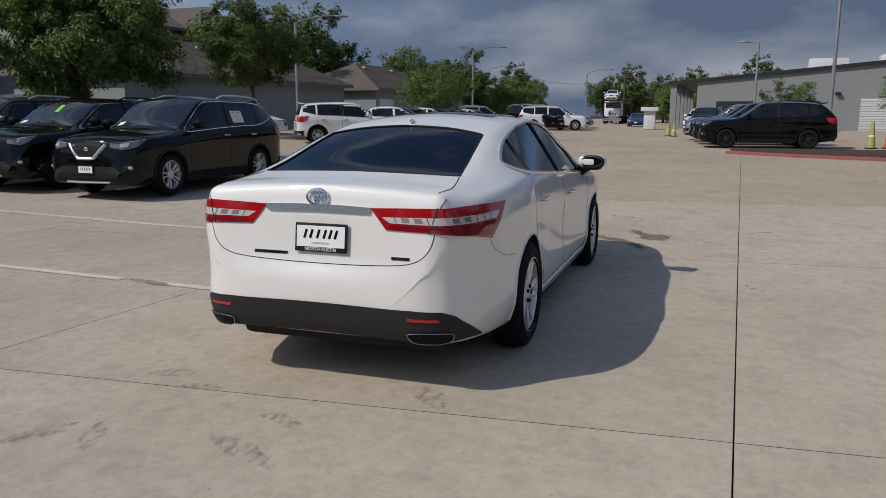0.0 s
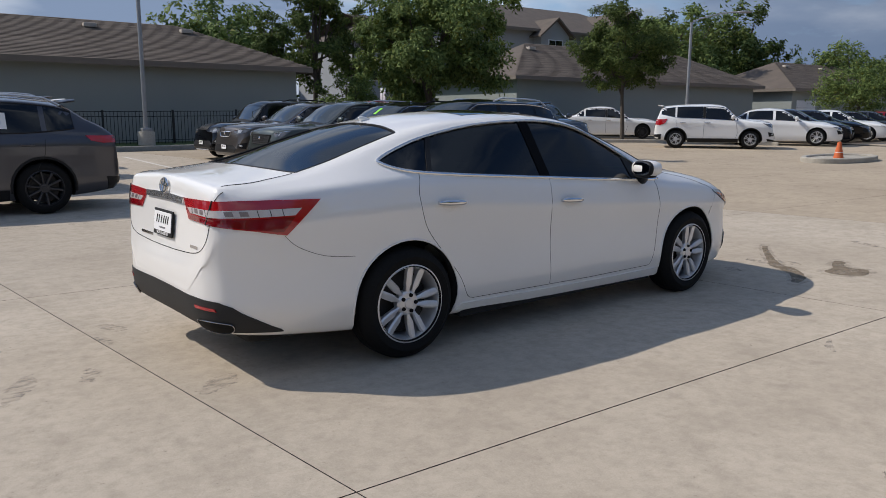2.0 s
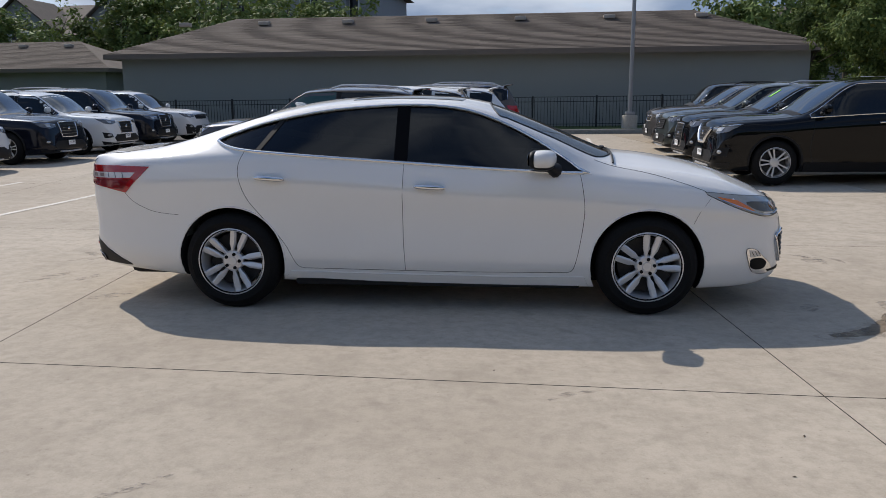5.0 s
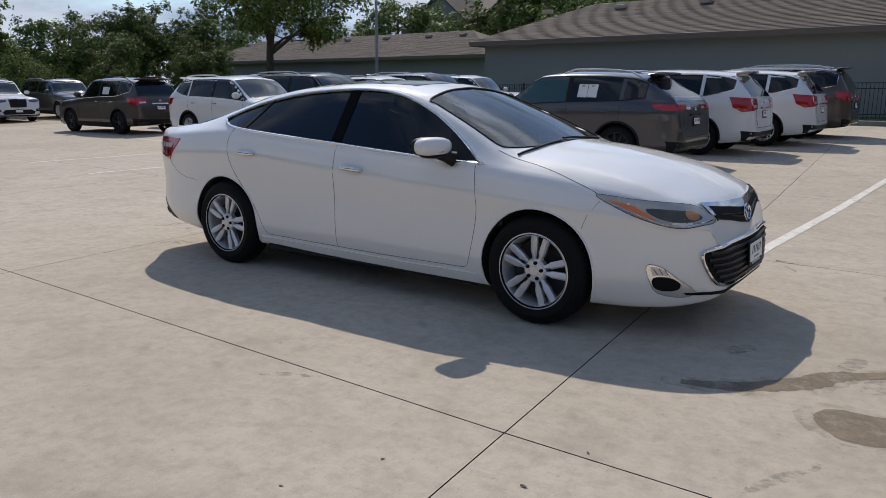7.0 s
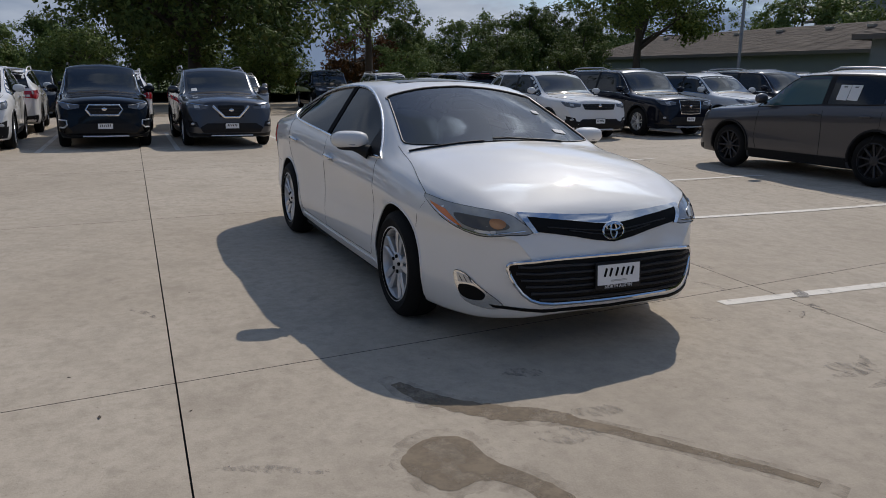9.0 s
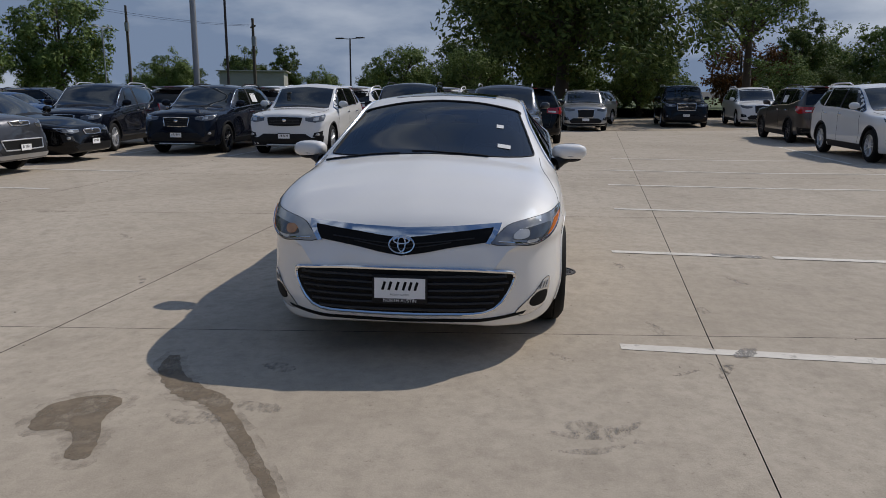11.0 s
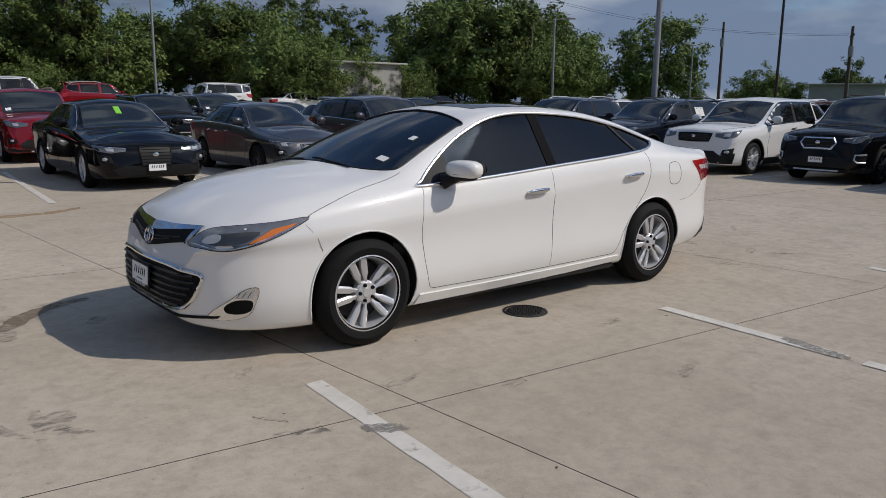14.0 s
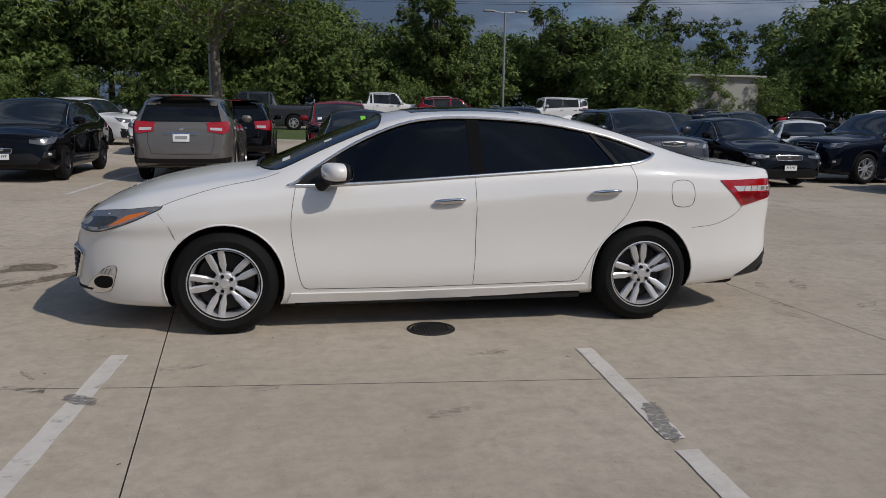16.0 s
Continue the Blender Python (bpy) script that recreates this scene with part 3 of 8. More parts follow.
# ---- vehicles ----
class Form:
    """The curves of a vehicle's body: everything by x, forwards from the middle between the axles."""

    def __init__(self, top, bottom, side, belt, edge, mid=0.60, sill=0.93, stations=90, crease=0.15, fine=True):
        self.top, self.bottom, self.side = curve(top), curve(bottom), curve(side)
        self.beltz, self.belty = curve([(x, z) for x, z, _ in belt]), curve([(x, d) for x, _, d in belt])
        self.edgey, self.edgez = curve([(x, y) for x, y, _ in edge]), curve([(x, z) for x, _, z in edge])
        self.mid, self.sill, self.crease, self.fine = mid, sill, crease, fine
        self.x0, self.x1 = min(k[0] for k in top), max(k[0] for k in top)
        s = np.linspace(0, 1, stations)
        s = s - 0.11 * np.sin(2 * np.pi * s)
        self.xs = [self.x0 + (self.x1 - self.x0) * float(v) for v in s]

    def section(self, x, inset=0.0, floor=None):
        zt, zb, ys = self.top(x) - inset, self.bottom(x), self.side(x) - inset
        if floor is not None:
            zb = floor
        zb = min(zb, zt - 0.04)
        zl = min(max(self.beltz(x), zb + 0.03), zt - 0.012)
        ye, ze = self.edgey(x) - inset, min(max(self.edgez(x) - inset, zl + 0.006), zt - 0.004)
        yl = ys - self.belty(x)
        zm = min(max(self.mid, zb + 0.02), zl - 0.008) if zl - zb > 0.05 else (zb + zl) / 2
        zc = max(zl - self.crease, zm + 0.4 * (zl - zm))
        pts = [(0, zb), (ys * self.sill, zb), (ys - (0.004 if self.fine else 0.008), zb + 0.35 * (zm - zb)), (ys - (0.020 if self.fine else 0.013), zm), (ys - 0.001, zc), (yl, zl), (ye, ze), (ye * 0.5, zt - (zt - ze) * 0.22), (0, zt)]
        return rounded(pts, [0, 0.05, 0.09 if self.fine else 0.12, 0.20, 0.028 if self.fine else 0.035, 0.05, 0.065, 0.3, 0], [2, 2, 3, 2, 2, 5, 3, 3] if self.fine else [1, 1, 1, 1, 1, 3, 2, 2], 4 if self.fine else 2)

    def mesh(self, inset=0.0, x0=None, x1=None, floor=None, stations=None):
        xs = self.xs if x0 is None else [x0 + (x1 - x0) * i / (stations - 1) for i in range(stations)]
        bm, rings = bmesh.new(), []
        for x in xs:
            half = self.section(x, inset, floor)
            ring = [bm.verts.new((x, p.x, p.y)) for p in half]
            ring += [bm.verts.new((x, -p.x, p.y)) for p in half[-2:0:-1]]
            rings.append(ring)
        n = len(rings[0])
        for a, b in zip(rings, rings[1:]):
            for k in range(n):
                bm.faces.new((a[k], a[(k + 1) % n], b[(k + 1) % n], b[k]))
        for ring in (rings[0], rings[-1]):
            c = bm.verts.new((ring[0].co.x, 0, sum(v.co.z for v in ring) / n))
            for k in range(n):
                bm.faces.new((ring[k], ring[(k + 1) % n], c))
        bmesh.ops.recalc_face_normals(bm, faces=bm.faces)
        return bm


WHEELS = {}


def wheel_meshes(radius, rim, spokes, alloy, width=0.215, paired=False, slim=1.0):
    """Tyre, rim and brake disc, axle along y, the outer face towards -y, made once a kind."""
    key = (radius, rim, spokes, alloy.name, paired, slim)
    if key in WHEELS:
        return WHEELS[key]
    w = width / 2
    sides = 48 if radius == 0.334 else 26
    tyre = lathe([(rim - 0.012, -w + 0.012), (rim + 0.008, -w), (rim + 0.05, -w - 0.008), (radius - 0.035, -w + 0.004), (radius - 0.010, -w + 0.024), (radius, -w + 0.055),
                  (radius - 0.006, -w + 0.058), (radius - 0.006, -w + 0.066), (radius, -w + 0.069), (radius + 0.001, 0), (radius, w - 0.055), (radius - 0.012, w - 0.02), (rim + 0.04, w), (rim - 0.012, w - 0.02)], sides)
    rm = lathe([(rim - 0.002, -w - 0.001), (rim + 0.006, -w + 0.001), (rim + 0.006, -w + 0.014), (rim - 0.012, -w + 0.010), (rim - 0.020, -w + 0.03), (rim - 0.03, w - 0.03), (rim - 0.006, w - 0.02)], sides)
    hub = 0.062
    face = -w + 0.022
    lathe([(0.0, face - 0.006), (0.028, face - 0.006), (0.032, face - 0.002), (hub, face), (hub + 0.012, face + 0.012), (hub + 0.012, face + 0.05), (0.0, face + 0.05)], 30, rm)
    for i in range(spokes):
        a = 2 * math.pi * i / spokes + math.pi / 2
        lines = [(-0.20, -0.20), (0.20, 0.20)] if paired else [(0, 0)]
        for a0, a1 in lines:
            d0, d1 = Vector((math.cos(a + a0 * 1.6), 0, math.sin(a + a0 * 1.6))), Vector((math.cos(a + a1), 0, math.sin(a + a1)))
            p, q = d0 * (hub - 0.012), d1 * (rim - 0.014)
            t = (q - p).normalized()
            s = t.cross(Vector((0, 1, 0)))
            b0, b1 = 0.0105 * slim, 0.0155 * slim
            if not paired:
                b0, b1 = b0 * 2.0, b1 * 1.7
            mid = p.lerp(q, 0.5)
            stages = ((p, b0, face + 0.004), (mid, (b0 + b1) / 2, face - 0.004), (q, b1, -w + 0.014))
            if radius == 0.334:
                stages = ((p, 0.011, face + 0.004), (p.lerp(q, 0.25), 0.0125, face + 0.002), (p.lerp(q, 0.42), 0.0215, face - 0.003), (p.lerp(q, 0.86), 0.0222, face - 0.004), (q, 0.0190, -w + 0.012))
            rows = []
            for c, b, f in stages:
                rows.append([rm.verts.new(c + s * x + Vector((0, f + dy, 0))) for x, dy in ((-b, 0.008), (-b * 0.5, 0), (b * 0.5, 0.003 if radius == 0.334 else 0), (b, 0.008), (b * 0.8, 0.04), (-b * 0.8, 0.04))])
            for r0, r1 in zip(rows, rows[1:]):
                for k in range(6):
                    rm.faces.new((r0[k], r0[(k + 1) % 6], r1[(k + 1) % 6], r1[k]))
    bmesh.ops.recalc_face_normals(rm, faces=rm.faces)
    n0 = len(rm.faces)
    lathe([(0.0, 0.0), (rim - 0.045, 0.0), (rim - 0.045, 0.02), (0.0, 0.02)], 30, rm)
    rm.faces.ensure_lookup_table()
    for f in rm.faces[n0:]:
        f.material_index = 1
    obs = []
    for name, bm, mat in (("tyre", tyre, RUBBER), ("rim", rm, alloy)):
        bmesh.ops.recalc_face_normals(bm, faces=bm.faces)
        me = bpy.data.meshes.new(name)
        bm.to_mesh(me); bm.free()
        me.materials.append(mat)
        if name == "rim":
            me.materials.append(IRON)
        me.shade_smooth(); me.set_sharp_from_angle(angle=radians(38))
        obs.append((name, me))
    WHEELS[key] = obs
    return obs


def put_wheels(root, axles, y, radius, rim, spokes, alloy, paired=False, slim=1.0, turn=0, nuts=False):
    for x in axles:
        for s in (-1, 1):
            w = new("wheel")
            w.empty_display_size = 0.1
            w.parent = root
            w.matrix_basis = pose(x, s * y, radius, 0, 0, (180 if s > 0 else 0) + (turn if x > 0 else 0)) @ pose(0, 0, 0, 0, 23 * (x + s), 0)
            for name, me in wheel_meshes(radius, rim, spokes, alloy, paired=paired, slim=slim):
                ob = new(name, me)
                ob.parent = w
                hub = ob
            if nuts:
                for i in range(5):
                    a = 2 * math.pi * i / 5 + math.pi / 2
                    nut_pose = pose(0.049 * math.cos(a), -0.0905, 0.049 * math.sin(a), 90)
                    if "nut" not in WHEELS:
                        b = bmesh.new()
                        bmesh.ops.create_cone(b, cap_ends=True, segments=12, radius1=0.0125, radius2=0.0105, depth=0.012)
                        WHEELS["nut"] = part("wheel_nut", b, INK, hub)
                        WHEELS["nut"].matrix_basis = nut_pose
                    else:
                        twin("wheel_nut", WHEELS["nut"], hub, nut_pose)


def plate_logo(parent, m, w=0.30, h=0.15, text=True):
    """A dealer's paper plate in a black frame: the maker's mark as plain bars, the dealer's town in letters."""
    pl = part("plate_frame", box((-w / 2, -h / 2, -0.006), (w / 2, h / 2, 0.004), 0.004), TRIM, parent)
    pl.matrix_basis = m
    k = w / 0.30
    ins = part("plate_insert", box((-w / 2 + 0.012, -h / 2 + 0.026 * k, 0.002), (w / 2 - 0.012, h / 2 - 0.014, 0.0065)), PLATEWHITE, pl, smooth=0)
    bm = bmesh.new()
    y0, y1 = -0.004 * k, 0.042 * k
    for a, b in (((-0.094, y0), (-0.080, y1)), ((-0.060, y0), (-0.046, y1)), ((-0.020, y0), (-0.006, y1)), ((0.018, y0), (0.032, y1)), ((0.050, y0), (0.064, y1)), ((0.082, y0), (0.096, y1))):
        p, q = Vector((*a, 0)) , Vector((*b, 0))
        p.x *= k; q.x *= k
        d = (q - p).normalized()
        s = Vector((-d.y, d.x, 0)) * 0.0072 * k
        bm.faces.new([bm.verts.new(v + Vector((0, 0, 0.0075))) for v in (p + s, p - s, q - s, q + s)])
    part("mark", bm, INK, pl, smooth=0)
    if text:
        lettering("NORTH AUSTIN", 0.025, pose(0, -h / 2 + 0.0140, 0.0045), pl, PLATEWHITE)
        lettering("NORTH AUSTIN", 0.014, pose(0, -h / 2 + 0.046, 0.0068), pl, PALEINK)
    return pl


def number_plate(parent, m):
    pl = part("number_plate", box((-0.15, -0.075, -0.005), (0.15, 0.075, 0.004), 0.004), PLATEWHITE, parent)
    pl.matrix_basis = m
    part("plain_bar", box((-0.11, -0.03, 0.003), (0.11, 0.03, 0.0055)), PALEINK, pl, smooth=0)


def ovoid(scale, m=None, power=2.4, seg=20):
    """A rounded, slightly boxy shell."""
    bm = bmesh.new()
    bmesh.ops.create_uvsphere(bm, u_segments=seg, v_segments=seg // 2, radius=1)
    for v in bm.verts:
        c = v.co
        l = (abs(c.x) ** power + abs(c.y) ** power + abs(c.z) ** power) ** (1 / power)
        v.co = Vector([c[i] / l * scale[i] for i in range(3)])
    if m:
        bmesh.ops.transform(bm, matrix=m, verts=bm.verts)
    return bm


def dlo_outline(form, x0, x1, low=0.012, drop=0.03, n=20, kick=0.0, reach=0.7):
    """The side glass between belt and roof edge."""
    lower, upper = [], []
    for i in range(n + 1):
        x = x0 + (x1 - x0) * i / n
        zb = form.beltz(x) + low + kick * max(0.0, 1 - (x - x0) / reach) ** 1.6
        zt = max(form.edgez(x) - drop, zb + 0.004)
        lower.append((x, zb)); upper.append((x, zt))
    return lower + upper[::-1]


def clip_x(poly, a, b):
    """The part of an outline between two x, both lines leaning or upright."""
    bm = bmesh.new()
    bm.faces.new([bm.verts.new((x, z, 0)) for x, z in poly])
    for (p, q), keep in ((a, 1), (b, -1)):
        d = Vector((q[0] - p[0], q[1] - p[1], 0))
        no = Vector((d.y, -d.x, 0)).normalized() * keep
        bmesh.ops.bisect_plane(bm, geom=bm.verts[:] + bm.edges[:] + bm.faces[:], plane_co=(p[0], p[1], 0), plane_no=no, clear_inner=True)
    faces = [f for f in bm.faces]
    out = [(v.co.x, v.co.y) for v in max(faces, key=lambda f: f.calc_area()).verts] if faces else []
    bm.free()
    return out

# ---- the white saloon that the camera goes round ----
def white_saloon():
    car = thing("sedan", "pearl white four-door sedan with tinted windows parked on concrete", "car")
    def tuck(keys):
        return [(x if x > -2.45 else -2.45 + (x + 2.45) * 0.74, *rest) for x, *rest in keys]

    form = Form(
        top=tuck([(-2.580, 0.55), (-2.578, 0.60), (-2.572, 0.632), (-2.548, 0.662), (-2.535, 0.74), (-2.515, 0.86), (-2.50, 0.98), (-2.488, 1.045), (-2.455, 1.082), (-2.36, 1.092), (-2.2, 1.105), (-2.02, 1.128),
             (-1.85, 1.175), (-1.6, 1.258), (-1.2, 1.372), (-0.8, 1.438), (-0.35, 1.463), (0.05, 1.452), (0.32, 1.412), (0.5, 1.352), (0.8, 1.235), (1.1, 1.108),
             (1.24, 1.058), (1.45, 1.035), (1.75, 0.985), (2.0, 0.915), (2.18, 0.84), (2.30, 0.772), (2.35, 0.72), (2.385, 0.64), (2.41, 0.54), (2.42, 0.44)]),
        bottom=tuck([(-2.580, 0.46), (-2.555, 0.36), (-2.50, 0.295), (-2.35, 0.265), (-2.0, 0.235), (-1.6, 0.205), (0, 0.175), (1.6, 0.17), (2.1, 0.18), (2.3, 0.205), (2.38, 0.235), (2.42, 0.34)]),
        side=tuck([(-2.580, 0.44), (-2.562, 0.56), (-2.52, 0.650), (-2.45, 0.722), (-2.35, 0.785), (-2.18, 0.847), (-1.9, 0.895), (-1.4, 0.916), (-0.9, 0.906), (0, 0.902), (0.9, 0.906), (1.4, 0.916), (1.7, 0.90),
              (1.9, 0.868), (2.05, 0.82), (2.2, 0.73), (2.3, 0.625), (2.36, 0.53), (2.40, 0.42), (2.42, 0.28)]),
        belt=tuck([(-2.580, 0.50, 0.03), (-2.5, 0.93, 0.02), (-2.35, 0.985, 0.02), (-2.0, 1.03, 0.03), (-1.25, 1.055, 0.035), (-0.2, 0.985, 0.032), (0.99, 0.915, 0.03), (1.4, 0.885, 0.035), (1.8, 0.83, 0.03), (2.1, 0.765, 0.03), (2.3, 0.69, 0.03), (2.42, 0.42, 0.03)]),
        edge=tuck([(-2.580, 0.42, 0.53), (-2.5, 0.62, 0.965), (-2.45, 0.68, 1.045), (-2.2, 0.685, 1.075), (-2.0, 0.665, 1.10), (-1.8, 0.645, 1.145), (-1.5, 0.62, 1.235), (-1.2, 0.60, 1.318), (-0.8, 0.592, 1.385), (-0.3, 0.592, 1.41), (0.1, 0.602, 1.395),
              (0.32, 0.617, 1.352), (0.5, 0.634, 1.287), (0.8, 0.685, 1.165), (1.0, 0.715, 1.075), (1.2, 0.745, 0.995), (1.5, 0.755, 0.955), (1.9, 0.715, 0.885), (2.1, 0.65, 0.82), (2.3, 0.50, 0.73), (2.42, 0.25, 0.43)]),
        mid=0.63, stations=150)
    bm = form.mesh()
    skin = Skin(bm)
    body = link("body", bm, [PEARL, WELL, LINER], car, "pearl white painted body")
    side_glass = [(0.975, 0.945), (0.4, 0.972), (-0.2, 1.012), (-0.8, 1.052), (-1.25, 1.086), (-1.42, 1.112), (-1.505, 1.145), (-1.50, 1.165), (-1.35, 1.222), (-1.12, 1.288),
                  (-0.72, 1.358), (-0.26, 1.386), (0.05, 1.376), (0.28, 1.332), (0.50, 1.245), (0.68, 1.152), (0.85, 1.045), (0.95, 0.972)]
    side_glass = smooth_line(side_glass, 3, True)
    screen = smooth_line([(1.225, 0.0), (1.20, 0.40), (1.10, 0.67), (1.02, 0.705)], 4) + smooth_line([(0.47, 0.595), (0.41, 0.575), (0.36, 0.28), (0.35, 0.0)], 4)
    screen += [(x, -y) for x, y in screen[-2:0:-1]]
    back = smooth_line([(-1.20, 0.0), (-1.205, 0.3), (-1.235, 0.50), (-1.26, 0.535)], 4) + smooth_line([(-1.95, 0.605), (-1.99, 0.585), (-2.03, 0.3), (-2.04, 0.0)], 4)
    back += [(x, -y) for x, y in back[-2:0:-1]]
    cuts = []
    for x in (-1.41, 1.41):
        for s in (-1, 1):
            c = bmesh.new()
            bmesh.ops.create_cone(c, cap_ends=True, segments=56, radius1=0.374, radius2=0.374, depth=0.42, matrix=pose(x, s * 0.81, 0.338, 90))
            cuts.append((c, WELL))
    cuts.append((form.mesh(0.055, -1.75, 1.14, 0.42, 40), LINER))
    for s in (-1, 1):
        cuts.append((prism(side_glass, "y", s * 0.45, s * 1.2), PEARL))
    cuts.append((prism(screen, "z", 0.93, 1.8), TRIM))
    cuts.append((prism(back, "z", 1.04, 1.8), TRIM))
    cut_away(body, cuts)
    # arches, seams
    for x in (-1.41, 1.41):
        for s in (-1, 1):
            arc = [(x + 0.376 * math.cos(a), 0.338 + 0.376 * math.sin(a)) for a in np.linspace(-0.30, math.pi + 0.22, 26)]
            part("arch_lip", skin.line(("side", s), arc, 0.006, off=0.001, sides=8), PEARL, car)
            part("wheel_arch_liner", box((x - 0.40, s * 0.595 - 0.01, 0.20), (x + 0.40, s * 0.595 + 0.01, 0.76), 0.004), WELL, car)
    for s in (-1, 1):
        w = ("side", s)
        front_gap = smooth_line([(0.962, 0.935), (0.985, 0.80), (0.992, 0.66), (0.965, 0.46), (0.93, 0.315), (0.89, 0.285)], 5)
        mid_gap = [(-0.205, 1.01), (-0.215, 0.8), (-0.212, 0.5), (-0.20, 0.29)]
        rear_gap = smooth_line([(-1.30, 1.085), (-1.335, 0.96), (-1.285, 0.78), (-1.16, 0.62), (-1.03, 0.46), (-0.955, 0.32), (-0.90, 0.292)], 6)
        low_gap = [(0.89, 0.285), (0.2, 0.278), (-0.4, 0.285), (-0.90, 0.292)]
        for pts in (front_gap, mid_gap, rear_gap, low_gap):
            part("door_gap", skin.line(w, pts, 0.0018), GAP, car)
        part("bumper_gap", skin.line(w, smooth_line([(-1.77, 0.655), (-1.95, 0.675), (-2.10, 0.735), (-2.17, 0.80)], 4), 0.0014), GAP, car)
        part("wing_gap", skin.line(w, [(1.80, 0.785), (1.735, 0.70), (1.70, 0.62)], 0.0011), GAP, car)
        tip = skin.drop(("front",), 56.0 * s, 0.826)[0]
        part("bonnet_gap", skin.line(("top",), smooth_line([(1.06, s * 0.745), (1.30, s * 0.768), (tip.x - 0.16, tip.y * 0.975), (tip.x, tip.y)], 6), 0.0018), GAP, car)
        part("sill_moulding", skin.line(w, [(1.0, 0.215), (0.4, 0.222), (-0.4, 0.232), (-1.0, 0.245)], 0.012, off=-0.004, sides=8), PEARL, car)
        part("sill_cover", skin.patch(w, [(1.0, 0.258), (0.4, 0.254), (-0.4, 0.262), (-1.0, 0.272), (-1.03, 0.232), (-0.4, 0.205), (0.4, 0.196), (1.03, 0.196)], 0.011, 0.06, 0.012), PEARL, car)
        # side glass with its pillars
        front_pane = clip_x(side_glass, ((-0.19, 0), (-0.19, 2)), ((0.90, 0), (0.90, 2)))
        rear_pane = clip_x(side_glass, ((-1.26, 1.0), (-1.045, 1.33)), ((-0.27, 0), (-0.27, 2)))
        quarter = clip_x(side_glass, ((-2, 0), (-2, 2)), ((-1.285, 1.0), (-1.07, 1.33)))
        for nm, poly in (("front_window", front_pane), ("rear_window", rear_pane), ("quarter_window", quarter)):
            part(nm, skin.patch(w, poly, -0.006, 0.07, 0.004), TINT, car, "dark tinted side glass")
        part("centre_pillar", skin.patch(w, clip_x(side_glass, ((-0.275, 0), (-0.275, 2)), ((-0.185, 0), (-0.185, 2))), -0.001, 0.06, 0.03), PILLAR, car)
        part("window_divider", skin.patch(w, clip_x(side_glass, ((-1.29, 1.0), (-1.075, 1.33)), ((-1.255, 1.0), (-1.04, 1.33))), 0.0, 0.06, 0.03), TRIM, car)
        part("mirror_corner", skin.patch(w, clip_x(side_glass, ((0.70, 0), (0.70, 2)), ((1.2, 0), (1.2, 2))), 0.0, 0.05, 0.02), TRIM, car)
        part("window_chrome", skin.line(w, side_glass, 0.0105, True, 0.004, 0.04, 8), BRIGHT, car, "bright chrome window surround")
        # handles
        for hx, hz, tilt in ((-0.03, 0.852, 3), (-1.108, 0.908, 3)):
            p, nrm = skin.drop(w, hx, hz)
            cup = [(hx + 0.062 * math.cos(a), hz - 0.006 + 0.045 * math.sin(a)) for a in np.linspace(0, 2 * math.pi, 22)[:-1]]
            part("handle_cup", skin.line(w, cup, 0.0022, True, -0.001, 0.03), PEARL, car)
            h = part("door_handle", ovoid((0.105, 0.016, 0.017), None, 3.0), CHROME, car, "chrome door handle")
            h.matrix_basis = Matrix.Translation(p + nrm * 0.024) @ pose(0, 0, 0, 0, tilt, 0)
            for dx in (-0.085, 0.085):
                b = part("handle_foot", ovoid((0.016, 0.02, 0.013)), CHROME, car)
                b.matrix_basis = Matrix.Translation(p + Vector((dx, s * 0.008, -dx * 0.05)))
        # mirrors
        mir = part("door_mirror", ovoid((0.080, 0.126, 0.059), pose(0.712, s * 0.966, 1.046, 0, 0, s * 16), 2.9), PEARL, car)
        part("mirror_foot", tube([(0.80, s * 0.86, 0.965), (0.765, s * 0.91, 0.985), (0.735, s * 0.95, 1.0)], [0.05, 0.034, 0.03], 10), TRIM, mir, "black mirror foot")
        part("mirror_base", ovoid((0.066, 0.100, 0.024), pose(0.712, s * 0.955, 0.996, 0, 0, s * 16), 2.4), TRIM, mir, "black lower cover")
        part("mirror_bezel", ovoid((0.030, 0.112, 0.058), pose(0.664, s * 0.970, 1.046, 0, 0, s * 16), 2.8), TRIM, mir, "black mirror bezel")
        part("mirror_glass", ovoid((0.006, 0.098, 0.048), pose(0.636, s * 0.973, 1.046, 0, 0, s * 16), 2.8), MIRROR, mir, "mirror glass")
        part("repeater", ovoid((0.02, 0.075, 0.007), pose(0.755, s * 1.005, 1.018, 0, 0, s * 26), 2.4), CLEARLENS, mir)
        # lamps in front
        a = s
        hl = smooth_line([(56.5 * a, 0.823), (47 * a, 0.804), (38 * a, 0.787), (30 * a, 0.768), (26.2 * a, 0.735), (23.0 * a, 0.672), (29 * a, 0.664), (34.5 * a, 0.652), (40 * a, 0.670), (46.6 * a, 0.716), (52 * a, 0.768)], 3, True)
        lamp = part("headlamp", skin.patch(("front",), hl, 0.004, 0.05, 0.02), HAZELENS if s < 0 else SMOKEDLAMP, car, "hazed headlamp with an amber corner" if s < 0 else "clear headlamp with an amber corner")
        part("bowl", skin.patch(("front",), smooth_line([(43.5 * a, 0.755), (36 * a, 0.746), (31.0 * a, 0.732), (28.6 * a, 0.706), (30 * a, 0.690), (35 * a, 0.682), (40.5 * a, 0.704)], 3, True), 0.0065, 0.05, 0.01), HAZEBOWL if s < 0 else SMOKELENS, lamp)
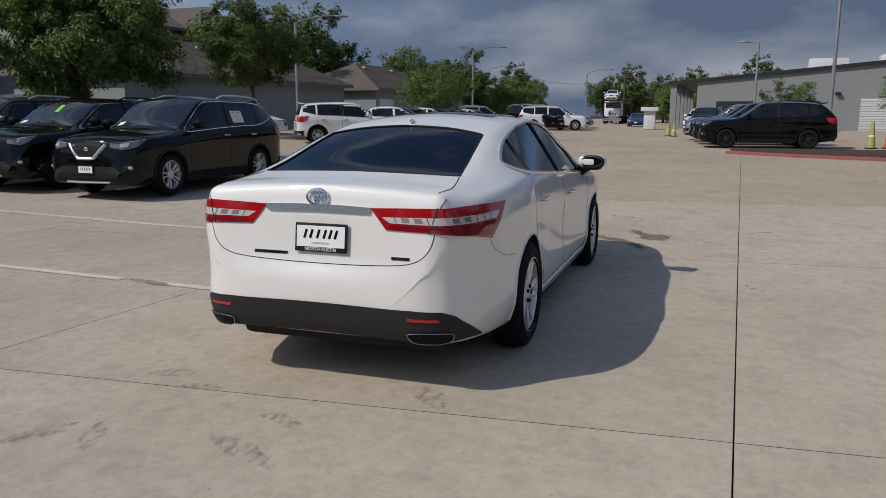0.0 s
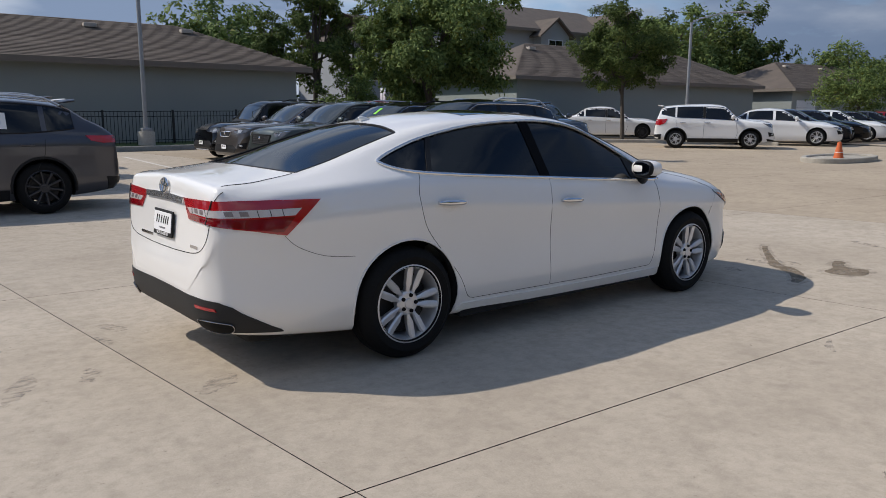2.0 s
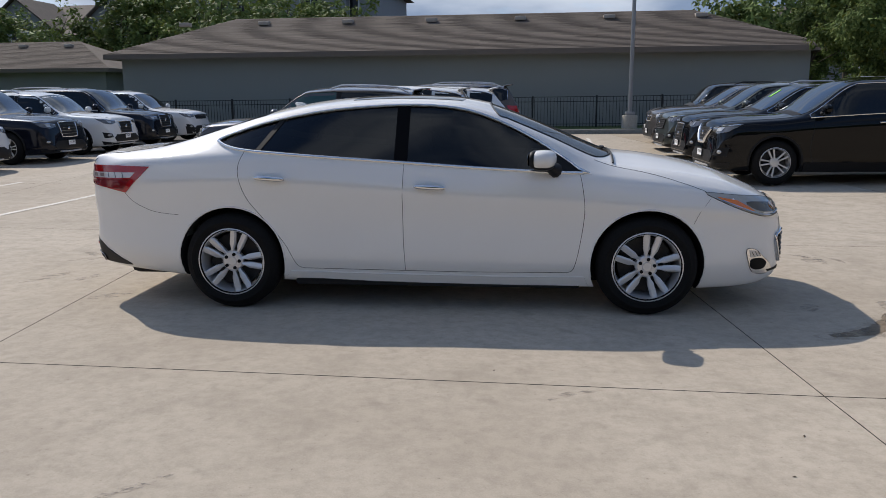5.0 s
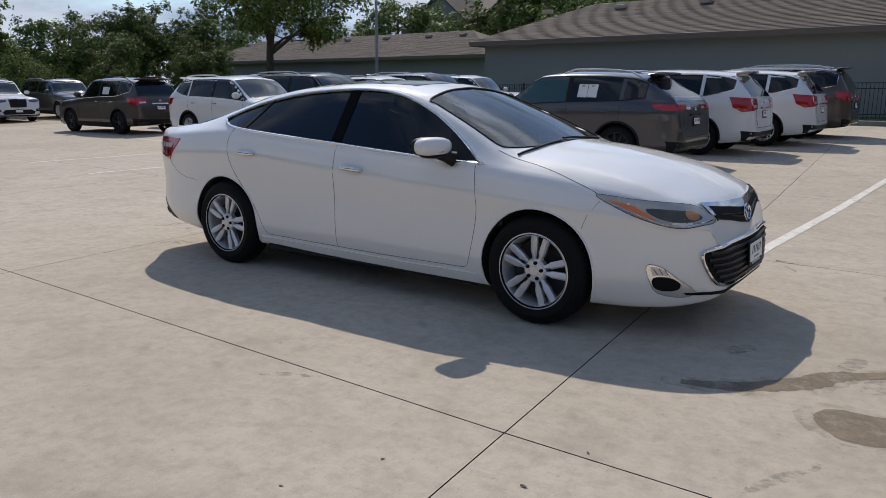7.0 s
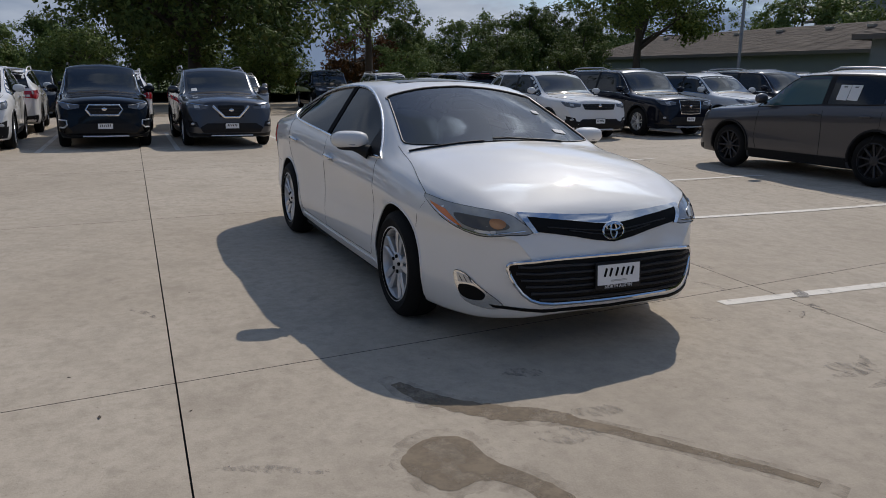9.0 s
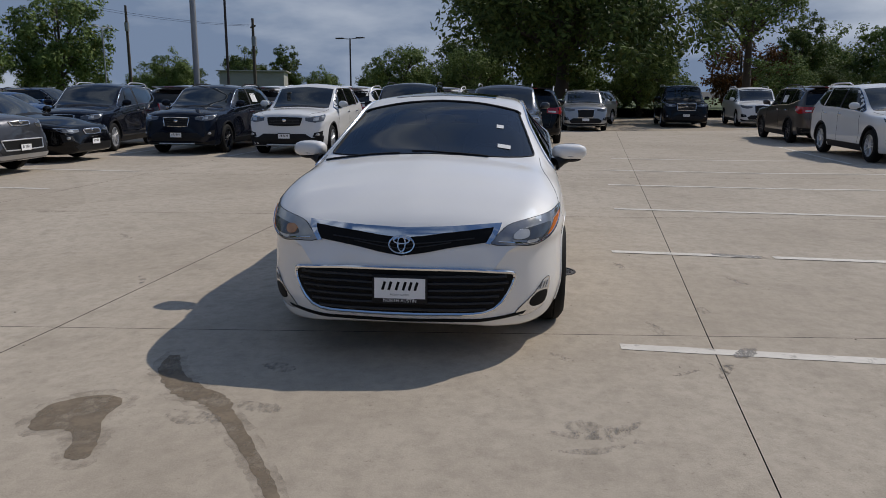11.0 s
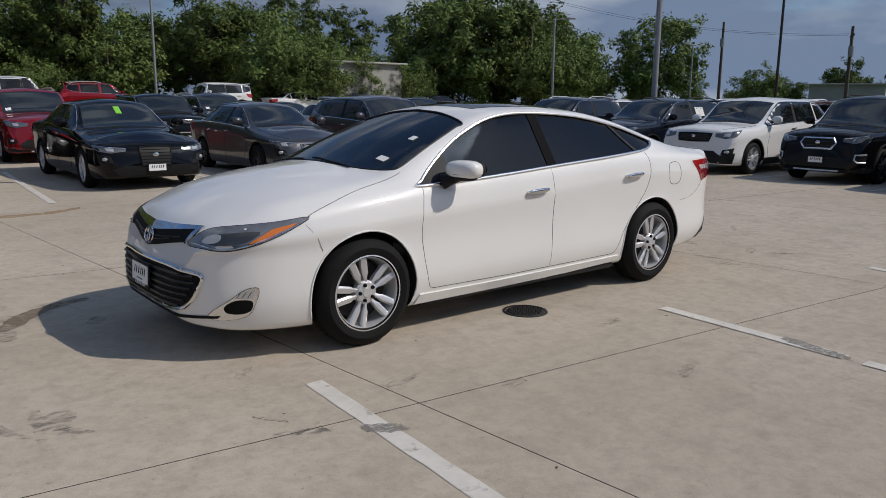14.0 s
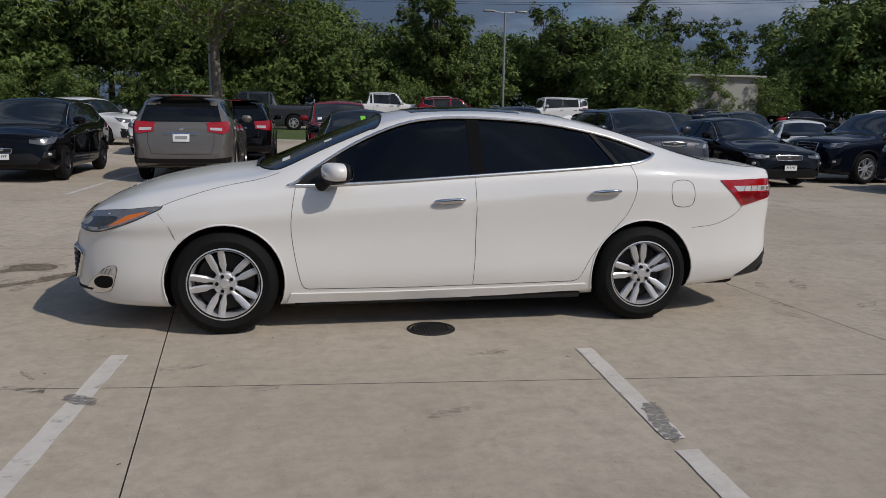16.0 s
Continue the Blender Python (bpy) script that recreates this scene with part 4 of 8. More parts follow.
        part("chrome_edge", skin.line(("front",), smooth_line([(24.8 * a, 0.683), (29.5 * a, 0.675), (34.5 * a, 0.664), (40 * a, 0.681), (46 * a, 0.725), (51.5 * a, 0.773)], 4), 0.0042, off=0.006), CHROME, lamp)
        if s > 0:
            part("reflector", skin.patch(("front",), smooth_line([(33.6 * a, 0.733), (31.4 * a, 0.735), (29.2 * a, 0.716), (28.8 * a, 0.694), (31.4 * a, 0.690), (33.4 * a, 0.704)], 3, True), 0.0078, 0.03, 0.01), CLEARLENS, lamp, "clear lamp reflector")
        else:
            # orange patch painted as the glow of a lit bulb
            part("reflector", skin.patch(("front",), smooth_line([(33.4 * a, 0.735), (31.2 * a, 0.738), (29.6 * a, 0.722), (29.8 * a, 0.700), (31.6 * a, 0.692), (33.2 * a, 0.706)], 3, True), 0.0078, 0.03, 0.01), GLOWBOWL, lamp, "lamp reflector coloured with the bulb's glow")
        part("amber_corner", skin.patch(("front",), [(53.0 * a, 0.796), (46.5 * a, 0.768), (40.8 * a, 0.694), (44.6 * a, 0.706), (50.6 * a, 0.762)], 0.0068, 0.05, 0.01), AMBER, lamp)
        part("lamp_edge", skin.line(("front",), hl, 0.0028, True, 0.002), TRIM, lamp)
        # fog lamps: a chrome boomerang with a clear lens above a dark pocket
        ring = smooth_line([(42.8 * a, 0.440), (39.6 * a, 0.436), (35.6 * a, 0.376), (29.6 * a, 0.286), (32.6 * a, 0.256), (39.4 * a, 0.282), (42.0 * a, 0.36)], 3, True)
        fog = part("fog_lamp", skin.patch(("front",), ring, 0.006, 0.04, 0.015), BRIGHT, car, "chrome fog lamp surround")
        part("edge", skin.line(("front",), ring, 0.0022, True, 0.004), TRIM, fog)
        part("pocket", skin.patch(("front",), smooth_line([(41.0 * a, 0.372), (37.0 * a, 0.374), (34.2 * a, 0.338), (34.8 * a, 0.303), (38.4 * a, 0.298), (40.8 * a, 0.322)], 4, True), 0.009, 0.04, 0.01), INK, fog)
        part("lens", skin.patch(("front",), [(41.9 * a, 0.434), (39.4 * a, 0.429), (36.9 * a, 0.388), (41.3 * a, 0.386)], 0.009, 0.04, 0.01), CLEARLENS, fog)
        for k in (37.9, 39.2, 40.5):
            part("lens_rib", skin.line(("front",), [((k - 0.4) * a, 0.392), ((k + 0.6) * a, 0.424)], 0.0022, off=0.0095), SMOKELENS, fog)
        # lamps behind
        tl = [(14.2 * a, 0.974), (22 * a, 0.980), (31 * a, 0.984), (42 * a, 0.986), (52.3 * a, 0.983), (49 * a, 0.905), (44.5 * a, 0.803), (38 * a, 0.832), (28 * a, 0.862), (18 * a, 0.868)]
        tail = part("tail_lamp", skin.patch(("rear",), tl, 0.007, 0.05, 0.02), REDLENS, car, "red tail lamp with a clear band")
        part("clear_band", skin.patch(("rear",), [(17.0 * a, 0.931), (29 * a, 0.937), (47.8 * a, 0.942), (46.4 * a, 0.905), (36 * a, 0.900), (28.5 * a, 0.900), (19.0 * a, 0.903)], 0.0095, 0.05, 0.01), BANDLENS, tail)
        for k in (21.4, 24.2, 32.0, 35.0):
            part("lens_cell", skin.patch(("rear",), [(k * a, 0.932), ((k + 1.7) * a, 0.932), ((k + 2.1) * a, 0.908), ((k + 0.4) * a, 0.908)], 0.0105, 0.03, 0.006), CELL, tail)
        part("lower_lens", skin.patch(("rear",), [(19.4 * a, 0.896), (28 * a, 0.892), (36 * a, 0.890), (46.4 * a, 0.897), (43.8 * a, 0.822), (38 * a, 0.840), (28 * a, 0.866), (18.8 * a, 0.874)], 0.0095, 0.05, 0.01), DEEPRED, tail)
        for k, z0, z1 in ((20.0, 0.905, 0.932), (27.0, 0.902, 0.936), (38.5, 0.902, 0.939), (41.0, 0.903, 0.94), (43.5, 0.904, 0.94)):
            part("lens_rib", skin.line(("rear",), [(k * a, z1), ((k + 0.5) * a, z0)], 0.0022, off=0.0095), SMOKELENS, tail)
        part("lamp_split", skin.line(("rear",), [(29.2 * a, 0.986), (27.4 * a, 0.861)], 0.004, off=0.007), GAP, tail)
        part("rear_reflector", skin.patch(("rear",), [(22.5 * a, 0.428), (29 * a, 0.422), (29.5 * a, 0.408), (22.8 * a, 0.412)], 0.010, 0.05, 0.01), REDLENS, car)
        mouth = smooth_line([(23.4 * a, 0.350), (31.2 * a, 0.347), (32.8 * a, 0.328), (31.6 * a, 0.294), (25.0 * a, 0.297), (23.2 * a, 0.320)], 3, True)
        # no hole here: a flush black patch paints the pipe's inner shade
        ex = part("exhaust_mouth", skin.patch(("rear",), mouth, 0.010, 0.03, 0.015), INK, car, "dark patch painted for the shaded exhaust opening")
        part("exhaust_trim", skin.line(("rear",), mouth, 0.0035, True, 0.011, 0.03, 8), DULLCHROME, ex, "dull chrome exhaust finisher")
        trunk_gap = smooth_line([(31.2 * a, 1.03), (29.4 * a, 0.97), (28.6 * a, 0.87), (26.8 * a, 0.76), (22.5 * a, 0.70), (12 * a, 0.682), (0, 0.678)], 5)
        part("boot_gap", skin.line(("rear",), trunk_gap, 0.0024), GAP, car)
        part("boot_gap", skin.line(("top",), smooth_line([(-2.0, s * 0.615), (-2.15, s * 0.645), (-2.3, s * 0.662), (-2.42, s * 0.64)], 4), 0.003), GAP, car)
        part("wiper", skin.line(("top",), [(1.185, s * 0.30 - 0.42), (1.205, s * 0.30 - 0.2), (1.212, s * 0.30 + 0.1)], 0.007, off=0.007), TRIM, car)
    # fixed glass
    part("windscreen", skin.patch(("top",), screen, -0.004, 0.09, 0.004), SCREEN, car, "clear raked windscreen")
    part("rear_screen", skin.patch(("top",), back, -0.004, 0.09, 0.004), TINT, car, "dark tinted rear screen")
    part("screen_edge", skin.line(("top",), screen, 0.008, True, -0.002), TRIM, car)
    part("rear_screen_edge", skin.line(("top",), back, 0.007, True, -0.002), TRIM, car)
    roof_pane = [(0.16, 0.40), (0.19, 0.0), (0.16, -0.40), (-0.62, -0.42), (-0.62, 0.42)]
    part("sunroof", skin.patch(("top",), roof_pane, 0.003, 0.08, 0.01), DARKGLASS, car, "dark glass sunroof")
    part("aerial_fin", ovoid((0.055, 0.014, 0.02), pose(-1.12, 0, 1.392, 0, 14, 0), 2.0), PEARL, car)
    # nose
    part("upper_grille", skin.patch(("front",), [(-25.0, 0.752), (-12, 0.726), (0, 0.700), (12, 0.726), (25.0, 0.752), (22.8, 0.682), (12, 0.648), (6, 0.624), (0, 0.607), (-6, 0.624), (-12, 0.648), (-22.8, 0.682)], 0.007, 0.03, 0.02), INK, car, "black upper grille")
    for z, a in ((0.655, 13), (0.676, 19)):
        part("grille_slat", skin.line(("front",), [(-a, z + 0.022), (-a * 0.45, z), (0, z - 0.012), (a * 0.45, z), (a, z + 0.022)], 0.004, off=0.008, sides=6), SLAT, car)
    part("grille_chrome", skin.patch(("front",), [(-27, 0.768), (-14, 0.754), (0, 0.746), (14, 0.754), (27, 0.768), (22.6, 0.668), (21.6, 0.672), (24.4, 0.748), (12, 0.723), (5, 0.706), (0, 0.698), (-5, 0.706), (-12, 0.723), (-24.4, 0.748), (-21.6, 0.672), (-22.6, 0.668)], 0.012, 0.03, 0.02), CHROME, car, "bright chrome grille bar")
    lower = smooth_line([(-28.6, 0.485), (-25.0, 0.524), (-12, 0.536), (0, 0.539), (12, 0.536), (25.0, 0.524), (28.6, 0.485), (23.0, 0.322), (12, 0.296), (0, 0.290), (-12, 0.296), (-23.0, 0.322)], 4, True)
    gr = part("lower_grille", skin.patch(("front",), lower, 0.009, 0.03, 0.02), INK, car, "black slatted lower grille")
    for z, a in ((0.325, 21), (0.360, 23), (0.395, 24.3), (0.430, 25.5), (0.465, 26.7), (0.500, 26.2)):
        part("slat", skin.line(("front",), [(-a, z), (0, z - 0.004), (a, z)], 0.0095, off=0.011, sides=6), SLAT, gr)
    part("grille_surround", skin.line(("front",), lower, 0.012, True, 0.007, 0.04, 8), CHROME, car)
    part("air_slot", skin.patch(("front",), [(-33, 0.284), (-20, 0.268), (0, 0.254), (20, 0.268), (33, 0.284), (32, 0.268), (20, 0.252), (0, 0.240), (-20, 0.252), (-32, 0.268)], 0.007, 0.03, 0.015), INK, car)
    part("tail_valance", skin.patch(("rear",), smooth_line([(-30, 0.458), (-15, 0.470), (0, 0.474), (15, 0.470), (30, 0.458), (35, 0.40), (40.5, 0.318), (42.5, 0.282), (36, 0.288), (15, 0.300), (0, 0.306), (-15, 0.300), (-36, 0.288), (-42.5, 0.282), (-40.5, 0.318), (-35, 0.40)], 2, True), 0.005, 0.05, 0.02), VALANCE, car, "black textured rear valance")
    part("boot_chrome", skin.patch(("rear",), [(-14.4, 0.976), (-7, 0.982), (0, 0.984), (7, 0.982), (14.4, 0.976), (13.8, 0.944), (0, 0.948), (-13.8, 0.944)], 0.012, 0.05, 0.015), BRIGHT, car, "chrome bar over the plate")
    for x, z, face in ((1, 0.667, 90), (-1, 1.022, -90)):
        p, nrm = skin.drop(("front",) if x > 0 else ("rear",), 0, z)
        e = bmesh.new()
        for w, h, dz in ((0.058, 0.040, 0), (0.017, 0.034, 0.003), (0.037, 0.0145, 0.019)) if x < 0 else ((0.068, 0.047, 0), (0.020, 0.040, 0.004), (0.043, 0.017, 0.022)):
            tube([(w * math.cos(k), h * math.sin(k) + dz, 0) for k in np.linspace(0, 2 * math.pi, 33)[:-1]], 0.0062, 6, True, e)
        em = part("emblem", e, CHROME, car, "chrome oval badge")
        em.matrix_basis = Matrix.Translation(p + Vector((x * 0.012, 0, 0))) @ pose(0, 0, 0, 90, 0, 90 if x > 0 else -90) @ pose(0, 0, 0, -8 if x < 0 else -12)
    plate_logo(car, pose(2.452, 0, 0.435, 90, 0, 90) @ pose(0, 0, 0, -4))
    plate_logo(car, pose(-2.519, -0.03, 0.812, 90, 0, -90) @ pose(0, 0, 0, -6))
    for ang, z, w in ((12.5, 0.722, 0.19), (-21.2, 0.727, 0.085)):
        q = ang - math.degrees(w / 2.4), ang + math.degrees(w / 2.4)
        part("model_badge", skin.patch(("rear",), [(q[0], z + 0.008), (q[1], z + 0.008), (q[1], z - 0.008), (q[0], z - 0.008)], 0.003, 0.03, 0.003), CHROME, car)
    # cabin
    part("dashboard", ovoid((0.24, 0.70, 0.16), pose(0.98, 0, 0.86), 4.0), DASH, car)
    part("parcel_shelf", box((-1.95, -0.55, 0.98), (-1.5, 0.55, 1.03), 0.01), DASH, car)
    wheel = tube([(0.175 * math.cos(k), 0.175 * math.sin(k), 0) for k in np.linspace(0, 2 * math.pi, 29)[:-1]], 0.014, 8, True)
    sw = part("steering_wheel", wheel, DASH, car)
    sw.matrix_basis = pose(0.60, 0.37, 0.93, 0, -65, 0)
    for y in (-0.36, 0.36):
        st = part("front_seat", ovoid((0.26, 0.25, 0.12), pose(0.10, y, 0.55), 4.0), SEAT, car)
        part("seat_back", ovoid((0.09, 0.25, 0.34), pose(-0.20, y, 0.86, 0, -16, 0), 4.0), SEAT, st)
        part("head_rest", ovoid((0.055, 0.13, 0.085), pose(-0.33, y, 1.22, 0, -12, 0), 3.0), SEAT, st)
    rb = part("rear_bench", ovoid((0.28, 0.62, 0.12), pose(-0.95, 0, 0.56), 4.0), SEAT, car)
    part("bench_back", ovoid((0.10, 0.62, 0.33), pose(-1.30, 0, 0.84, 0, -22, 0), 4.0), SEAT, rb)
    part("rear_view_mirror", ovoid((0.02, 0.11, 0.035), pose(0.50, 0, 1.27), 3.0), DASH, car)
    for x, y, sx, sy in ((1.02, 0.50, 0.05, 0.09), (0.74, 0.46, 0.05, 0.05)):
        part("sticker", skin.patch(("top",), [(x - sx / 2, y - sy / 2), (x + sx / 2, y - sy / 2), (x + sx / 2, y + sy / 2), (x - sx / 2, y + sy / 2)], 0.001, 0.05, 0.001), PAPER, car)
    # fuel flap on the left flank
    flap = smooth_line([(-1.60, 0.97), (-1.745, 0.97), (-1.755, 0.82), (-1.615, 0.82)], 5, True)
    part("fuel_flap", skin.line(("side", 1), flap, 0.002, True), GAP, car)
    put_wheels(car, (-1.41, 1.41), 0.805, 0.334, 0.228, 5, ALLOY, paired=True, slim=1.4, nuts=True)
    # floor hung low, side boxes added, to block light below the car
    part("underbody", box((-2.3, -0.62, 0.175), (2.2, 0.62, 0.34), 0.05), WELL, car)
    for s in (-1, 1):
        part("underbody_side", box((-0.98, min(s * 0.60, s * 0.85), 0.165), (0.98, max(s * 0.60, s * 0.85), 0.34), 0.02), WELL, car)
    part("green_slip", box((0.96, -0.52, 1.015), (1.06, -0.38, 1.022), 0.001, pose(0, 0, 0, 0, 0, 0)), FLUOR, car, "green slip lying on the dashboard")
    return car


white_saloon()

# ---- other vehicles ----
def vehicle(name, label, spec, colour, at, group="", category="car"):
    """A parked car, van or pickup from a few sizes; far and near ones are built alike."""
    L, W, H, wb, foh = spec["L"], spec["W"], spec["H"], spec["wb"], spec["foh"]
    kind = spec.get("kind", "suv")
    xf = wb / 2 + foh
    xr = xf - L
    cl, hw = spec.get("clear", 0.20), W / 2
    hood, nose, belt = spec["hood"], spec["nose"], spec["belt"]
    cowl, brow, tail_top = spec["cowl"], spec["brow"], spec["tail"]
    rk = spec.get("rake", 0.42)
    deck = spec.get("deck", belt + 0.05)
    front_top = [(brow - 0.7, H), (brow - 0.12, H - 0.035), (brow, H - 0.08), (cowl - 0.03, hood + 0.02), (cowl + 0.10, hood - 0.012), ((cowl + xf) / 2, hood - 0.05), (xf - 0.34, nose + 0.02), (xf - 0.14, nose - 0.05), (xf - 0.05, nose - 0.14), (xf - 0.015, 0.46 * H * 0.8), (xf, 0.42)]
    if kind != "sedan":
        front_top[5:] = [((cowl + xf) / 2, hood - 0.035), (xf - 0.30, nose + 0.035), (xf - 0.12, nose - 0.015), (xf - 0.05, nose - 0.085), (xf - 0.022, nose - 0.22), (xf - 0.008, 0.58), (xf, 0.42)]
    blunt = 0.5 if kind == "sedan" else 1.0
    if kind == "suv":
        rear_top = [(xr, 0.52), (xr + 0.02, 0.64), (xr + 0.06, belt - 0.06), (xr + 0.10, belt + 0.02), (xr + rk, H - 0.16), (xr + rk + 0.03, H - 0.10), (xr + rk + 0.35, H - 0.055), (xr + rk + 0.9, H - 0.015)]
        rear_edge = [(xr, hw * 0.7, 0.5), (xr + 0.10, hw * 0.84, belt), (xr + rk, hw * 0.70, H - 0.21), (xr + rk + 0.35, hw * 0.735, H - 0.12), (xr + rk + 0.9, hw * 0.75, H - 0.082)]
    elif kind == "sedan":
        rear_top = [(xr, 0.52), (xr + 0.025, 0.70), (xr + 0.05, deck - 0.08), (xr + 0.10, deck), (tail_top - 0.62, deck + 0.02), (tail_top - 0.1, H - 0.10), (tail_top + 0.25, H - 0.03)]
        rear_edge = [(xr, hw * 0.6, 0.5), (xr + 0.10, hw * 0.75, deck - 0.03), (tail_top - 0.62, hw * 0.74, deck - 0.01), (tail_top - 0.1, hw * 0.66, H - 0.16), (tail_top + 0.25, hw * 0.65, H - 0.08)]
    else:  # pickup
        rear_top = [(xr, 0.62), (xr + 0.03, belt), (tail_top - 0.10, belt + 0.01), (tail_top - 0.06, H - 0.15), (tail_top, H - 0.05), (tail_top + 0.25, H - 0.015)]
        rear_edge = [(xr, hw * 0.86, 0.6), (xr + 0.03, hw * 0.90, belt - 0.02), (tail_top - 0.10, hw * 0.90, belt - 0.01), (tail_top - 0.06, hw * 0.74, H - 0.2), (tail_top + 0.25, hw * 0.73, H - 0.09)]
    rw = 0.755 if kind != "sedan" else 0.65
    form = Form(
        top=rear_top + front_top,
        bottom=[(xr, 0.46), (xr + 0.04, 0.36), (xr + 0.3, cl + 0.08), (-wb / 2 + 0.5, cl), (wb / 2 - 0.5, cl), (xf - 0.3, cl + 0.02), (xf - 0.05, cl + 0.06), (xf, 0.36)],
        side=[(xr, hw * 0.66), (xr + 0.04, hw * 0.82), (xr + 0.14, hw * 0.91), (xr + 0.4, hw * 0.975), (-wb / 2, hw), (0, hw * 0.985), (wb / 2, hw), (xf - 0.5, hw * 0.975), (xf - 0.28, hw * (0.92 + 0.025 * blunt)), (xf - 0.14, hw * (0.84 + 0.045 * blunt)), (xf - 0.05, hw * (0.72 + 0.075 * blunt)), (xf, hw * (0.55 + 0.10 * blunt))],
        belt=[(xr, 0.48, 0.02), (xr + 0.10, belt + 0.0, 0.02), (-wb / 2, belt + 0.045, 0.035), (cowl - 0.2, belt - 0.045, 0.035), (cowl + 0.3, hood - 0.13, 0.035), (xf - 0.3, nose - 0.07, 0.03), (xf, 0.40, 0.03)],
        edge=rear_edge + [(brow - 0.6, hw * rw, H - 0.08), (brow - 0.08, hw * rw, H - 0.10), (brow, hw * (rw + 0.01), H - 0.13), (cowl - 0.1, hw * 0.80, hood - 0.01), (cowl + 0.10, hw * 0.84, hood - 0.06), (xf - 0.45, hw * 0.84, nose - 0.01), (xf - 0.14, hw * 0.74, nose - 0.085), (xf, hw * 0.5, 0.41)],
        mid=0.66, stations=spec.get("stations", 50), fine=False)
    root = thing(name, label, category, group, at=at)
    bm = form.mesh()
    skin = Skin(bm, xf - 1.1, xr + 1.1)
    body = link("body", bm, [colour, WELL], root)
    r = spec.get("tyre", 0.355)
    cuts = []
    for x in (-wb / 2, wb / 2):
        for s in (-1, 1):
            c = bmesh.new()
            bmesh.ops.create_cone(c, cap_ends=True, segments=32, radius1=r + 0.045, radius2=r + 0.045, depth=0.44, matrix=pose(x, s * (hw - 0.10), r + 0.012, 90))
            cuts.append((c, WELL))
    cut_away(body, cuts)
    glassy = spec.get("glass", DARKGLASS)
    x_r = {"suv": xr + rk + 0.02, "sedan": tail_top - 0.42, "pickup": tail_top}[kind]
    side = dlo_outline(form, x_r, cowl - 0.14, kick=spec.get("kick", 0.15 if kind == "suv" else 0.0))
    bx = (x_r + cowl) / 2 + spec.get("pillar", 0.10)
    near = spec.get("near", True)
    for s in (-1, 1):
        w = ("side", s)
        panes = [("front_window", clip_x(side, ((bx + 0.05, 0), (bx + 0.05, 3)), ((cowl, 0), (cowl, 3)))), ("rear_window", clip_x(side, ((bx - 0.95, 0), (bx - 0.95, 3)), ((bx - 0.05, 0), (bx - 0.05, 3))))]
        if x_r < bx - 1.15:
            panes.append(("quarter_window", clip_x(side, ((x_r, 0), (x_r, 3)), ((bx - 1.02, 0), (bx - 1.02, 3)))))
        for nm, poly in panes:
            if len(poly) > 2:
                part(nm, skin.patch(w, poly, 0.004, 0.10, 0.01), spec.get("front_glass", glassy) if nm == "front_window" else glassy, root)
        if near:
            part("pillar_trim", skin.patch(w, clip_x(side, ((bx - 0.045, 0), (bx - 0.045, 3)), ((bx + 0.045, 0), (bx + 0.045, 3))), 0.003, 0.1, 0.01), TRIM, root)
            part("window_trim", skin.line(w, side, 0.009, True, 0.003, 0.12, 5), spec.get("trim", CHROME), root)
            for pts in ([(bx, belt - 0.05), (bx - 0.01, cl + 0.10)], [(cowl - 0.20, belt - 0.10), (cowl - 0.14, 0.55), (cowl - 0.22, cl + 0.12)], [(bx - 0.98, belt - 0.03), (bx - 0.97, 0.85), (bx - 0.70, cl + 0.12)]):
                part("door_gap", skin.line(w, pts, 0.004), GAP, root)
            for hx in (bx - 0.16 + 0.30, bx - 0.72):
                p, nrm = skin.drop(w, hx - 0.02, belt - 0.11)
                h = part("door_handle", ovoid((0.10, 0.018, 0.018), None, 3.0, 12), spec.get("trim", CHROME) if spec.get("bright") else colour, root)
                h.matrix_basis = Matrix.Translation(p + nrm * 0.016)
        # lower cladding, arches
        if spec.get("clad"):
            part("sill_cladding", skin.patch(w, [(wb / 2 - r - 0.08, cl + 0.02), (wb / 2 - r - 0.08, cl + 0.16), (-wb / 2 + r + 0.08, cl + 0.16), (-wb / 2 + r + 0.08, cl + 0.02)], 0.012, 0.2, 0.02), TRIM, root)
            for x in (-wb / 2, wb / 2):
                arc = [(x + (r + 0.055) * math.cos(a), r + 0.012 + (r + 0.055) * math.sin(a)) for a in np.linspace(-0.15, math.pi + 0.15, 14)]
                part("arch_cladding", skin.line(w, arc, 0.022, off=0.0, sides=5), TRIM, root)
        mx = cowl - 0.32
        mir = part("door_mirror", ovoid((0.07, 0.115, 0.08), pose(mx, s * (hw + 0.065), belt + 0.10), 2.6, 12), spec.get("mirror", colour), root)
        part("mirror_foot", tube([(mx + 0.03, s * (hw - 0.06), belt + 0.03), (mx, s * (hw + 0.02), belt + 0.06)], [0.035, 0.025], 6), TRIM, mir)
        # lamps
        hz = spec.get("lamp", nose - 0.13)
        a0, a1, lh = spec.get("lamp_in", 24), spec.get("lamp_out", 52), spec.get("lamp_h", 0.085 if kind != "sedan" else 0.065)
        hl = part("headlamp", skin.patch(("front",), [(a1 * s, hz + lh * 1.0), (a0 * s, hz + lh * 0.30), (a0 * s, hz - lh * 0.45), ((a0 + 10) * s, hz - lh * 0.85), ((a1 - 9) * s, hz - lh * 0.45)], 0.008, 0.05, 0.02), LAMPGLASS, root)
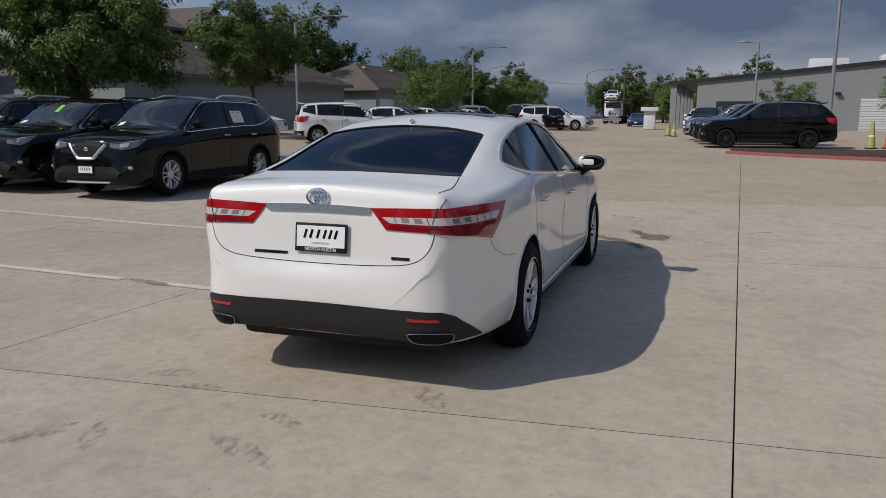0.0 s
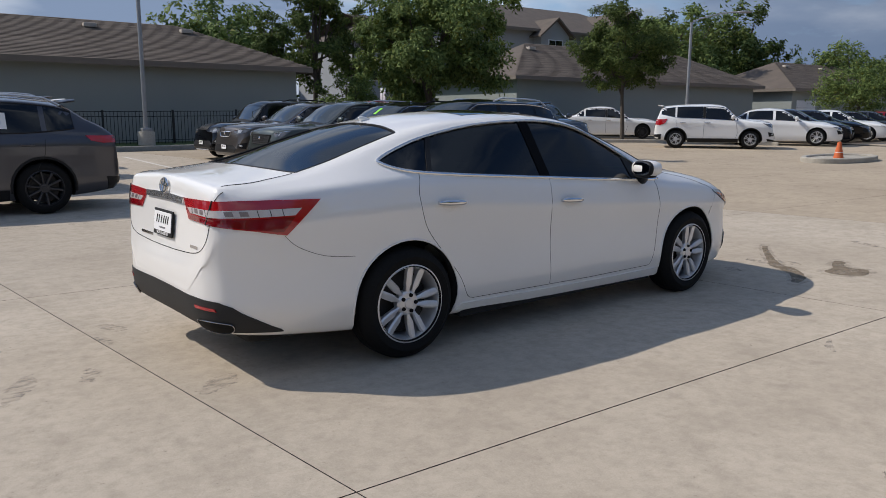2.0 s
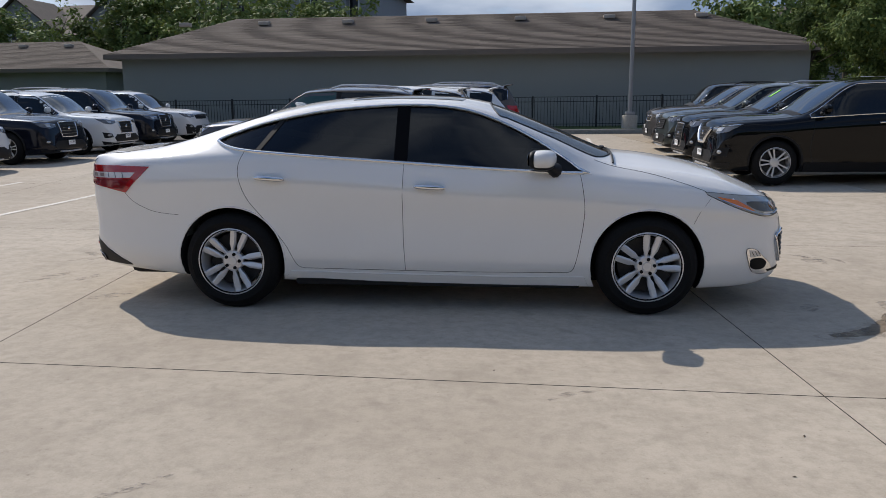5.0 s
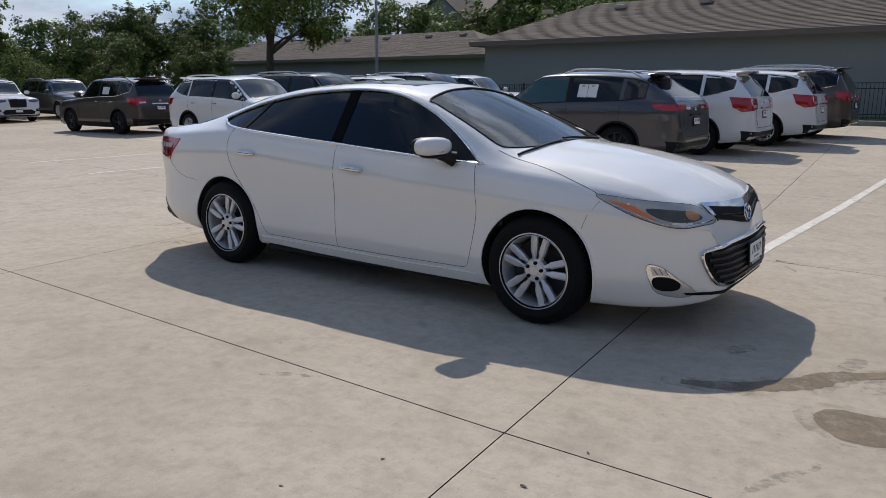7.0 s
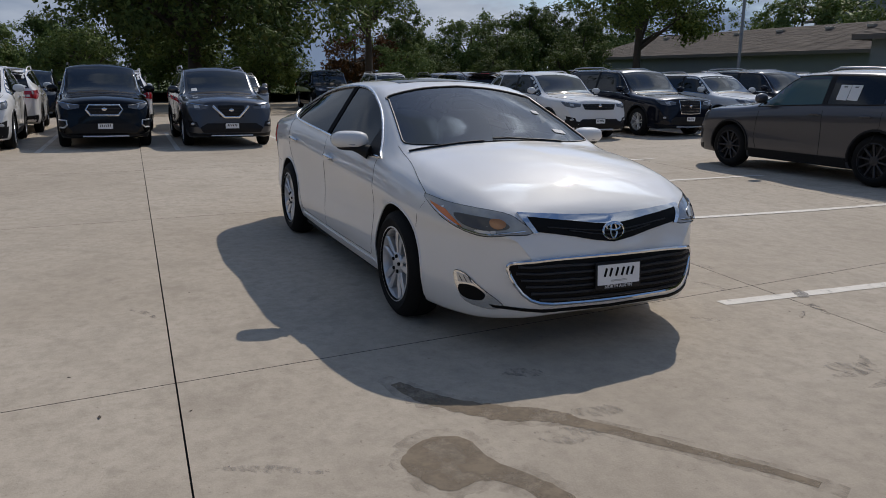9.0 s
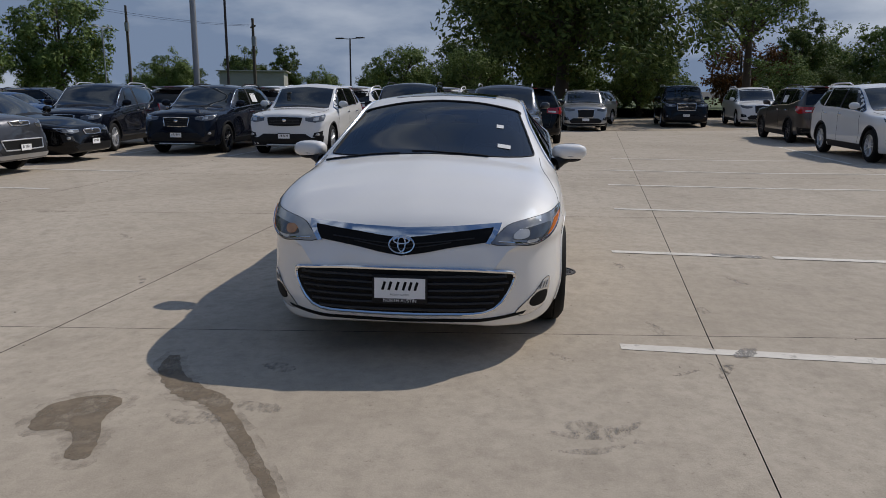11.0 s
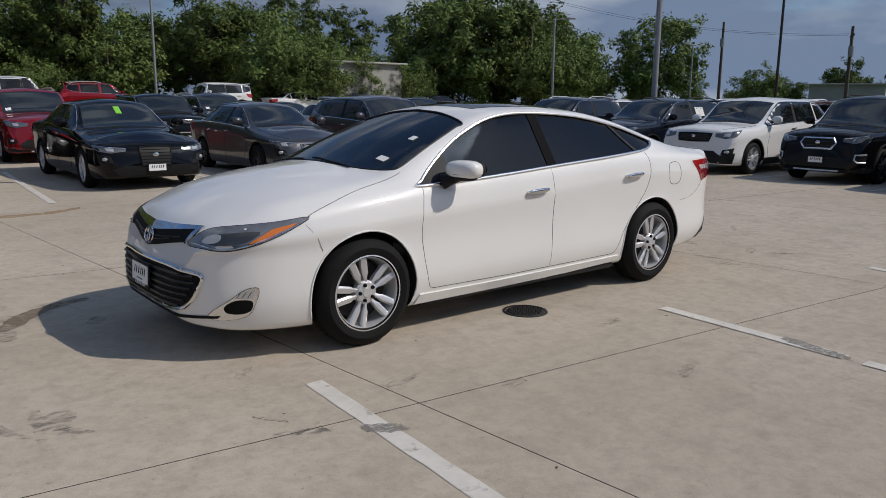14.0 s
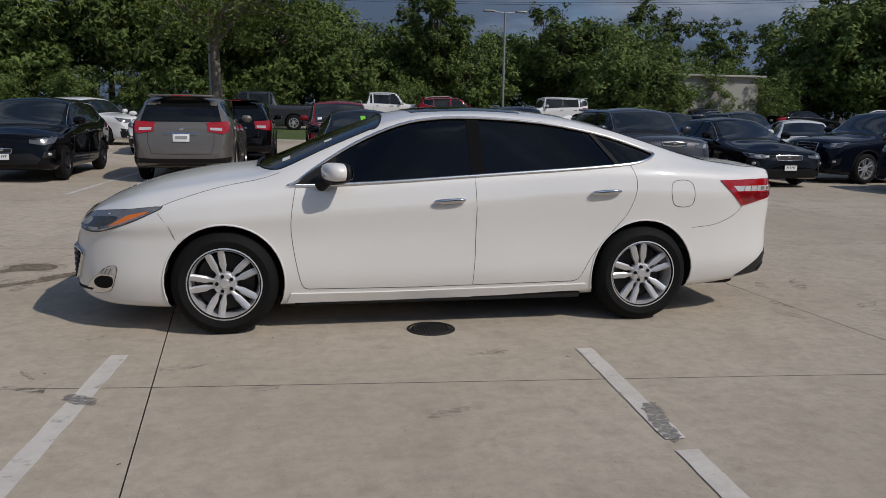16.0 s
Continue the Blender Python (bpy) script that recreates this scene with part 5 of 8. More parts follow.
        if near:
            part("bowl", skin.patch(("front",), [((a1 - 13) * s, hz + lh * 0.38), ((a0 + 9) * s, hz + lh * 0.25), ((a0 + 8) * s, hz - lh * 0.45), ((a1 - 15) * s, hz - lh * 0.35)], 0.012, 0.05, 0.01), CLEARLENS, hl)
            part("lamp_strip", skin.line(("front",), [((a1 - 2) * s, hz + lh * 0.85), ((a0 + 1) * s, hz + lh * 0.18)], 0.009, off=0.010, sides=5), CHROME, hl)
            fog = part("fog_pocket", skin.patch(("front",), [(45 * s, 0.60), (34 * s, 0.555), (32 * s, 0.46), (43 * s, 0.44)], 0.006, 0.05, 0.015), TRIM, root)
            if spec.get("fog_frame"):
                part("fog_frame", skin.line(("front",), [(44 * s, 0.60), (34.5 * s, 0.59), (33.5 * s, 0.50), (36 * s, 0.45), (43 * s, 0.45)], 0.017, off=0.008, sides=5), ALLOY, fog)
            else:
                p, nrm = skin.drop(("front",), 38 * s, 0.515)
                part("fog_lamp", ovoid((0.02, 0.045, 0.03), Matrix.Translation(p + nrm * 0.006) @ pose(0, 0, 0, 0, 0, 38 * s), 2.2, 12), spec.get("fog", CLEARLENS), fog)
        part("bonnet_gap", skin.line(("top",), [(cowl + 0.10, s * hw * 0.80), ((cowl + xf) / 2, s * hw * 0.80), (xf - 0.42, s * hw * 0.72), (xf - 0.22, s * hw * 0.60)], 0.004), GAP, root)
        tz = spec.get("tail_z", belt - 0.09)
        t0, t1, th = spec.get("tail_in", 24), spec.get("tail_out", 54), spec.get("tail_h", 0.11)
        part("tail_lamp", skin.patch(("rear",), [(t0 * s, tz + th * 0.7), (t1 * s, tz + th), ((t1 - 3) * s, tz - th * 0.4), ((t1 - 10) * s, tz - th), (t0 * s, tz - th * 0.6)], 0.012, 0.07, 0.02), REDLENS, root)
        if near:
            part("reverse_lens", skin.patch(("rear",), [((t0 + 2) * s, tz - th * 0.05), ((t0 + 11) * s, tz - th * 0.05), ((t0 + 11) * s, tz - th * 0.5), ((t0 + 2) * s, tz - th * 0.42)], 0.015, 0.07, 0.01), BANDLENS, root)
        if spec.get("rails"):
            zr = lambda x: form.edgez(x) + 0.055
            pts = [(x, s * (form.edgey(x) - 0.02), zr(x) + (0.03 if 0 < i < 7 else -0.03)) for i, x in enumerate(np.linspace(xr + rk + 0.15, brow - 0.30, 9)) if i < 8]
            part("roof_rail", tube(pts, 0.017, 6), spec.get("rail_mat", ALLOY), root)
    # screens
    fw = [(cowl - 0.02, hw * 0.66), (cowl - 0.06, hw * 0.745), (brow + 0.02, hw * (rw - 0.04))]
    fw = fw + [(x, -y) for x, y in fw[::-1]]
    part("scuttle", skin.patch(("top",), [(cowl + 0.06, hw * 0.66), (cowl - 0.06, hw * 0.76), (cowl - 0.10, hw * 0.70), (cowl - 0.10, -hw * 0.70), (cowl - 0.06, -hw * 0.76), (cowl + 0.06, -hw * 0.66)], 0.003, 0.1, 0.01), TRIM, root)
    part("windscreen", skin.patch(("top",), fw, 0.004, 0.12, 0.01), spec.get("screen", SCREENGLASS), root)
    if kind == "suv":
        z0, z1 = belt + 0.06, H - 0.15
        rg = [(hw * 0.78, z0), (hw * 0.66, z1), (-hw * 0.66, z1), (-hw * 0.78, z0)]
        part("rear_screen", skin.patch(("back",), rg, 0.004, 0.10, 0.01), glassy, root)
        sp = part("roof_spoiler", ovoid((0.14, hw * 0.66, 0.025), pose(xr + rk + 0.0, 0, H - 0.075, 0, 8, 0), 4.0, 12), colour, root)
        part("stop_lamp", box((xr + rk - 0.145, -0.16, H - 0.075), (xr + rk - 0.125, 0.16, H - 0.055), 0.004), REDLENS, sp)
    elif kind == "sedan":
        rg = [(tail_top - 0.13, hw * 0.54), (tail_top - 0.56, hw * 0.62)]
        part("rear_screen", skin.patch(("top",), rg + [(x, -y) for x, y in rg[::-1]], 0.004, 0.10, 0.01), glassy, root)
    else:
        part("rear_screen", skin.patch(("back",), [(0.6, belt + 0.12), (0.55, H - 0.16), (-0.55, H - 0.16), (-0.6, belt + 0.12)], 0.004, 0.1, 0.01), glassy, root)
        part("load_bed", box((xr + 0.10, -hw + 0.12, belt - 0.02), (tail_top - 0.16, hw - 0.12, belt + 0.022), 0.01), WELL, root)
    # face
    gt, gb, gw = spec.get("grille", (nose - 0.09, nose - 0.27, 22))
    gp = [(-gw, gt - 0.01), (0, gt), (gw, gt - 0.01), (gw * 0.86, gb), (0, gb - 0.01), (-gw * 0.86, gb)]
    if spec.get("hex"):
        gp = [(-gw * 0.84, gt), (gw * 0.84, gt), (gw, (gt + gb) / 2 + 0.01), (gw * 0.74, gb), (-gw * 0.74, gb), (-gw, (gt + gb) / 2 + 0.01)]
    gr = part("grille", skin.patch(("front",), gp, 0.008, 0.05, 0.015), TRIM, root)
    for i in range(spec.get("bars", 3)):
        z = gb + (gt - gb) * (i + 1) / (spec.get("bars", 3) + 1)
        part("grille_bar", skin.line(("front",), [(-gw * 0.86, z), (0, z), (gw * 0.86, z)], 0.007, off=0.006, sides=4, step=0.08), spec.get("bar_mat", DARKALLOY), gr)
    if spec.get("vee"):
        part("grille_vee", skin.line(("front",), [(-gw * 1.30, gt - 0.025), (-gw * 0.52, gb - 0.01), (gw * 0.52, gb - 0.01), (gw * 1.30, gt - 0.025)], 0.030, off=0.012, sides=8), BRIGHT, gr)
    elif spec.get("frame", True):
        part("grille_frame", skin.line(("front",), gp, spec.get("frame_r", 0.013), True, 0.008, 0.06, 6), spec.get("frame_mat", BRIGHT), gr)
    p, nrm = skin.drop(("front",), 0, (gt + gb) / 2 + 0.02)
    part("emblem", ovoid((0.012, 0.05, 0.035), Matrix.Translation(p + nrm * 0.012), 2.0, 12), CHROME, root)
    lo = [(-31, 0.44), (-25, 0.53), (25, 0.53), (31, 0.44), (28, 0.34), (-28, 0.34)] if kind != "sedan" else [(-33, 0.34), (-26, 0.40), (26, 0.40), (33, 0.34), (28, 0.25), (-28, 0.25)]
    part("lower_intake", skin.patch(("front",), lo, 0.007, 0.05, 0.015), TRIM, root)
    skirt = spec.get("skirt", 0.0)
    if spec.get("clad"):
        part("front_skirt", skin.patch(("front",), [(-46, 0.36 + skirt), (-30, 0.31 + skirt), (30, 0.31 + skirt), (46, 0.36 + skirt), (44, cl + 0.07), (-44, cl + 0.07)], 0.010, 0.09, 0.02), TRIM, root)
        part("rear_skirt", skin.patch(("rear",), [(-46, 0.50), (-25, 0.47), (25, 0.47), (46, 0.50), (44, 0.31), (20, 0.34), (-20, 0.34), (-44, 0.31)], 0.010, 0.09, 0.02), TRIM, root)
        part("skid_strip", skin.line(("front",), [(-22, 0.285), (0, 0.28), (22, 0.285)], 0.018, off=0.012, sides=5), spec.get("skid", ALLOY), root)
    if spec.get("mouth"):
        mouth = part("lower_grille", skin.patch(("front",), [(-27, 0.60), (0, 0.605), (27, 0.60), (24, 0.45), (0, 0.445), (-24, 0.45)], 0.010, 0.05, 0.015), INK, root, "wide black lower grille")
        part("grille_frame", skin.line(("front",), [(-28, 0.61), (0, 0.615), (28, 0.61), (25, 0.44), (0, 0.435), (-25, 0.44)], 0.012, True, 0.008, 0.06, 6), ALLOY, mouth)
        part("skid_plate", skin.patch(("front",), [(-34, 0.36), (34, 0.36), (31, 0.29), (-31, 0.29)], 0.012, 0.06, 0.02), SILVER, root, "silver skid plate")
    pz = spec.get("plate", 0.47)
    p, nrm = skin.drop(("front",), 0, pz)
    if spec.get("dealer", True):
        plate_logo(root, pose(xf + 0.018, 0, pz, 90, 0, 90), 0.30, 0.145, False)
        if kind != "pickup":
            p, nrm = skin.drop(("rear",), 0, spec.get("rear_plate", 0.80))
            plate_logo(root, pose(p.x - 0.012, 0, spec.get("rear_plate", 0.80), 90, 0, -90) @ pose(0, 0, 0, -8), 0.30, 0.145, False)
    else:
        number_plate(root, pose(xf + 0.018, 0, pz, 90, 0, 90))
        p, nrm = skin.drop(("rear",), 0, spec.get("rear_plate", 0.80))
        number_plate(root, pose(p.x - 0.015, 0, spec.get("rear_plate", 0.80), 90, 0, -90) @ pose(0, 0, 0, -8))
    if near and kind == "suv":
        gap = [(30, belt - 0.02), (29, 0.75), (26, 0.56), (0, 0.55)]
        for s in (-1, 1):
            part("hatch_gap", skin.line(("rear",), [(a * s, z) for a, z in gap], 0.004), GAP, root)
        part("rear_badge_bar", skin.line(("rear",), [(-16, belt - 0.16), (0, belt - 0.155), (16, belt - 0.16)], 0.020, off=0.006, sides=5), spec.get("trim", CHROME), root)
        e = bmesh.new()
        p, nrm = skin.drop(("rear",), 0, belt - 0.07)
        part("rear_emblem", ovoid((0.012, 0.05, 0.032), Matrix.Translation(p + nrm * 0.006), 2.0, 12), CHROME, root)
    put_wheels(root, (-wb / 2, wb / 2), hw - 0.125, r, spec.get("rim", 0.235), spec.get("spokes", 5), spec.get("alloy", ALLOY), paired=spec.get("paired", True), slim=spec.get("slim", 1.0))
    if spec.get("paper"):
        for s in spec["paper"]:
            for x0, x1 in ((bx - 0.53, bx - 0.355), (bx - 0.345, bx - 0.17)):
                poly = [(x0, belt + 0.11), (x1, belt + 0.115), (x1, belt + 0.335), (x0, belt + 0.33)]
                sheet_part = part("window_sheet", skin.patch(("side", s), poly, 0.009, 0.1, 0.004), PAPER, root, "white price sheet taped in the window")
                part("plain_bar", skin.patch(("side", s), [(x0 + 0.06, belt + 0.295), (x1 - 0.06, belt + 0.295), (x1 - 0.06, belt + 0.31), (x0 + 0.06, belt + 0.31)], 0.0105, 0.1, 0.001), INK, sheet_part)
    if spec.get("tag"):
        part("hang_tag", skin.patch(("top",), [(cowl - 0.42, -0.05), (cowl - 0.42, 0.05), (cowl - 0.62, 0.05), (cowl - 0.62, -0.05)], 0.01, 0.05, 0.003), FLUOR, root, "green tag in the windscreen")
    if spec.get("sticker"):
        part("screen_sticker", skin.patch(("top",), [(cowl - 0.24, -0.62), (cowl - 0.14, -0.62), (cowl - 0.14, -0.50), (cowl - 0.24, -0.50)], 0.009, 0.05, 0.003), PAPER, root)
    return root


def recoloured(source, m, colour, label="", group=""):
    """Another car of the same make in another paint."""
    c = copy_thing(source, m)
    old = next(o for o in source.children if o.name.startswith("body")).data.materials[0]
    if m.translation.length > 24:
        plain = ("door_gap", "grille_bar", "door_handle", "mirror_foot", "bowl", "hatch_gap", "rear_badge_bar", "rear_emblem", "plain_bar", "skid_strip", "fog_pocket", "stop_lamp", "reverse_lens", "screen_sticker", "lamp_strip", "scuttle", "emblem", "mark", "fog_lamp", "fog_frame", "bonnet_gap", "arch_cladding", "pillar_trim")
        for o in [o for o in c.children_recursive if o.name.split(".")[0] in plain and not o.children]:
            bpy.data.objects.remove(o)
    for o in c.children_recursive:
        if o.type == "MESH":
            for slot in o.material_slots:
                if slot.material == old:
                    slot.link = "OBJECT"
                    slot.material = colour
    return tagged(c, label, group=group)


MID_SUV = dict(L=4.68, W=1.85, H=1.70, wb=2.70, foh=0.94, hood=1.12, nose=1.0, belt=1.09, cowl=0.98, brow=0.22, tail=-1.5, rake=0.42, clad=True, rails=True, tyre=0.355, bright=True)


def spec(base=MID_SUV, **over):
    d = dict(base)
    d.update(over)
    return d


SORENTO = spec(L=4.76, W=1.89, H=1.69, wb=2.78, bright=True, rails=False, tail_in=26, tail_out=56, tail_h=0.14, tail_z=1.0)
BIG = spec(L=5.20, W=2.0, H=1.79, wb=3.07, foh=0.98, hood=1.15, nose=1.02, belt=1.12, cowl=1.15, brow=0.42, rake=0.36, tyre=0.375)
HUGE = spec(L=5.70, W=2.04, H=1.90, wb=3.30, foh=1.02, hood=1.22, nose=1.12, belt=1.20, cowl=1.25, brow=0.70, rake=0.22, tyre=0.40, clad=False)
BOXY = spec(L=4.14, W=1.80, H=1.61, wb=2.57, foh=0.84, hood=1.08, nose=0.95, belt=1.03, cowl=0.98, brow=0.40, rake=0.24, tyre=0.33, rim=0.21, rails=False)
SEDAN = spec(L=4.85, W=1.85, H=1.45, wb=2.80, foh=0.95, kind="sedan", hood=0.97, nose=0.79, belt=0.95, deck=1.05, cowl=0.98, brow=0.22, tail=-1.05, clad=False, rails=False, tyre=0.325, rim=0.222, clear=0.16, rear_plate=0.78, plate=0.42, grille=(0.68, 0.50, 20))
SMALL = spec(SEDAN, L=4.55, W=1.75, H=1.43, wb=2.67, foh=0.92, tyre=0.315, rim=0.20)
TRUCK = spec(L=5.85, W=2.02, H=1.93, wb=3.65, foh=0.95, kind="pickup", hood=1.28, nose=1.18, belt=1.22, cowl=1.25, brow=0.72, tail=-0.85, clad=False, rails=False, tyre=0.40, rim=0.24, lamp=1.0)
JEEP = spec(L=4.30, W=1.86, H=1.84, wb=2.95, foh=0.62, hood=1.22, nose=1.16, belt=1.20, cowl=0.72, brow=0.50, rake=0.12, tyre=0.41, rim=0.23, rails=False)

# ---- ground, slabs, lines ----
GRID = Matrix.Rotation(radians(-2.3), 4, "Z")


def sheet(name, label, material, xs, ys, lift=0.0, category="ground", kind="structure"):
    """Open ground that follows the lot's tilt."""
    bm = bmesh.new()
    rows = [[bm.verts.new((x, y, rise(x, y) + lift)) for x in xs] for y in ys]
    for a, b in zip(rows, rows[1:]):
        for i in range(len(xs) - 1):
            bm.faces.new((a[i], a[i + 1], b[i + 1], b[i]))
    return tagged(link(name, bm, material), label, category, kind=kind)


far = [-1200, -300, -120, -62, -40, -30, -20, -10, -2, 2, 8, 14, 20, 26, 40, 60, 120, 300, 1200]
ground = sheet("ground", "pale weathered concrete lot with dark joints", [JOINT], far, [-1200, -300, -120, -60, -36.5, -28.5, -10, 5, 15, 25, 45, 60, 120, 300, 1200], -0.03)
tagged(sheet("outer_pavement", "worn concrete beyond the parking bays", LANE, [-62, -40, -30, -26.2], [-45, -30, -10, 5, 15, 22.5], -0.004), category="pavement")


def flat_piece(name, outline, lift, material, parent=None, label="", thick=0.0):
    """A level piece over an outline, following the lot's tilt."""
    bm = bmesh.new()
    top = [bm.verts.new((x, y, rise(x, y) + lift)) for x, y in outline]
    bm.faces.new(top)
    if thick:
        low = [bm.verts.new((v.co.x, v.co.y, v.co.z - thick)) for v in top]
        n = len(top)
        for i in range(n):
            bm.faces.new((top[i], low[i], low[(i + 1) % n], top[(i + 1) % n]))
    bmesh.ops.recalc_face_normals(bm, faces=bm.faces)
    if bm.faces and max(bm.faces, key=lambda f: f.calc_area()).normal.z < 0:
        bmesh.ops.reverse_faces(bm, faces=bm.faces)
    return link(name, bm, material, parent, label, smooth=0)


def grid_xy(x, y):
    p = GRID @ Vector((x, y, 0))
    return p.x, p.y


# parking lines
def stripe(x, y0, y1, width=0.105, name="parking_line", gap=(99, 99)):
    # lines lean with the lot's grid; worn places break them
    n = max(2, int(abs(y1 - y0) / 0.11))
    bm = bmesh.new()
    rng = random.Random(int(x * 100))
    prev = None
    for i in range(n + 1):
        y = y0 + (y1 - y0) * i / n
        xx = x + 0.055 * (y - y0)
        w = width / 2 + rng.uniform(-0.004, 0.003)
        cur = [bm.verts.new((xx - w, y, max(rise(xx - w, y), rise(xx, y)) + 0.005)), bm.verts.new((xx + w, y, max(rise(xx + w, y), rise(xx, y)) + 0.005))]
        if prev and not gap[0] < y < gap[1]:
            bm.faces.new((prev[0], prev[1], cur[1], cur[0]))
        prev = cur
    return tagged(link(name, bm, LINEPAINT, smooth=0), "worn white painted bay line on concrete", "parking line", "bay lines", "structure")


for x, a, b in ((1.98, 1.24, 19.6), (-0.775, 1.48, 6.9), (-3.52, 1.80, 7.1), (-6.25, 2.0, 7.2), (-8.75, 2.15, 7.3), (-11.6, 2.6, 7.4),
                (1.42, -7.1, -12.6), (-1.60, -6.5, -12.4), (-4.35, -6.5, -12.4), (-7.05, -6.5, -12.4), (4.6, -7.2, -12.6), (7.4, -7.2, -12.6)):
    stripe(x, a, b, gap=(2.84, 2.92) if x == -0.775 else (99, 99))
for y in (-8.9, -6.2, -3.6, -1.05, 1.4, 7.5, 10.3, 13.1, 15.8, 18.4):
    bm = bmesh.new()
    pts = [(-10.6, y), (-16.0, y + 0.2)]
    (x0, y0), (x1, y1) = pts
    bm.faces.new([bm.verts.new((x, yy, rise(x, yy) + 0.005)) for x, yy in ((x0, y0 - 0.05), (x0, y0 + 0.05), (x1, y1 + 0.05), (x1, y1 - 0.05))])
    tagged(link("parking_line", bm, LINEPAINT, smooth=0), "worn white painted bay line on concrete", "parking line", "bay lines", "structure")


def blob(name, label, pts, material, lift=0.0045, jag=0.06, seed=1, category="stain"):
    """A stain with an uneven edge."""
    rng = random.Random(seed)
    out = []
    for x, y in smooth_line(pts, 7, True):
        out.append((x + rng.uniform(-jag, jag) * 0.35, y + rng.uniform(-jag, jag) * 0.35))
    return tagged(flat_piece(name, out, lift, material), label, category, kind="structure")


blob("scuff_mark", "grey rubber scuff over a bay line", [(-0.80, 2.40), (-0.72, 2.42), (-0.675, 2.60), (-0.66, 2.80), (-0.72, 2.82), (-0.765, 2.62)], SCUFFED, 0.0070, jag=0.03, seed=31)
blob("scuff_mark", "grey rubber scuff over a bay line", [(1.95, 1.93), (2.07, 1.86), (2.10, 1.91), (2.05, 1.99), (1.94, 2.03), (1.93, 1.98)], SCUFFED, 0.0070, jag=0.03, seed=33)


def crumb(x, y, size, turn):
    """A dry curled scrap of leaf."""
    bm = bmesh.new()
    ring = [bm.verts.new((size * r * math.cos(a), 0.55 * size * r * math.sin(a), size * h)) for a, r, h in ((0, 1.0, 0.30), (0.9, 0.8, 0.12), (1.9, 0.95, 0.2), (2.9, 0.85, 0.34), (3.9, 1.0, 0.1), (5.1, 0.75, 0.16))]
    low = bm.verts.new((0, 0, 0.02 * size))
    high = bm.verts.new((0.1 * size, 0, 0.16 * size))
    for a, b in zip(ring, ring[1:] + ring[:1]):
        bm.faces.new((a, b, high))
        bm.faces.new((b, a, low))
    ob = tagged(link("dry_leaf", bm, CRUMB, smooth=0), "small dark dry leaf lying on concrete", "leaf", "dry leaves on the concrete")
    ob.matrix_world = pose(x, y, rise(x, y) + 0.001, 0, 0, turn)


for k, (x, y, size) in enumerate(((2.32, -2.61, 0.017), (1.77, -2.74, 0.012), (2.4, -2.24, 0.011), (1.6, -3.11, 0.01), (0.43, -2.03, 0.01), (-0.62, 1.62, 0.014), (1.674, 2.689, 0.012), (1.12, 1.0, 0.011), (2.3, 1.52, 0.01))):
    crumb(x, y, size, 67 * k)
# the damp trail and patch in front of the saloon, old marks round it
def trail(name, label, pts, material, seed, lift=0.0016):
    """A narrow stain of changing width along a line."""
    rng = random.Random(seed)
    line = smooth_line([(x, y) for x, y, _ in pts], 8)
    wide = smooth_line([(w, 0) for _, _, w in pts], 8)
    bm, prev = bmesh.new(), None
    for i, (x, y) in enumerate(line):
        a, b = Vector(line[max(i - 1, 0)]), Vector(line[min(i + 1, len(line) - 1)])
        d = (b - a).normalized()
        u, v = (wide[i][0] / 2 * rng.uniform(0.86, 1.14) for _ in (0, 1))
        cur = [bm.verts.new((px, py, rise(px, py) + lift)) for px, py in ((x - d.y * u, y + d.x * u), (x + d.y * v, y - d.x * v))]
        if prev:
            bm.faces.new((prev[0], prev[1], cur[1], cur[0]))
        prev = cur
    return tagged(link(name, bm, material, smooth=0), label, "stain", kind="structure")


blob("damp_patch", "dark damp patch on the concrete", [(3.20, -1.55), (3.34, -1.54), (3.47, -1.47), (3.45, -1.34), (3.52, -1.24), (3.70, -1.17), (3.68, -1.08), (3.48, -1.14), (3.32, -1.22), (3.14, -1.23), (3.06, -1.31), (3.08, -1.44)], STAIN, 0.0016, jag=0.014, seed=4)
blob("damp_patch", "drying edge of a damp patch", [(3.18, -1.60), (3.36, -1.59), (3.52, -1.50), (3.52, -1.34), (3.60, -1.25), (3.78, -1.20), (3.74, -1.03), (3.48, -1.09), (3.30, -1.16), (3.10, -1.17), (2.99, -1.31), (3.02, -1.48)], STAIN_EDGE, 0.0010, 0.04, 6)
trail("damp_trail", "drying edge of a damp trail", [(2.36, -1.32, 0.10), (2.62, -1.24, 0.20), (2.8, -1.13, 0.22), (2.95, -0.98, 0.25), (3.06, -0.80, 0.22), (3.2, -0.70, 0.17), (3.36, -0.58, 0.16), (3.6, -0.42, 0.13), (3.8, -0.29, 0.13), (4.05, -0.15, 0.1)], STAIN_EDGE, 8, 0.0010)
trail("damp_trail", "dark damp trail across the concrete", [(2.45, -1.29, 0.06), (2.62, -1.24, 0.11), (2.8, -1.13, 0.13), (2.95, -0.98, 0.16), (3.06, -0.80, 0.13), (3.2, -0.70, 0.09), (3.36, -0.58, 0.08), (3.6, -0.42, 0.06), (3.8, -0.29, 0.06), (3.97, -0.2, 0.05)], STAIN, 9)
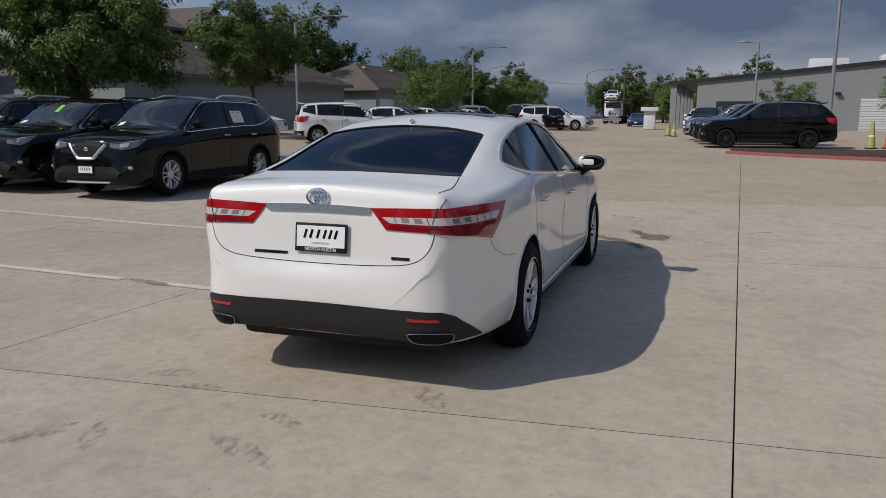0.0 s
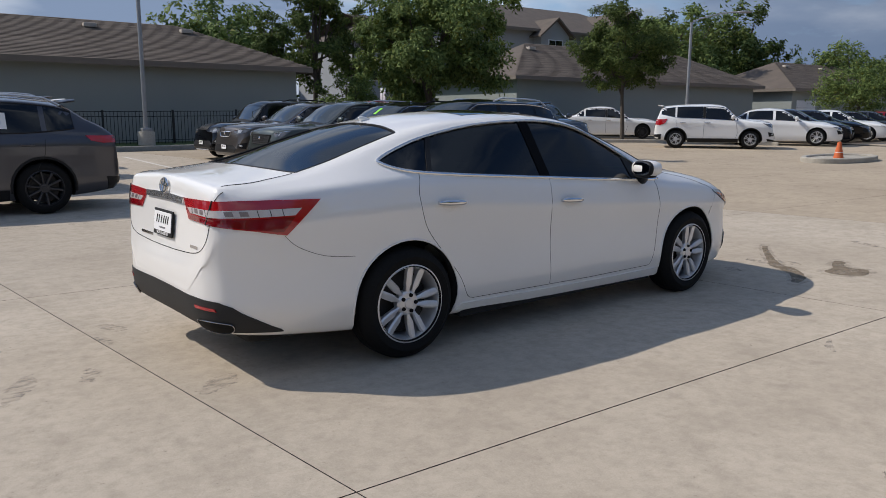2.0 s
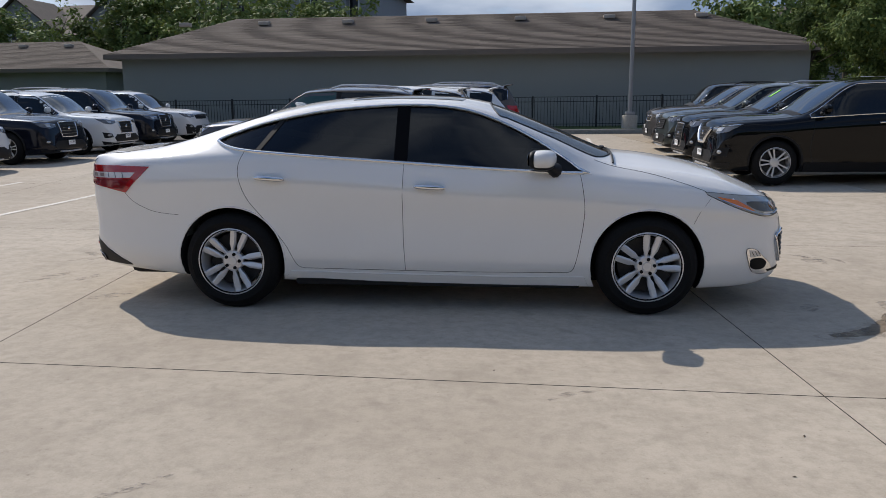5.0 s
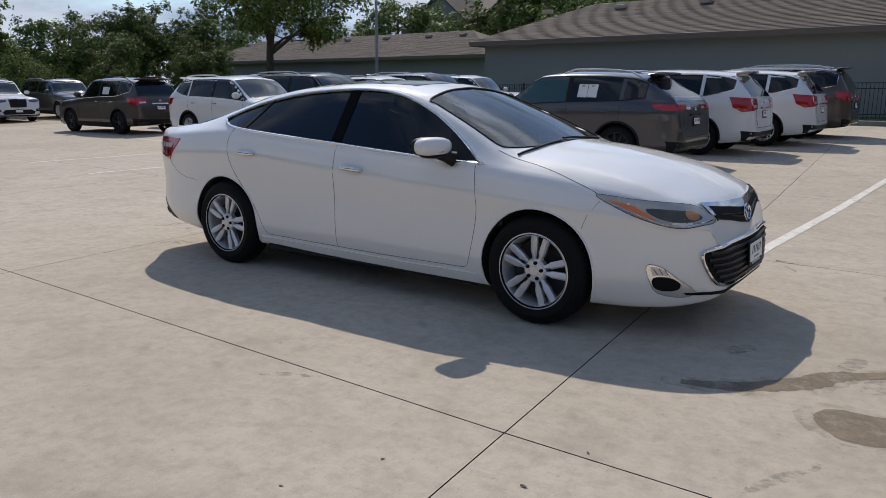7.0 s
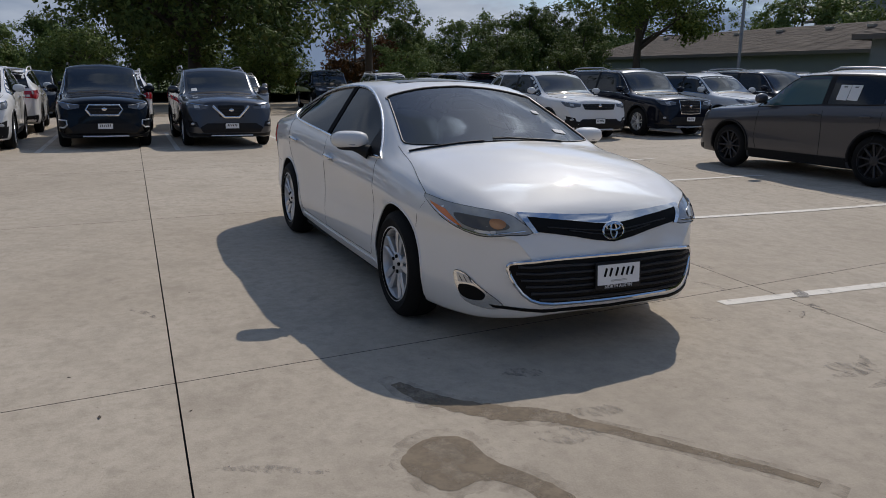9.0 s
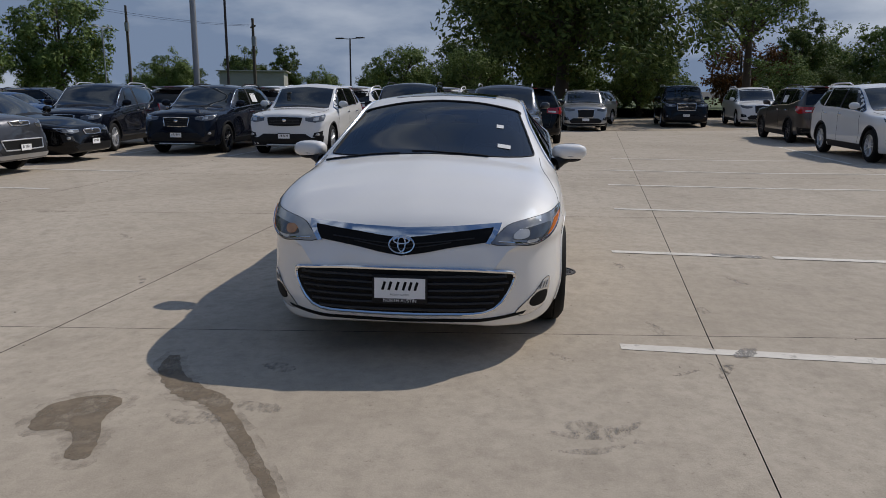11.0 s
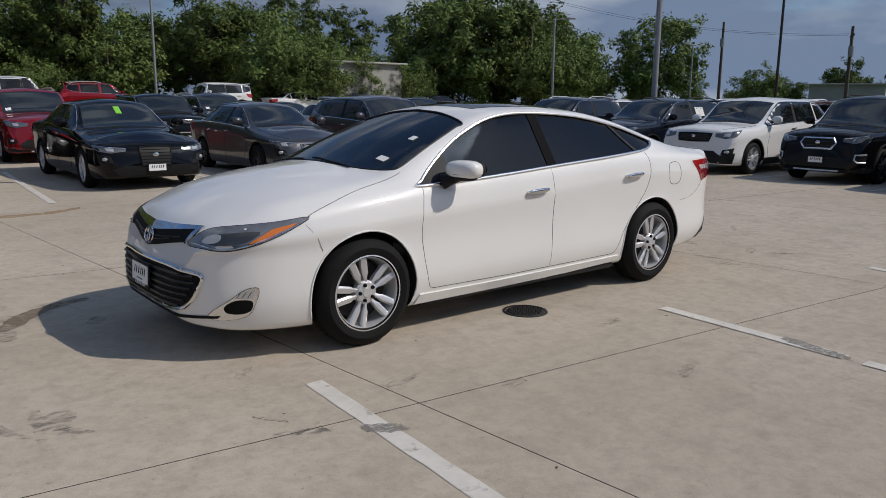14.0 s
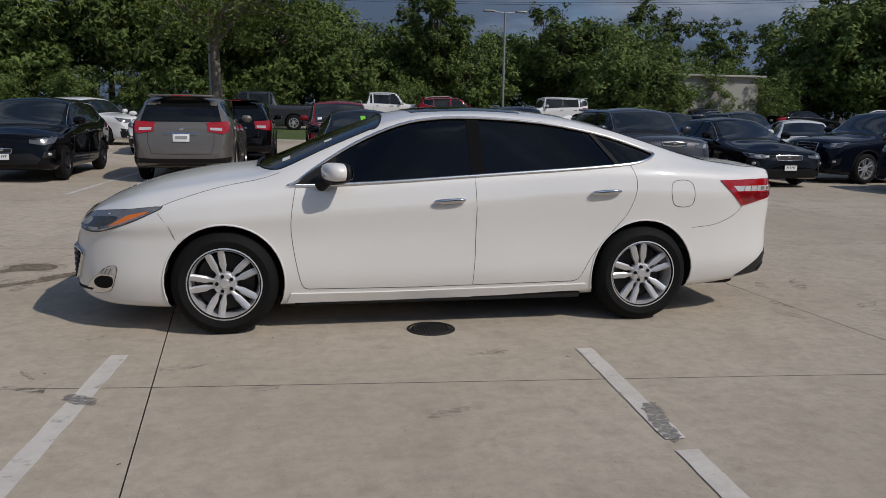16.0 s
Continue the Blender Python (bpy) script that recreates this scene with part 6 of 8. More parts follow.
for seed, pts in ((21, [(1.95, 1.70, 0.02), (2.12, 1.76, 0.06), (2.28, 1.77, 0.07), (2.45, 1.70, 0.02)]), (22, [(3.05, 1.22, 0.02), (3.16, 1.10, 0.07), (3.24, 0.95, 0.08), (3.22, 0.78, 0.03)]),
                  (23, [(3.30, 1.12, 0.02), (3.38, 0.98, 0.06), (3.40, 0.82, 0.02)]), (24, [(-3.56, 0.62, 0.03), (-3.42, 0.68, 0.10), (-3.28, 0.76, 0.03)]), (25, [(0.70, -2.42, 0.02), (0.80, -2.34, 0.05), (0.95, -2.28, 0.02)])):
    trail("tyre_scuff", "curved grey tyre scuff on the concrete", pts, DRY, seed, 0.0020)
rng = random.Random(5)
for cx, cy, a, b, rot in ((-2.46, -0.62, 0.16, 0.075, 0.6), (-2.61, 0.88, 0.17, 0.06, 1.9), (-2.72, 0.60, 0.15, 0.04, 1.7), (-2.98, -0.04, 0.16, 0.05, 1.4), (-3.33, -0.05, 0.26, 0.06, 1.2), (-3.5, 0.95, 0.2, 0.05, 2.6),
                          (3.19, 1.02, 0.20, 0.09, 1.4), (2.20, 1.79, 0.15, 0.05, 2.9), (2.16, 1.74, 0.11, 0.04, 2.8), (2.38, 1.55, 0.10, 0.012, 2.2), (3.26, -0.82, 0.15, 0.07, 1.2), (3.10, -0.59, 0.15, 0.07, 1.4), (2.56, -0.64, 0.12, 0.06, 1.3), (3.07, -2.02, 0.20, 0.03, 1.1), (1.14, 1.89, 0.10, 0.05, 0.3), (1.59, 1.50, 0.16, 0.04, 0.2),
                          (-0.19, 1.48, 0.13, 0.04, 0.2), (0.23, 2.35, 0.13, 0.04, 0.4), (2.21, 0.88, 0.10, 0.03, 0.8), (4.0, -2.6, 0.25, 0.04, 2.2), (-0.9, -3.4, 0.18, 0.03, 0.8), (4.9, -0.9, 0.3, 0.06, 1.1), (-4.6, -0.2, 0.25, 0.04, 0.6)):
    pts = []
    for k in range(9):
        t = 2 * math.pi * k / 9
        u, v = a * math.cos(t) * rng.uniform(0.7, 1.15), b * math.sin(t) * rng.uniform(0.6, 1.3)
        pts.append((cx + u * math.cos(rot) - v * math.sin(rot), cy + u * math.sin(rot) + v * math.cos(rot)))
    blob("scuff_mark", "faint grey scuff on the concrete", pts, DRY, 0.0020, 0.03, int(cx * 100 + 900))

blob("rust_stain", "faint orange rust stain on the concrete", [(1.25, -6.5), (1.6, -6.28), (2.3, -6.2), (2.7, -6.05), (2.3, -5.95), (1.7, -6.02), (1.3, -6.3)], RUST, 0.0018, 0.05, 41)

# manhole cover
mh = thing("manhole_cover", "round black cast-iron manhole cover in the concrete", "manhole cover", at=pose(0.09, 0.93, 0.0) @ Matrix.Diagonal((0.56, 0.56, 1, 1)))
part("frame", lathe([(0.255, -0.002), (0.255, 0.006), (0.285, 0.006), (0.29, -0.002)], 40), IRON, mh).matrix_basis = pose(0, 0, 0, 90)
part("lid", lathe([(0.0, 0.004), (0.235, 0.004), (0.248, 0.0), (0.248, -0.01)], 40), IRON, mh).matrix_basis = pose(0, 0, 0, 90)
studs = bmesh.new()
for i in range(-5, 6):
    for j in range(-5, 6):
        if math.hypot(i, j) < 5.4:
            add_box(studs, (i * 0.04 - 0.012, j * 0.04 - 0.012, 0.002), (i * 0.04 + 0.012, j * 0.04 + 0.012, 0.0085))
part("tread_studs", studs, IRON, mh, smooth=0)

# ---- kerbs, beds, grass ----
def kerb_run(name, pts, label, width=0.16, height=0.14, material=KERB):
    """A kerb with a rounded upper edge along points."""
    bm = bmesh.new()
    prof = [(-width / 2, -0.03), (-width / 2, height - 0.03), (-width / 2 + 0.03, height), (width / 2 - 0.02, height), (width / 2, height - 0.02), (width / 2, -0.03)]
    rings = []
    for i, p in enumerate(pts):
        a, b = Vector(pts[max(i - 1, 0)]), Vector(pts[min(i + 1, len(pts) - 1)])
        d = (b - a).normalized()
        s = Vector((d.y, -d.x))
        z = rise(*p)
        rings.append([bm.verts.new((p[0] + s.x * u, p[1] + s.y * u, z + h)) for u, h in prof])
    for r, q in zip(rings, rings[1:]):
        for k in range(len(prof) - 1):
            bm.faces.new((r[k], r[k + 1], q[k + 1], q[k]))
    bm.faces.new(rings[0]); bm.faces.new(rings[-1][::-1])
    bmesh.ops.recalc_face_normals(bm, faces=bm.faces)
    return tagged(link(name, bm, material), label, "kerb", kind="structure")


def kerb_y(x):
    return 23.1 - 0.042 * (x + 3)


kerb_run("kerb", [(x, kerb_y(x)) for x in range(-34, 31, 4)], "grey concrete kerb along the grass verge")
verge = [(x, kerb_y(x) + 0.08) for x in range(-34, 31, 4)]
tagged(flat_piece("verge", verge + [(x, y + 16) for x, y in verge[::-1]], 0.11, GRASS), "narrow grass verge behind the kerb", "grass", kind="stuff")


def island(name, cx, cy, rx, ry, fill, label, material=KERB):
    pts = [(cx + rx * math.cos(t), cy + ry * math.sin(t)) for t in np.linspace(0, 2 * math.pi, 33)]
    kerb_run(name, pts, label, material=material)
    return tagged(flat_piece("planting_bed", pts[:-1], 0.09, fill), "bare mulch bed inside a kerbed island", "planting bed", kind="stuff")


island("island_kerb", 10.2, 7.35, 1.35, 1.0, MULCH, "rounded concrete kerb of a planting island")
island("island_kerb", 18.8, 5.6, 1.5, 0.75, KERB, "low concrete kerb of a traffic island")
island("island_kerb", 10.0, 13.2, 1.1, 4.2, MULCH, "rounded concrete kerb of a planting island")
kerb_run("kerb", [(20.6, -2.6), (19.2, -4.6), (18.2, -7.0), (17.4, -11.0), (17.2, -16.0)], "kerb painted faded red", 0.20, 0.10, REDKERB)
tagged(flat_piece("planting_bed", [(20.7, -2.7), (19.4, -4.6), (18.4, -7.0), (17.6, -11.0), (17.4, -16.0), (22.4, -16.0), (22.6, -6.3), (22.6, -2.7)], 0.10, MULCH), "bare mulch bed behind a red kerb", "planting bed", kind="stuff")
kerb_run("kerb", [(18.5, 17.6), (21.0, 17.2), (23.2, 15.2), (24.8, 12.6), (25.2, 10.8)], "low concrete kerb by the visitors' bays")
for x0 in (-46, -26, -6):
    tagged(flat_piece("grass_bank", [(x0, -28.5), (x0 + 20, -28.5), (x0 + 20, -33.0), (x0, -33.0)], 0.10, GRASS), "mown grass bank rising to the upper lot", "grass", kind="stuff")
kerb_run("kerb", [(-46, -27.0), (-20, -27.4), (0, -27.6), (14, -27.6)], "concrete kerb of a grass strip")
tagged(flat_piece("grass_strip", [(-46, -27.1), (-20, -27.5), (0, -27.7), (14, -27.7), (14, -28.5), (-46, -28.5)], 0.10, GRASS), "mown grass strip between kerbs", "grass", kind="stuff")
tagged(flat_piece("meadow", [(-150, -43), (60, -43), (60, -150), (-150, -150)], 0.02, GRASS), "rough grass under the woods", "grass", kind="stuff")
tagged(flat_piece("meadow", [(-150, -43), (-44, -43), (-44, 60), (-150, 60)], 0.03, GRASS), "rough grass under the oaks", "grass", kind="stuff")

# ---- buildings ----
def hip_roof(x0, x1, y0, y1, eave, pitch, over=0.5):
    """A hipped roof with thickness over a rectangle."""
    x0, x1, y0, y1 = x0 - over, x1 + over, y0 - over, y1 + over
    half = (y1 - y0) / 2
    top = eave + half * pitch
    bm = bmesh.new()
    e = [bm.verts.new(p) for p in ((x0, y0, eave), (x1, y0, eave), (x1, y1, eave), (x0, y1, eave))]
    r = [bm.verts.new((x0 + half, (y0 + y1) / 2, top)), bm.verts.new((x1 - half, (y0 + y1) / 2, top))]
    bm.faces.new((e[0], e[1], r[1], r[0])); bm.faces.new((e[1], e[2], r[1])); bm.faces.new((e[2], e[3], r[0], r[1])); bm.faces.new((e[3], e[0], r[0]))
    bm.faces.new(e[::-1])
    return bm, top


def courses(x0, x1, y0, y1, eave, pitch, over=0.5, step=0.145):
    """Shingle courses on the front slope, each a thin lapped strip."""
    x0, x1, y0 = x0 - over, x1 + over, y0 - over
    half = (y1 + over - y0) / 2
    bm = bmesh.new()
    n = int(half * math.hypot(1, pitch) / step)
    rng = random.Random(3)
    for i in range(n):
        a, b = half * i / n, half * (i + 1.08) / n
        lift = 0.016
        x = x0 + a
        end = x1 - a
        while x < end - 0.05:
            w = min(rng.choice((0.55, 0.9, 1.3)), end - x)
            h = lift + rng.uniform(0, 0.008)
            v = [bm.verts.new(p) for p in ((x, y0 + a, eave + a * pitch + h), (x + w, y0 + a, eave + a * pitch + h), (x + w, y0 + b, eave + b * pitch + 0.004), (x, y0 + b, eave + b * pitch + 0.004),
                                           (x, y0 + a, eave + a * pitch - 0.002), (x + w, y0 + a, eave + a * pitch - 0.002))]
            bm.faces.new(v[:4]); bm.faces.new((v[4], v[5], v[1], v[0]))
            x += w
    return bm


def garage_block(name, at, length, depth, wall, pitch, doors=(), vents=(), base=0.0, wall_mat=None):
    """A long single-storey garage building with a hipped shingle roof; its front is towards -y."""
    b = thing(name, "long grey-green stucco garage block with a brown hipped shingle roof", "garage building", at=at)
    part("wall", box((0, 0, base - 0.3), (length, depth, wall)), wall_mat or STUCCO, b, smooth=0)
    rb, top = hip_roof(0, length, 0, depth, wall, pitch)
    roof = part("roof", rb, SHINGLE, b, smooth=0)
    c = part("shingle_layer", courses(0, length, 0, depth, wall, pitch), SHINGLE2, roof, smooth=0)
    tagged(c, kind="stuff")
    fas = bmesh.new()
    for lo, hi in (((-0.53, -0.53, wall - 0.20), (length + 0.53, -0.49, wall + 0.012)), ((-0.53, -0.49, wall - 0.20), (-0.49, depth + 0.49, wall + 0.012)), ((length + 0.49, -0.49, wall - 0.20), (length + 0.53, depth + 0.49, wall + 0.012))):
        add_box(fas, lo, hi)
    part("fascia", fas, FASCIA, b, smooth=0)
    band = box((-0.5, -0.49, wall - 0.05), (length + 0.5, depth + 0.49, wall - 0.02))
    part("soffit", band, FASCIA, b, smooth=0)
    half = depth / 2 + 0.5
    for x in vents:
        d = half * 0.80
        v = part("roof_vent", box((-0.24, -0.16, 0), (0.24, 0.16, 0.17), 0.02), VENT, roof)
        v.matrix_basis = pose(x, -0.5 + d, wall + d * pitch - 0.02)
    for x, w, h, z in doors:
        dr = part("garage_door", box((x, -0.03, z), (x + w, 0.02, z + h), 0.005), WHITEWALL, b)
        for k in range(1, 4):
            part("door_panel_line", box((x, -0.036, z + h * k / 4 - 0.008), (x + w, -0.028, z + h * k / 4 + 0.008)), FASCIA, dr, smooth=0)
    return b


def shingle_material():
    m = bpy.data.materials.new("weathered_shingle_tabs")
    m.use_nodes = True
    n, l = m.node_tree.nodes, m.node_tree.links
    b = n["Principled BSDF"]
    b.inputs["Roughness"].default_value = 0.95
    geo = n.new("ShaderNodeNewGeometry")
    r = n.new("ShaderNodeValToRGB")
    r.color_ramp.elements[0].color, r.color_ramp.elements[1].color = (0.092, 0.072, 0.057, 1), (0.155, 0.125, 0.10, 1)
    l.new(geo.outputs["Random Per Island"], r.inputs[0])
    t = n.new("ShaderNodeTexNoise"); t.inputs["Scale"].default_value, t.inputs["Detail"].default_value = 0.5, 6
    l.new(geo.outputs["Position"], t.inputs["Vector"])
    t2 = n.new("ShaderNodeTexNoise"); t2.inputs["Scale"].default_value = 22
    l.new(geo.outputs["Position"], t2.inputs["Vector"])
    add = n.new("ShaderNodeMath"); add.operation = "ADD"
    l.new(t.outputs["Fac"], add.inputs[0]); l.new(t2.outputs["Fac"], add.inputs[1])
    rg = n.new("ShaderNodeMapRange"); rg.inputs["From Min"].default_value, rg.inputs["From Max"].default_value, rg.inputs["To Max"].default_value = 0.75, 1.4, 0.7
    l.new(add.outputs[0], rg.inputs["Value"])
    x = n.new("ShaderNodeMix"); x.data_type = "RGBA"; x.inputs[7].default_value = (0.075, 0.06, 0.05, 1)
    l.new(rg.outputs[0], x.inputs["Factor"]); l.new(r.outputs[0], x.inputs[6])
    l.new(x.outputs[2], b.inputs["Base Color"])
    return m


SHINGLE2 = shingle_material()
garage_block("garage_block", pose(-16.3, 26.45, 0.25, 0, 0, -2.5), 28.2, 7.6, 3.18, 0.42, vents=(1.6, 5.4, 9.3, 13.1, 17.0, 20.8, 24.6))
garage_block("garage_block", pose(-52.5, 37.8, 0.1, 0, 0, -2.5), 30.0, 7.6, 3.25, 0.42, vents=(3, 7, 11, 15, 19, 23, 26))
garage_block("garage_block", pose(24.6, 24.9, 0.50, 0, 0, -4.0), 21.0, 7.6, 3.05, 0.50, vents=(3.5, 9, 15))
garage_block("garage_block", pose(48.5, 22.2, 0.55, 0, 0, -4.0), 18.0, 8.0, 2.9, 0.48, doors=((0.6, 2.4, 2.0, 0.1),), vents=(4, 9))


def window_unit(parent, x, z, w, h, y=-0.03, blinds=True):
    fr = part("window", box((x - w / 2 - 0.07, y - 0.02, z - 0.07), (x + w / 2 + 0.07, y + 0.04, z + h + 0.07), 0.01), WHITEWALL, parent)
    for dx in (-w / 4, w / 4):
        part("pane", box((x + dx - w / 4 + 0.03, y - 0.03, z), (x + dx + w / 4 - 0.03, y - 0.018, z + h)), DARKGLASS, fr, smooth=0)


def apartment_block(at, length, depth, eave, pitch, cols, gables=()):
    """A three-storey apartment house, pale upper walls, brown roofs and dormers."""
    b = thing("apartment_building", "three-storey grey stucco apartment house with brown shingle roofs", "apartment building", at=at)
    part("wall", box((0, 0, -0.3), (length, depth, eave)), STUCCO2, b, smooth=0)
    rb, top = hip_roof(0, length, 0, depth, eave, pitch, 0.6)
    part("roof", rb, SHINGLE, b, smooth=0)
    part("fascia", box((-0.63, -0.63, eave - 0.22), (length + 0.63, -0.58, eave + 0.01)), FASCIA, b, smooth=0)
    for x in cols:
        for z in (0.9, 3.9, 6.7):
            if z + 1.4 < eave:
                window_unit(b, x, z, 1.3, 1.4)
    for x, w, z in gables:
        g = bmesh.new()
        v = [(x - w / 2, -1.0, 0), (x + w / 2, -1.0, 0), (x + w / 2, -1.0, z), (x, -1.0, z + w * 0.42), (x - w / 2, -1.0, z)]
        f = [g.verts.new(p) for p in v]
        bk = [g.verts.new((p[0], 3.0, p[2])) for p in v]
        g.faces.new(f); g.faces.new(bk[::-1])
        for i in range(5):
            g.faces.new((f[i], bk[i], bk[(i + 1) % 5], f[(i + 1) % 5]))
        bmesh.ops.recalc_face_normals(g, faces=g.faces)
        bay = part("gable_bay", g, STUCCO2, b, smooth=0)
        rf = bmesh.new()
        for s in (-1, 1):
            p = [(x, -1.4, z + w * 0.42 + 0.10), (x + s * (w / 2 + 0.4), -1.4, z - 0.07), (x + s * (w / 2 + 0.4), 4.2, z - 0.07), (x, 4.2, z + w * 0.42 + 0.10)]
            up = [rf.verts.new(q) for q in p]
            dn = [rf.verts.new((q[0], q[1], q[2] - 0.16)) for q in p]
            rf.faces.new(up); rf.faces.new(dn[::-1])
            for i in range(4):
                rf.faces.new((up[i], dn[i], dn[(i + 1) % 4], up[(i + 1) % 4]))
        bmesh.ops.recalc_face_normals(rf, faces=rf.faces)
        part("gable_roof", rf, SHINGLE, bay, smooth=0)
        window_unit(b, x, z - 1.9, 1.5, 1.5, -1.03)
    return b


apartment_block(pose(28.9, 47.6, 0.4, 0, 0, -3), 6.9, 10.0, 7.0, 0.46, (1.6, 5.0), ((5.2, 2.6, 7.0),))
apartment_block(pose(20.0, 62.0, 0.4, 0, 0, -3), 9.0, 9.0, 6.9, 0.46, (2, 6), ((4.5, 4.0, 7.0),))
apartment_block(pose(36.0, 42.0, 0.6, 0, 0, -3), 24.0, 12.0, 8.0, 0.42, (1.8, 4.8, 14, 18, 22), ((8.3, 3.2, 7.5), (17.5, 5.0, 8.0)))
apartment_block(pose(-26.0, 50.0, 0.4, 0, 0, -3), 17.0, 11.0, 9.2, 0.45, (3, 7, 11, 15), ((12.5, 5.0, 9.4),))
apartment_block(pose(-48.0, 60.0, 0.2, 0, 0, -3), 26.0, 12.0, 7.0, 0.5, (4, 9, 14, 20), ((6.0, 6.0, 7.6), (15.0, 6.5, 7.6)))

# iron fence in front of the garages
def iron_fence(x0, x1, y_at, height=1.22):
    f = thing("fence", "black iron picket fence on the grass verge", "fence", at=None)
    pk = bmesh.new()
    n = int((x1 - x0) / 0.125)
    for i in range(n + 1):
        x = x0 + (x1 - x0) * i / n
        y = y_at(x)
        z = rise(x, y) + 0.10
        add_box(pk, (x - 0.008, y - 0.008, z), (x + 0.008, y + 0.008, z + height - 0.03))
    tagged(part("picket_infill", pk, FENCE, f, smooth=0), kind="stuff")
    x = x0
    first = None
    while x < x1 + 0.1:
        y = y_at(x)
        m = pose(x, y, rise(x, y) + 0.08)
        if first is None:
            first = part("post", box((-0.032, -0.032, 0), (0.032, 0.032, height + 0.06), 0.004), FENCE, f)
            first.matrix_basis = m
        else:
            twin("post", first, f, m)
        x += 2.45
    for dz in (0.16, height - 0.20, height - 0.02):
        pts = [(x, y_at(x), rise(x, y_at(x)) + 0.10 + dz) for x in np.linspace(x0, x1, 12)]
        part("rail", tube(pts, 0.017, 4), FENCE, f, smooth=0)


iron_fence(-33.0, 26.0, lambda x: kerb_y(x) + 1.55)

# dealer's service building across the lane
def service_building():
    b = thing("service_building", "low grey panel service building with dark panels for garage openings", "building", at=pose(64, -1.0, 0.3, 0, 0, -93) @ Matrix.Diagonal((1, 1, 0.87, 1)))
    bm = bmesh.new()
    L, d = 42, 26
    v = [(0, 0, 0), (L, 0, 0), (L, 0, 6.3), (19, 0, 6.6), (0, 0, 4.6)]
    f = [bm.verts.new(p) for p in v]
    k = [bm.verts.new((p[0], d, p[2])) for p in v]
    bm.faces.new(f); bm.faces.new(k[::-1])
    for i in range(5):
        bm.faces.new((f[i], k[i], k[(i + 1) % 5], f[(i + 1) % 5]))
    bmesh.ops.recalc_face_normals(bm, faces=bm.faces)
    part("wall", bm, PALEWALL, b, smooth=0)
    for (x0, z0), (x1, z1) in (((-2.4, 4.45), (19, 6.68)), ((19, 6.68), (L, 6.38))):
        tb = bmesh.new()
        p = [(x0, -0.25, z0), (x1, -0.25, z1), (x1, d, z1), (x0, d, z0)]
        up = [tb.verts.new((q[0], q[1], q[2] + 0.16)) for q in p]
        dn = [tb.verts.new((q[0], q[1], q[2] - 0.12)) for q in p]
        tb.faces.new(up); tb.faces.new(dn[::-1])
        for i in range(4):
            tb.faces.new((up[i], dn[i], dn[(i + 1) % 4], up[(i + 1) % 4]))
        bmesh.ops.recalc_face_normals(tb, faces=tb.faces)
        part("roof_edge", tb, DARKPOLE, b, smooth=0)
    # flat dark panels; the openings' inner shade is put into their colour
    for x, w, h in ((1.6, 3.0, 2.7), (6.6, 3.0, 2.7), (27, 4.0, 2.8)):
        part("garage_opening", box((x, -0.06, 0.0), (x + w, 0.05, h)), DOORSHADE, b, smooth=0)
    sh = part("roller_shutter", box((12.5, -0.06, 0.0), (16.4, 0.05, 2.9)), WHITEWALL, b, smooth=0)
    for i in range(12):
        part("shutter_rib", box((12.5, -0.075, 0.12 + i * 0.23), (16.4, -0.055, 0.16 + i * 0.23)), PALEWALL, sh, smooth=0)
    for y in range(0, 24, 4):
        part("column", box((-2.2, y, 0), (-1.7, y + 0.5, 4.45)), PALEWALL, b, smooth=0)
    for x in (4.9, 10.6, 17.5):
        part("wall_lamp", box((x, -0.35, 3.3), (x + 0.4, 0.02, 3.5), 0.02), DARKPOLE, b)
    for x, y, w, h in ((9, 8, 3.2, 0.9), (15, 10, 1.6, 1.3), (26, 7, 2.2, 1.1)):
        part("roof_unit", box((x, y, 5.2), (x + w, y + 2, 6.3 + h), 0.05), WHITEWALL, b)
    k = thing("gate_kiosk", "small white panel kiosk beside the building", "kiosk", at=pose(60.5, 2.6, 0.3) @ Matrix.Diagonal((0.5, 0.5, 0.55, 1)))
    part("wall", box((-1.0, -0.9, 0), (1.0, 0.9, 2.7), 0.03), WHITEWALL, k)
    part("roof", box((-1.5, -1.4, 2.7), (1.5, 1.4, 3.3), 0.04), WHITEWALL, k)


service_building()


def metal_shed(at, w, d, h):
    s = thing("metal_shed", "pale ribbed metal shed half hidden by trees", "shed", at=at)
    bm = bmesh.new()
    n = int(w / 0.3)
    add_box(bm, (0, 0, 0), (w, d, h))
    wall = part("wall", bm, METALWALL, s, smooth=0)
    for i in range(n):
        x = w * i / n
        part("rib", box((x, -0.04, 0), (x + 0.10, 0, h)), METALWALL, wall, smooth=0)
    part("roof", box((-0.3, -0.3, h), (w + 0.3, d + 0.3, h + 0.12), 0.02), METALWALL, s)


metal_shed(pose(-27.4, -42.4, -0.1, 0, 0, 0), 5.6, 4, 3.9)
metal_shed(pose(-74, -31.0, -0.3, 0, 0, 15), 9, 6, 3.4)

